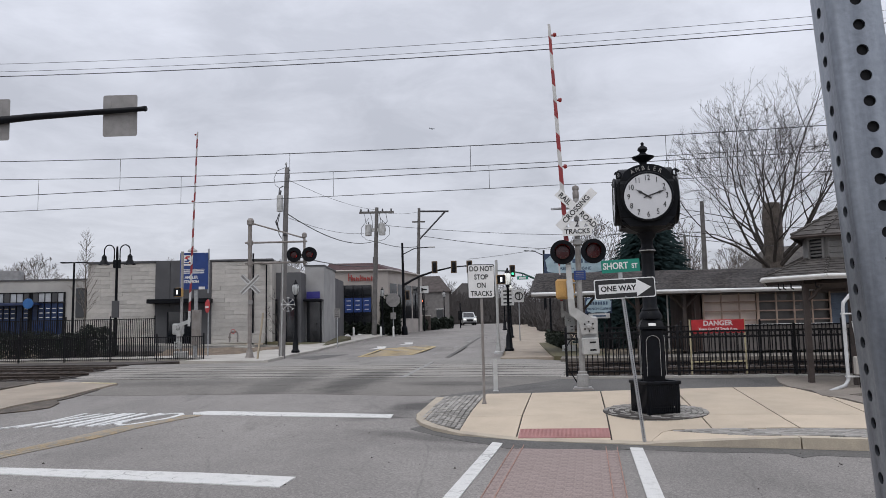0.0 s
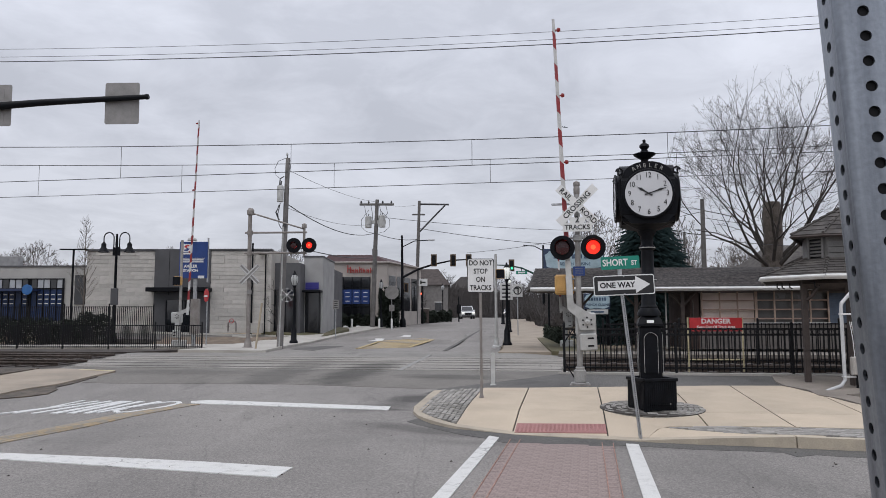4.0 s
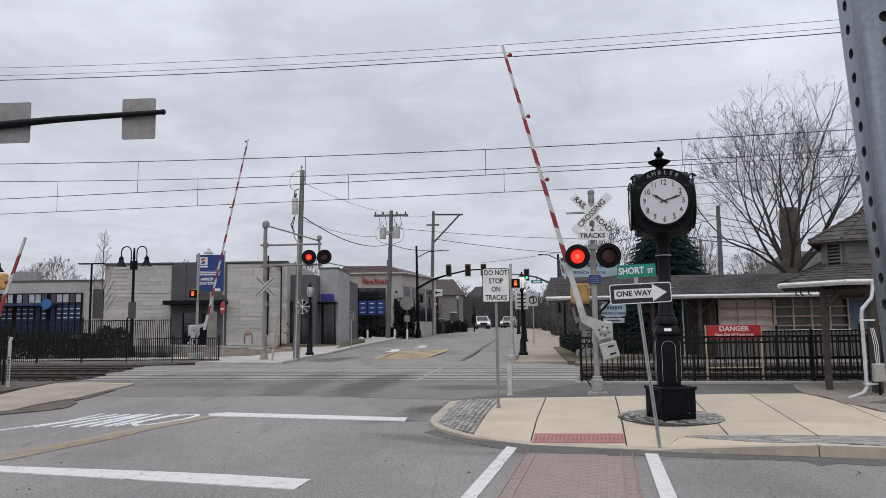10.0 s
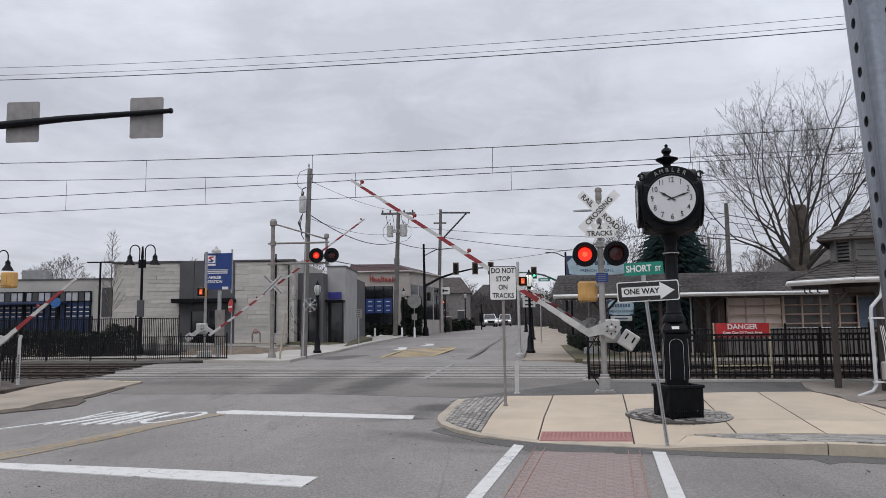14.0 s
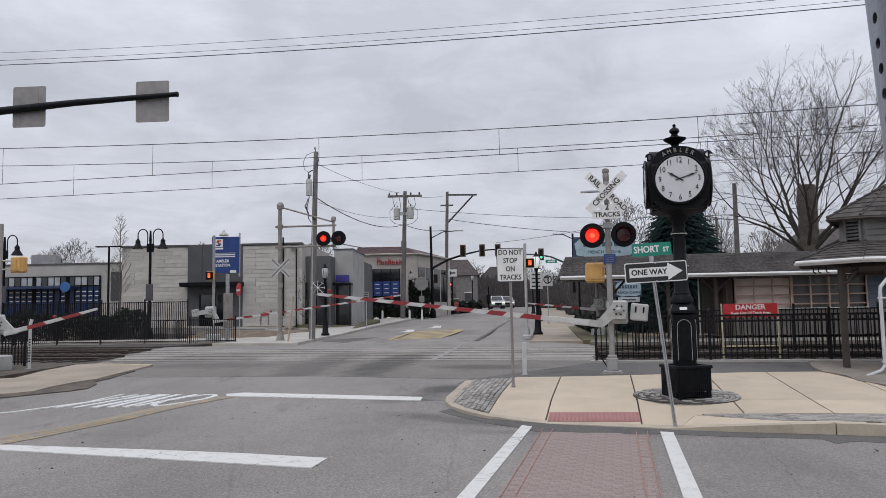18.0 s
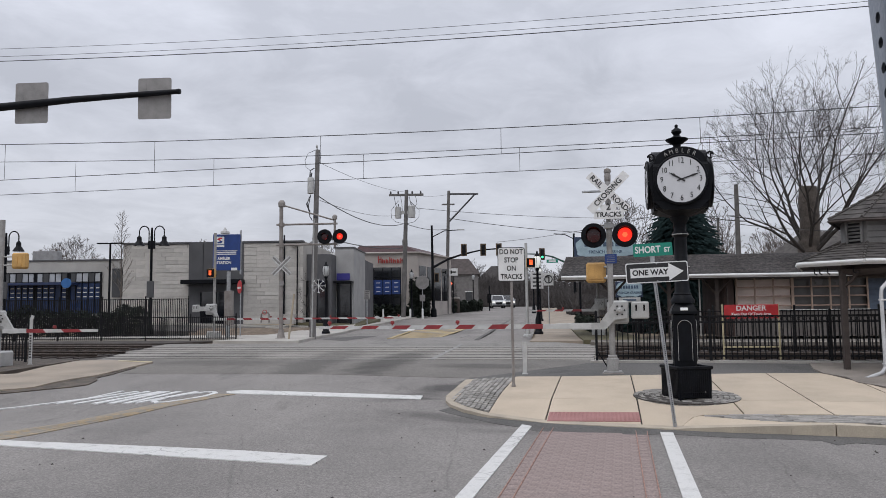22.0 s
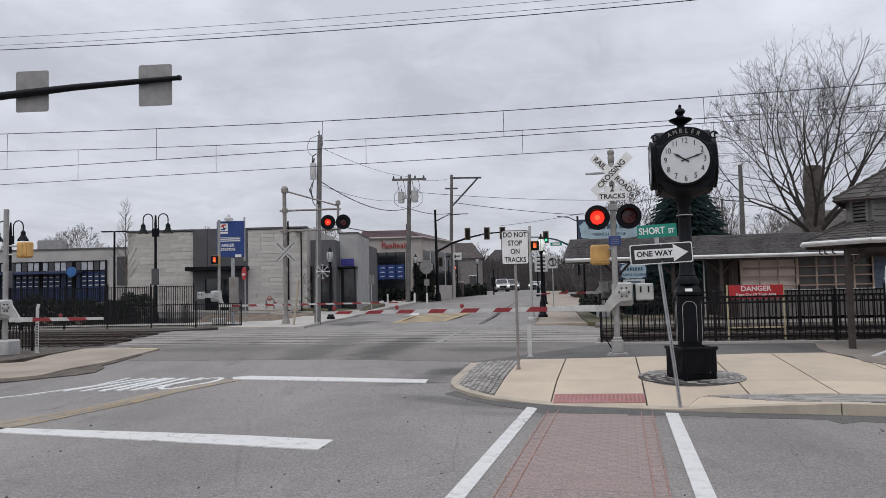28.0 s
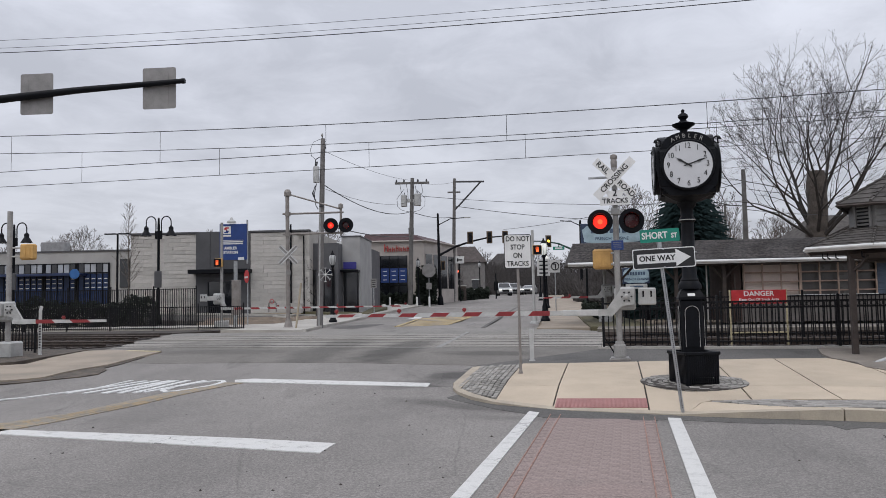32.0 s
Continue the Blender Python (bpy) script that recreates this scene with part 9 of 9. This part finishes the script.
def shrub_row(a, b, h, w, n, label, seed, name="hedge", leaf=1.0):
    rr = random.Random(seed)
    A, B = Vector((*a, 0)), Vector((*b, 0))
    mb = Mesh()
    for i in range(n):
        t = rr.random()
        p = A.lerp(B, t)
        hump = 0.82 + 0.18 * math.sin(t * 37) * math.sin(t * 11 + 1) + 0.08 * math.sin(t * 131)
        zz = rr.random() ** 0.7 * h * hump
        off = w * math.sqrt(max(0.05, 1 - (zz / (h * 1.05)) ** 2)) * rr.uniform(-1, 1)
        x, y = p.x + rr.uniform(-0.1, 0.1), p.y + off
        z = gxy(x, y) + 0.08 + zz
        s = rr.uniform(0.05, 0.11) * leaf
        q = Euler((rr.uniform(-1, 1), rr.uniform(-1, 1), rr.uniform(0, 6.3))).to_matrix()
        mb.add([Vector((x, y, z)) + q @ Vector(v) for v in ((-s, 0, 0), (0, -s * 0.5, 0.01), (s, 0, 0), (0, s * 0.5, 0.01))], [(0, 1, 2, 3)])
    ob = part(name, mb, HEDGE)
    return tagged(ob, label, "hedge", "", "stuff")


shrub_row((-19.0, 42.4), (-42, 41.2), 1.75, 1.0, 30000, "dark clipped evergreen hedge behind the fence", 8)
shrub_row((-11.0, 70.0), (-5.6, 70.4), 1.25, 0.6, 4500, "low dark shrubs before the shop", 9, leaf=1.6)
shrub_row((-5.9, 69.6), (-4.2, 70.4), 3.6, 1.1, 6500, "dark rounded evergreen at the shop corner", 10, leaf=2.2)
shrub_row((-3.6, 80), (1.0, 90), 1.3, 1.3, 6000, "dark evergreen shrubs at the far corner", 20, leaf=2.6)
shrub_row((12.8, 36.6), (20, 36.3), 1.2, 0.5, 2500, "dark shrubs behind the station", 13)
shrub_row((5.9, 37.0), (6.5, 47), 0.9, 0.7, 5000, "dull green planting beside the far pavement", 14)


rs = random.Random(31)
for k in range(5):
    bx = -9.9 + 1.05 * k + rs.uniform(-0.2, 0.2)
    st = Mesh().lathe([(0.0, -0.05), (0.22, -0.02), (0.28, 0.08), (0.18, 0.2), (0.0, 0.24)], 9, c=(bx, 68.9, gxy(bx, 68.9) + 0.02), m=None)
    solid("boulder", st, WHITETRIM, "whitewashed stone edging the shop planting", "stone", kind="", smooth=True, group="edging stones")


def thicket(x0, x1, y0, y1, h, n, label, seed, twig=None, low=0.0, thick=1.0):
    """Tangled bare undergrowth and trunks too far off to tell apart."""
    rr = random.Random(seed)
    mb = Mesh()
    for i in range(n):
        x, y = rr.uniform(x0, x1), rr.uniform(y0, y1)
        z = gxy(x, y)
        top = h * rr.uniform(0.35, 1.0) * (0.8 + 0.2 * math.sin(x * 0.7) * math.sin(x * 0.23 + 2))
        b = z + (low + (0.8 - low) * rr.random()) * top
        w = rr.uniform(0.04, 0.13) * thick
        dx = rr.uniform(-0.7, 0.7)
        ln = rr.uniform(0.8, 2.2)
        mb.add([(x - w, y, b), (x + w, y, b), (x + dx + w * 0.2, y + rr.uniform(-0.3, 0.3), min(b + ln, z + top))], [(0, 1, 2)])
    return tagged(part("thicket", mb, twig or TWIG), label, "woodland", "", "stuff")


thicket(-14, 34, 136, 150, 7.0, 11000, "grey-brown winter woodland closing the street", 15, DARKTWIG)
thicket(9.0, 20.0, 96, 102, 4.2, 3500, "grey-brown bare shrubs beyond the far pavement", 16, DARKTWIG)
thicket(-80, -16, 108, 118, 9.8, 26000, "grey-brown winter woodland behind the building", 17, None, 0.45, 0.7)


def far_house(x, y, w, d, h, wall, roof, label, pitch=0.30):
    z = gxy(x, y)
    s = thing("house", pose(x, y, z), label, "house", "distant houses")
    part("wall", Mesh().box((0, 0, h / 2), (w, d, h)), wall, s)
    part("roof", Mesh().add([(-w / 2 - 0.3, -d / 2 - 0.3, h), (w / 2 + 0.3, -d / 2 - 0.3, h), (w / 2 + 0.3, d / 2 + 0.3, h), (-w / 2 - 0.3, d / 2 + 0.3, h), (-w / 4, 0, h + w * pitch), (w / 4, 0, h + w * pitch)], [(0, 1, 5, 4), (1, 2, 5), (2, 3, 4, 5), (3, 0, 4), (3, 2, 1, 0)]), roof, s)
    n = max(2, int(w / 2.2))
    for fl in range(max(1, int(h / 2.8))):
        for k in range(n):
            xx = -w / 2 + (k + 0.5) * w / n
            wd = part("window", Mesh().box((xx, -d / 2 - 0.02, 1.6 + fl * 2.8), (0.9, 0.06, 1.3)), WINDOW, s)
            part("window_frame", Mesh().box((xx, -d / 2 - 0.05, 2.27 + fl * 2.8), (1.05, 0.08, 0.1)).box((xx, -d / 2 - 0.05, 0.93 + fl * 2.8), (1.05, 0.08, 0.1)), WHITETRIM, wd)
    return s


far_house(-1.9, 104, 5.2, 8, 4.6, mat("far_grey_siding", (0.20, 0.19, 0.185), 0.85), mat("dark_mansard", (0.075, 0.06, 0.055), 0.9, scale=2, var=0.2), "grey house with dark brown roof at the far corner", 0.46)
far_house(5.5, 142, 8, 8, 5.5, mat("far_pale_siding", (0.22, 0.215, 0.21), 0.85), SHINGLE, "pale house at the end of the street")
far_house(29.5, 62, 9, 8, 4.2, mat("far_brown_wall", (0.16, 0.13, 0.11), 0.85), SHINGLE2, "brown house behind the station")
far_house(37, 60, 11, 8, 6.5, mat("far_brown_wall", (0.16, 0.13, 0.11)), SHINGLE2, "brown house behind the shelter")
thicket(9.0, 15.0, 68, 73, 3.2, 2600, "dark tangle of bare shrubs beyond the station", 18, DARKTWIG)
thicket(-6.5, -3.0, 107, 112, 5.5, 3500, "dark bare shrubs beside the far junction", 23, DARKTWIG)
thicket(-1.0, 11.0, 132, 136, 8.0, 6000, "dark bare trees and shrubs at the end of the street", 21, DARKTWIG)
thicket(10.0, 16.0, 84, 90, 5.0, 4000, "dark bare trees and shrubs beyond the far pavement", 22, DARKTWIG)
shrub_row((9.0, 37.6), (12.6, 37.4), 1.7, 0.6, 3000, "dark shrubs under the station canopy", 19)
acorn_lamp(0.0, 95.0, 4.6, False, "black acorn street lamp at the far corner")
acorn_lamp(5.0, 56.0, 4.2, True, "black acorn street lamp with lit globe farther up")
cone = thing("traffic_cone", pose(13.2, 82.5, gxy(13.2, 82.5) + 0.1), "orange traffic drum with pale bands beside the far pavement", "traffic cone")
part("drum", Mesh().lathe([(0.24, 0), (0.24, 0.08), (0.19, 0.10), (0.16, 1.0), (0.10, 1.08)], 14), mat("orange_plastic", (0.55, 0.10, 0.03), 0.6), cone, smooth=True)
for zz in (0.45, 0.75):
    part("band", Mesh().lathe([(0.186 - 0.035 * zz, zz), (0.183 - 0.035 * zz, zz + 0.12)], 14), WHITEARM, cone)
acorn_lamp(6.0, 74.0, 4.2, True, "black acorn street lamp with lit globe farther up")


def car(x, y, rz, paint_mat, label, suv=True):
    z = gxy(x, y) + 0.0
    c = thing("car", pose(x, y, z, 0, 0, rz), label, "car", "waiting cars")
    H = 1.82 if suv else 1.48
    hw = 0.93
    prof = [(-2.25, 0.35), (2.3, 0.35), (2.35, 0.75), (2.25, 0.95), (1.15, 1.08), (0.75, 1.12), (0.1, H - 0.04), (-1.6, H), (-2.15, H - 0.25), (-2.3, 1.0)]
    body = Mesh()
    vs, fs = [], []
    n = len(prof)
    for sx in (-1, 1):
        for a, b in prof:
            k = 1.0 if b < 1.13 else 0.82
            vs.append((sx * hw * k, -a, b))
    for i in range(n):
        j = (i + 1) % n
        fs.append((i, j, n + j, n + i))
    fs += [tuple(range(n - 1, -1, -1)), tuple(range(n, 2 * n))]
    part("body", body.add(vs, fs), paint_mat, c)
    part("windscreen", Mesh().add([(-0.80, -0.77, 1.15), (0.80, -0.77, 1.15), (0.66, -0.16, H - 0.10), (-0.66, -0.16, H - 0.10)], [(0, 1, 2, 3)]), WINDOW, c)
    part("grille", Mesh().box((0, -2.37, 0.68), (0.9, 0.06, 0.28), b=0.02), BLACKIRON, c)
    part("bumper", Mesh().box((0, -2.34, 0.42), (1.75, 0.12, 0.2), b=0.04), GREYPANEL, c)
    for sx in (-1, 1):
        part("headlight", Mesh().box((sx * 0.70, -2.33, 0.80), (0.34, 0.08, 0.18), b=0.03), HEADLAMP, c)
        part("mirror", Mesh().box((sx * 1.02, -0.75, 1.15), (0.18, 0.1, 0.14), b=0.03), paint_mat, c)
        part("side_window", Mesh().add([(sx * 0.915, -0.7, 1.15), (sx * 0.79, -0.1, H - 0.12), (sx * 0.78, 1.5, H - 0.1), (sx * 0.90, 1.9, 1.15)], [(0, 1, 2, 3)]), WINDOW, c)
        for yy in (-1.45, 1.4):
            w = part("wheel", Mesh().lathe([(0.35, -0.11), (0.35, 0.11)], 18, c=(sx * 0.82, yy, 0.35), m=pose(0, 0, 0, 0, 90)), RUBBER, c)
            part("rim", Mesh().lathe([(0.2, -0.12), (0.2, 0.12)], 12, c=(sx * 0.83, yy, 0.35), m=pose(0, 0, 0, 0, 90)), GALV, w)
    return c


car(3.3, 103.0, 4, CARWHITE, "white sport utility car waiting at the far junction")
def airplane():
    """A small airliner crossing far off below the clouds, nose towards +x."""
    s = thing("airplane", pose(0, 0, 0), "small dark airplane crossing the cloudy sky", "airplane")
    mt = mat("grey_aircraft_skin", (0.10, 0.11, 0.13), 0.5, scale=0.5, var=0.1, bump=0.0)
    part("fuselage", Mesh().tube([(-9, 0, 0.6), (-7, 0, 0.3), (-3, 0, 0), (5, 0, 0), (8, 0, -0.1), (9.4, 0, -0.4)], [0.25, 0.8, 1.2, 1.2, 1.0, 0.2], 12), mt, s, smooth=True)
    for sy in (-1, 1):
        part("wing", Mesh().add([(2.2, sy * 1.0, -0.4), (-0.8, sy * 1.0, -0.4), (-2.6, sy * 9.5, 0.5), (-1.5, sy * 9.5, 0.5), (2.2, sy * 1.0, -0.1), (-0.8, sy * 1.0, -0.2), (-2.6, sy * 9.5, 0.6), (-1.5, sy * 9.5, 0.6)], [(0, 1, 2, 3), (4, 7, 6, 5), (0, 3, 7, 4), (1, 5, 6, 2), (3, 2, 6, 7), (0, 4, 5, 1)]), mt, s)
        part("engine", Mesh().tube([(1.8, sy * 3.4, -0.9), (-1.2, sy * 3.4, -0.9)], [0.6, 0.45], 10), mt, s)
        part("tailplane", Mesh().add([(-7.0, sy * 0.3, 0.8), (-8.8, sy * 0.3, 0.8), (-9.4, sy * 3.4, 1.0), (-8.5, sy * 3.4, 1.0), (-7.0, sy * 0.3, 1.0), (-8.8, sy * 0.3, 1.0), (-9.4, sy * 3.4, 1.1), (-8.5, sy * 3.4, 1.1)], [(0, 1, 2, 3), (4, 7, 6, 5), (0, 3, 7, 4), (1, 5, 6, 2), (3, 2, 6, 7)]), mt, s)
    part("fin", Mesh().prism([(-6.2, 0.6), (-8.9, 0.6), (-9.8, 4.2), (-8.7, 4.2)], -0.12, 0.12, FACE), mt, s)
    return s


PLANE = airplane()
CAR_B = car(4.9, 110.0, 4, CARSILVER, "silver car waiting behind the white one")
CAR_C = car(14.4, 126.0, 4, CARSILVER, "silver car waiting in the queue", False)


def motions():
    near = [(0, 87.6), (6, 87.6), (9.0, 87.0), (9.3, 83.8), (9.5, 81.2), (10, 75.4), (10.5, 69.9), (11, 64.4), (11.5, 59.0), (12, 53.4), (12.5, 48.0), (13, 42.4), (13.5, 38.0), (14, 34.1), (14.5, 30.4), (15.5, 22.4), (16.5, 15.2), (17, 12.2), (17.5, 9.6), (18, 6.9), (18.5, 4.5), (19, 2.7), (19.5, 1.3), (20, 0.4), (21, 0.0), (32, 0.0)]
    far = [(0, 88.2), (9.0, 87.6), (9.3, 85.4), (9.5, 83.3), (10, 77.2), (10.5, 71.8), (11, 66.3), (12.5, 48.8), (13, 43.4), (13.5, 38.5), (14, 34.3), (14.5, 30.4), (15.5, 22.4), (16.5, 15.6), (17, 12.4), (17.5, 9.6), (18, 6.5), (18.5, 3.8), (19, 1.6), (20, 0.2), (21, 0.0), (32, 0.0)]
    walker = [(0, 86), (8.4, 86), (9, 80.5), (10, 71), (11, 61.5), (12, 52), (13, 44), (14, 37), (16.5, 22.5), (17, 20), (18, 12.5), (19, 6.2), (20, 3), (21, 1), (22, 0), (32, 0)]
    for (arm, pivot, side), rows in zip(ARMS, (near, far, walker, far)):
        walk(arm, [(t, pose(*pivot, 0, -side * a, 0)) for t, a in rows])
    walk(PLANE, [(t, pose(-27.6 + 103.3 * t, 2328.7 - 13.1 * t, 634.8 - 8.4 * t, 0, 4.6, -7.2)) for t in (0, 16, 32)])
    # cars roll up behind the first one
    def drive(car_ob, stops):
        walk(car_ob, [(t, pose(x, y, gxy(x, y), 0, 0, h)) for t, x, y, h in stops])
    drive(CAR_B, [(0, 12.9, 129, -14), (2, 12.4, 128, -14), (6, 10.3, 123, -16), (8, 9.26, 119, -16), (10, 7.83, 115, -14), (12, 6.45, 111.5, -8), (14, 5.9, 111.0, -4), (16, 5.25, 110.8, 0), (17, 5.1, 110.8, 2), (32, 5.1, 110.8, 2)])
    drive(CAR_C, [(0, 15.5, 134, -14), (25, 15.5, 134, -14), (27, 10.9, 128.5, -16), (28, 9.95, 125.5, -16), (30, 8.75, 120.5, -14), (32, 7.75, 116.8, -12)])
    # the walk symbol, then the flashing and at last the steady one
    for ob, which in SYMBOLS:
        shown, away = pose(0, 0, 0), pose(0, 0.045, 0)
        if which == 0:
            walk(ob, [(0, shown), (1.2, shown), (1.24, away), (32, away)])
        else:
            rows = [(0, away), (1.2, away)]
            for k in range(1, 7):
                rows += [(k + 0.24, shown), (k + 0.68, shown), (k + 0.72, away), (k + 1.2, away)]
            walk(ob, rows + [(7.24, shown), (32, shown)])
    # the far signal goes from green to amber
    for ob, at, nm in COVERS:
        over, aside = pose(at.x, -0.43, at.z), pose(at.x, -0.20, at.z)
        first, then = (over, aside) if nm == "amber_lens" else (aside, over)
        walk(ob, [(0, first), (29.48, first), (29.52, then), (32, then)])
    # the two lights of each pair take turns
    start, half = 1.925, 0.6468
    for lens, place, which in LENSES:
        on, off = pose(place.x, place.y + 0.05, place.z), pose(place.x, place.y - 0.06, place.z)
        rows = [(0, off), (1.6 if which else start - 0.04, off)]
        if which:
            rows += [(1.64, on), (start - 0.04, on)]
        k = 0
        while start + k * half < 31.9:
            # the first light of the pair comes on a touch early
            early, later = (0.04, 0.0) if k % 2 == 0 and k else (0.0, 0.04 if k else 0.0)
            t, until = start + k * half - early, start + (k + 1) * half - later
            rows += [(t, on if k % 2 == which else off), (min(31.96, until - 0.04), on if k % 2 == which else off)]
            k += 1
        rows.append((32.0, rows[-1][1]))
        walk(lens, [r for i, r in enumerate(rows) if i == 0 or frame(r[0]) > frame(rows[i - 1][0])])


motions()
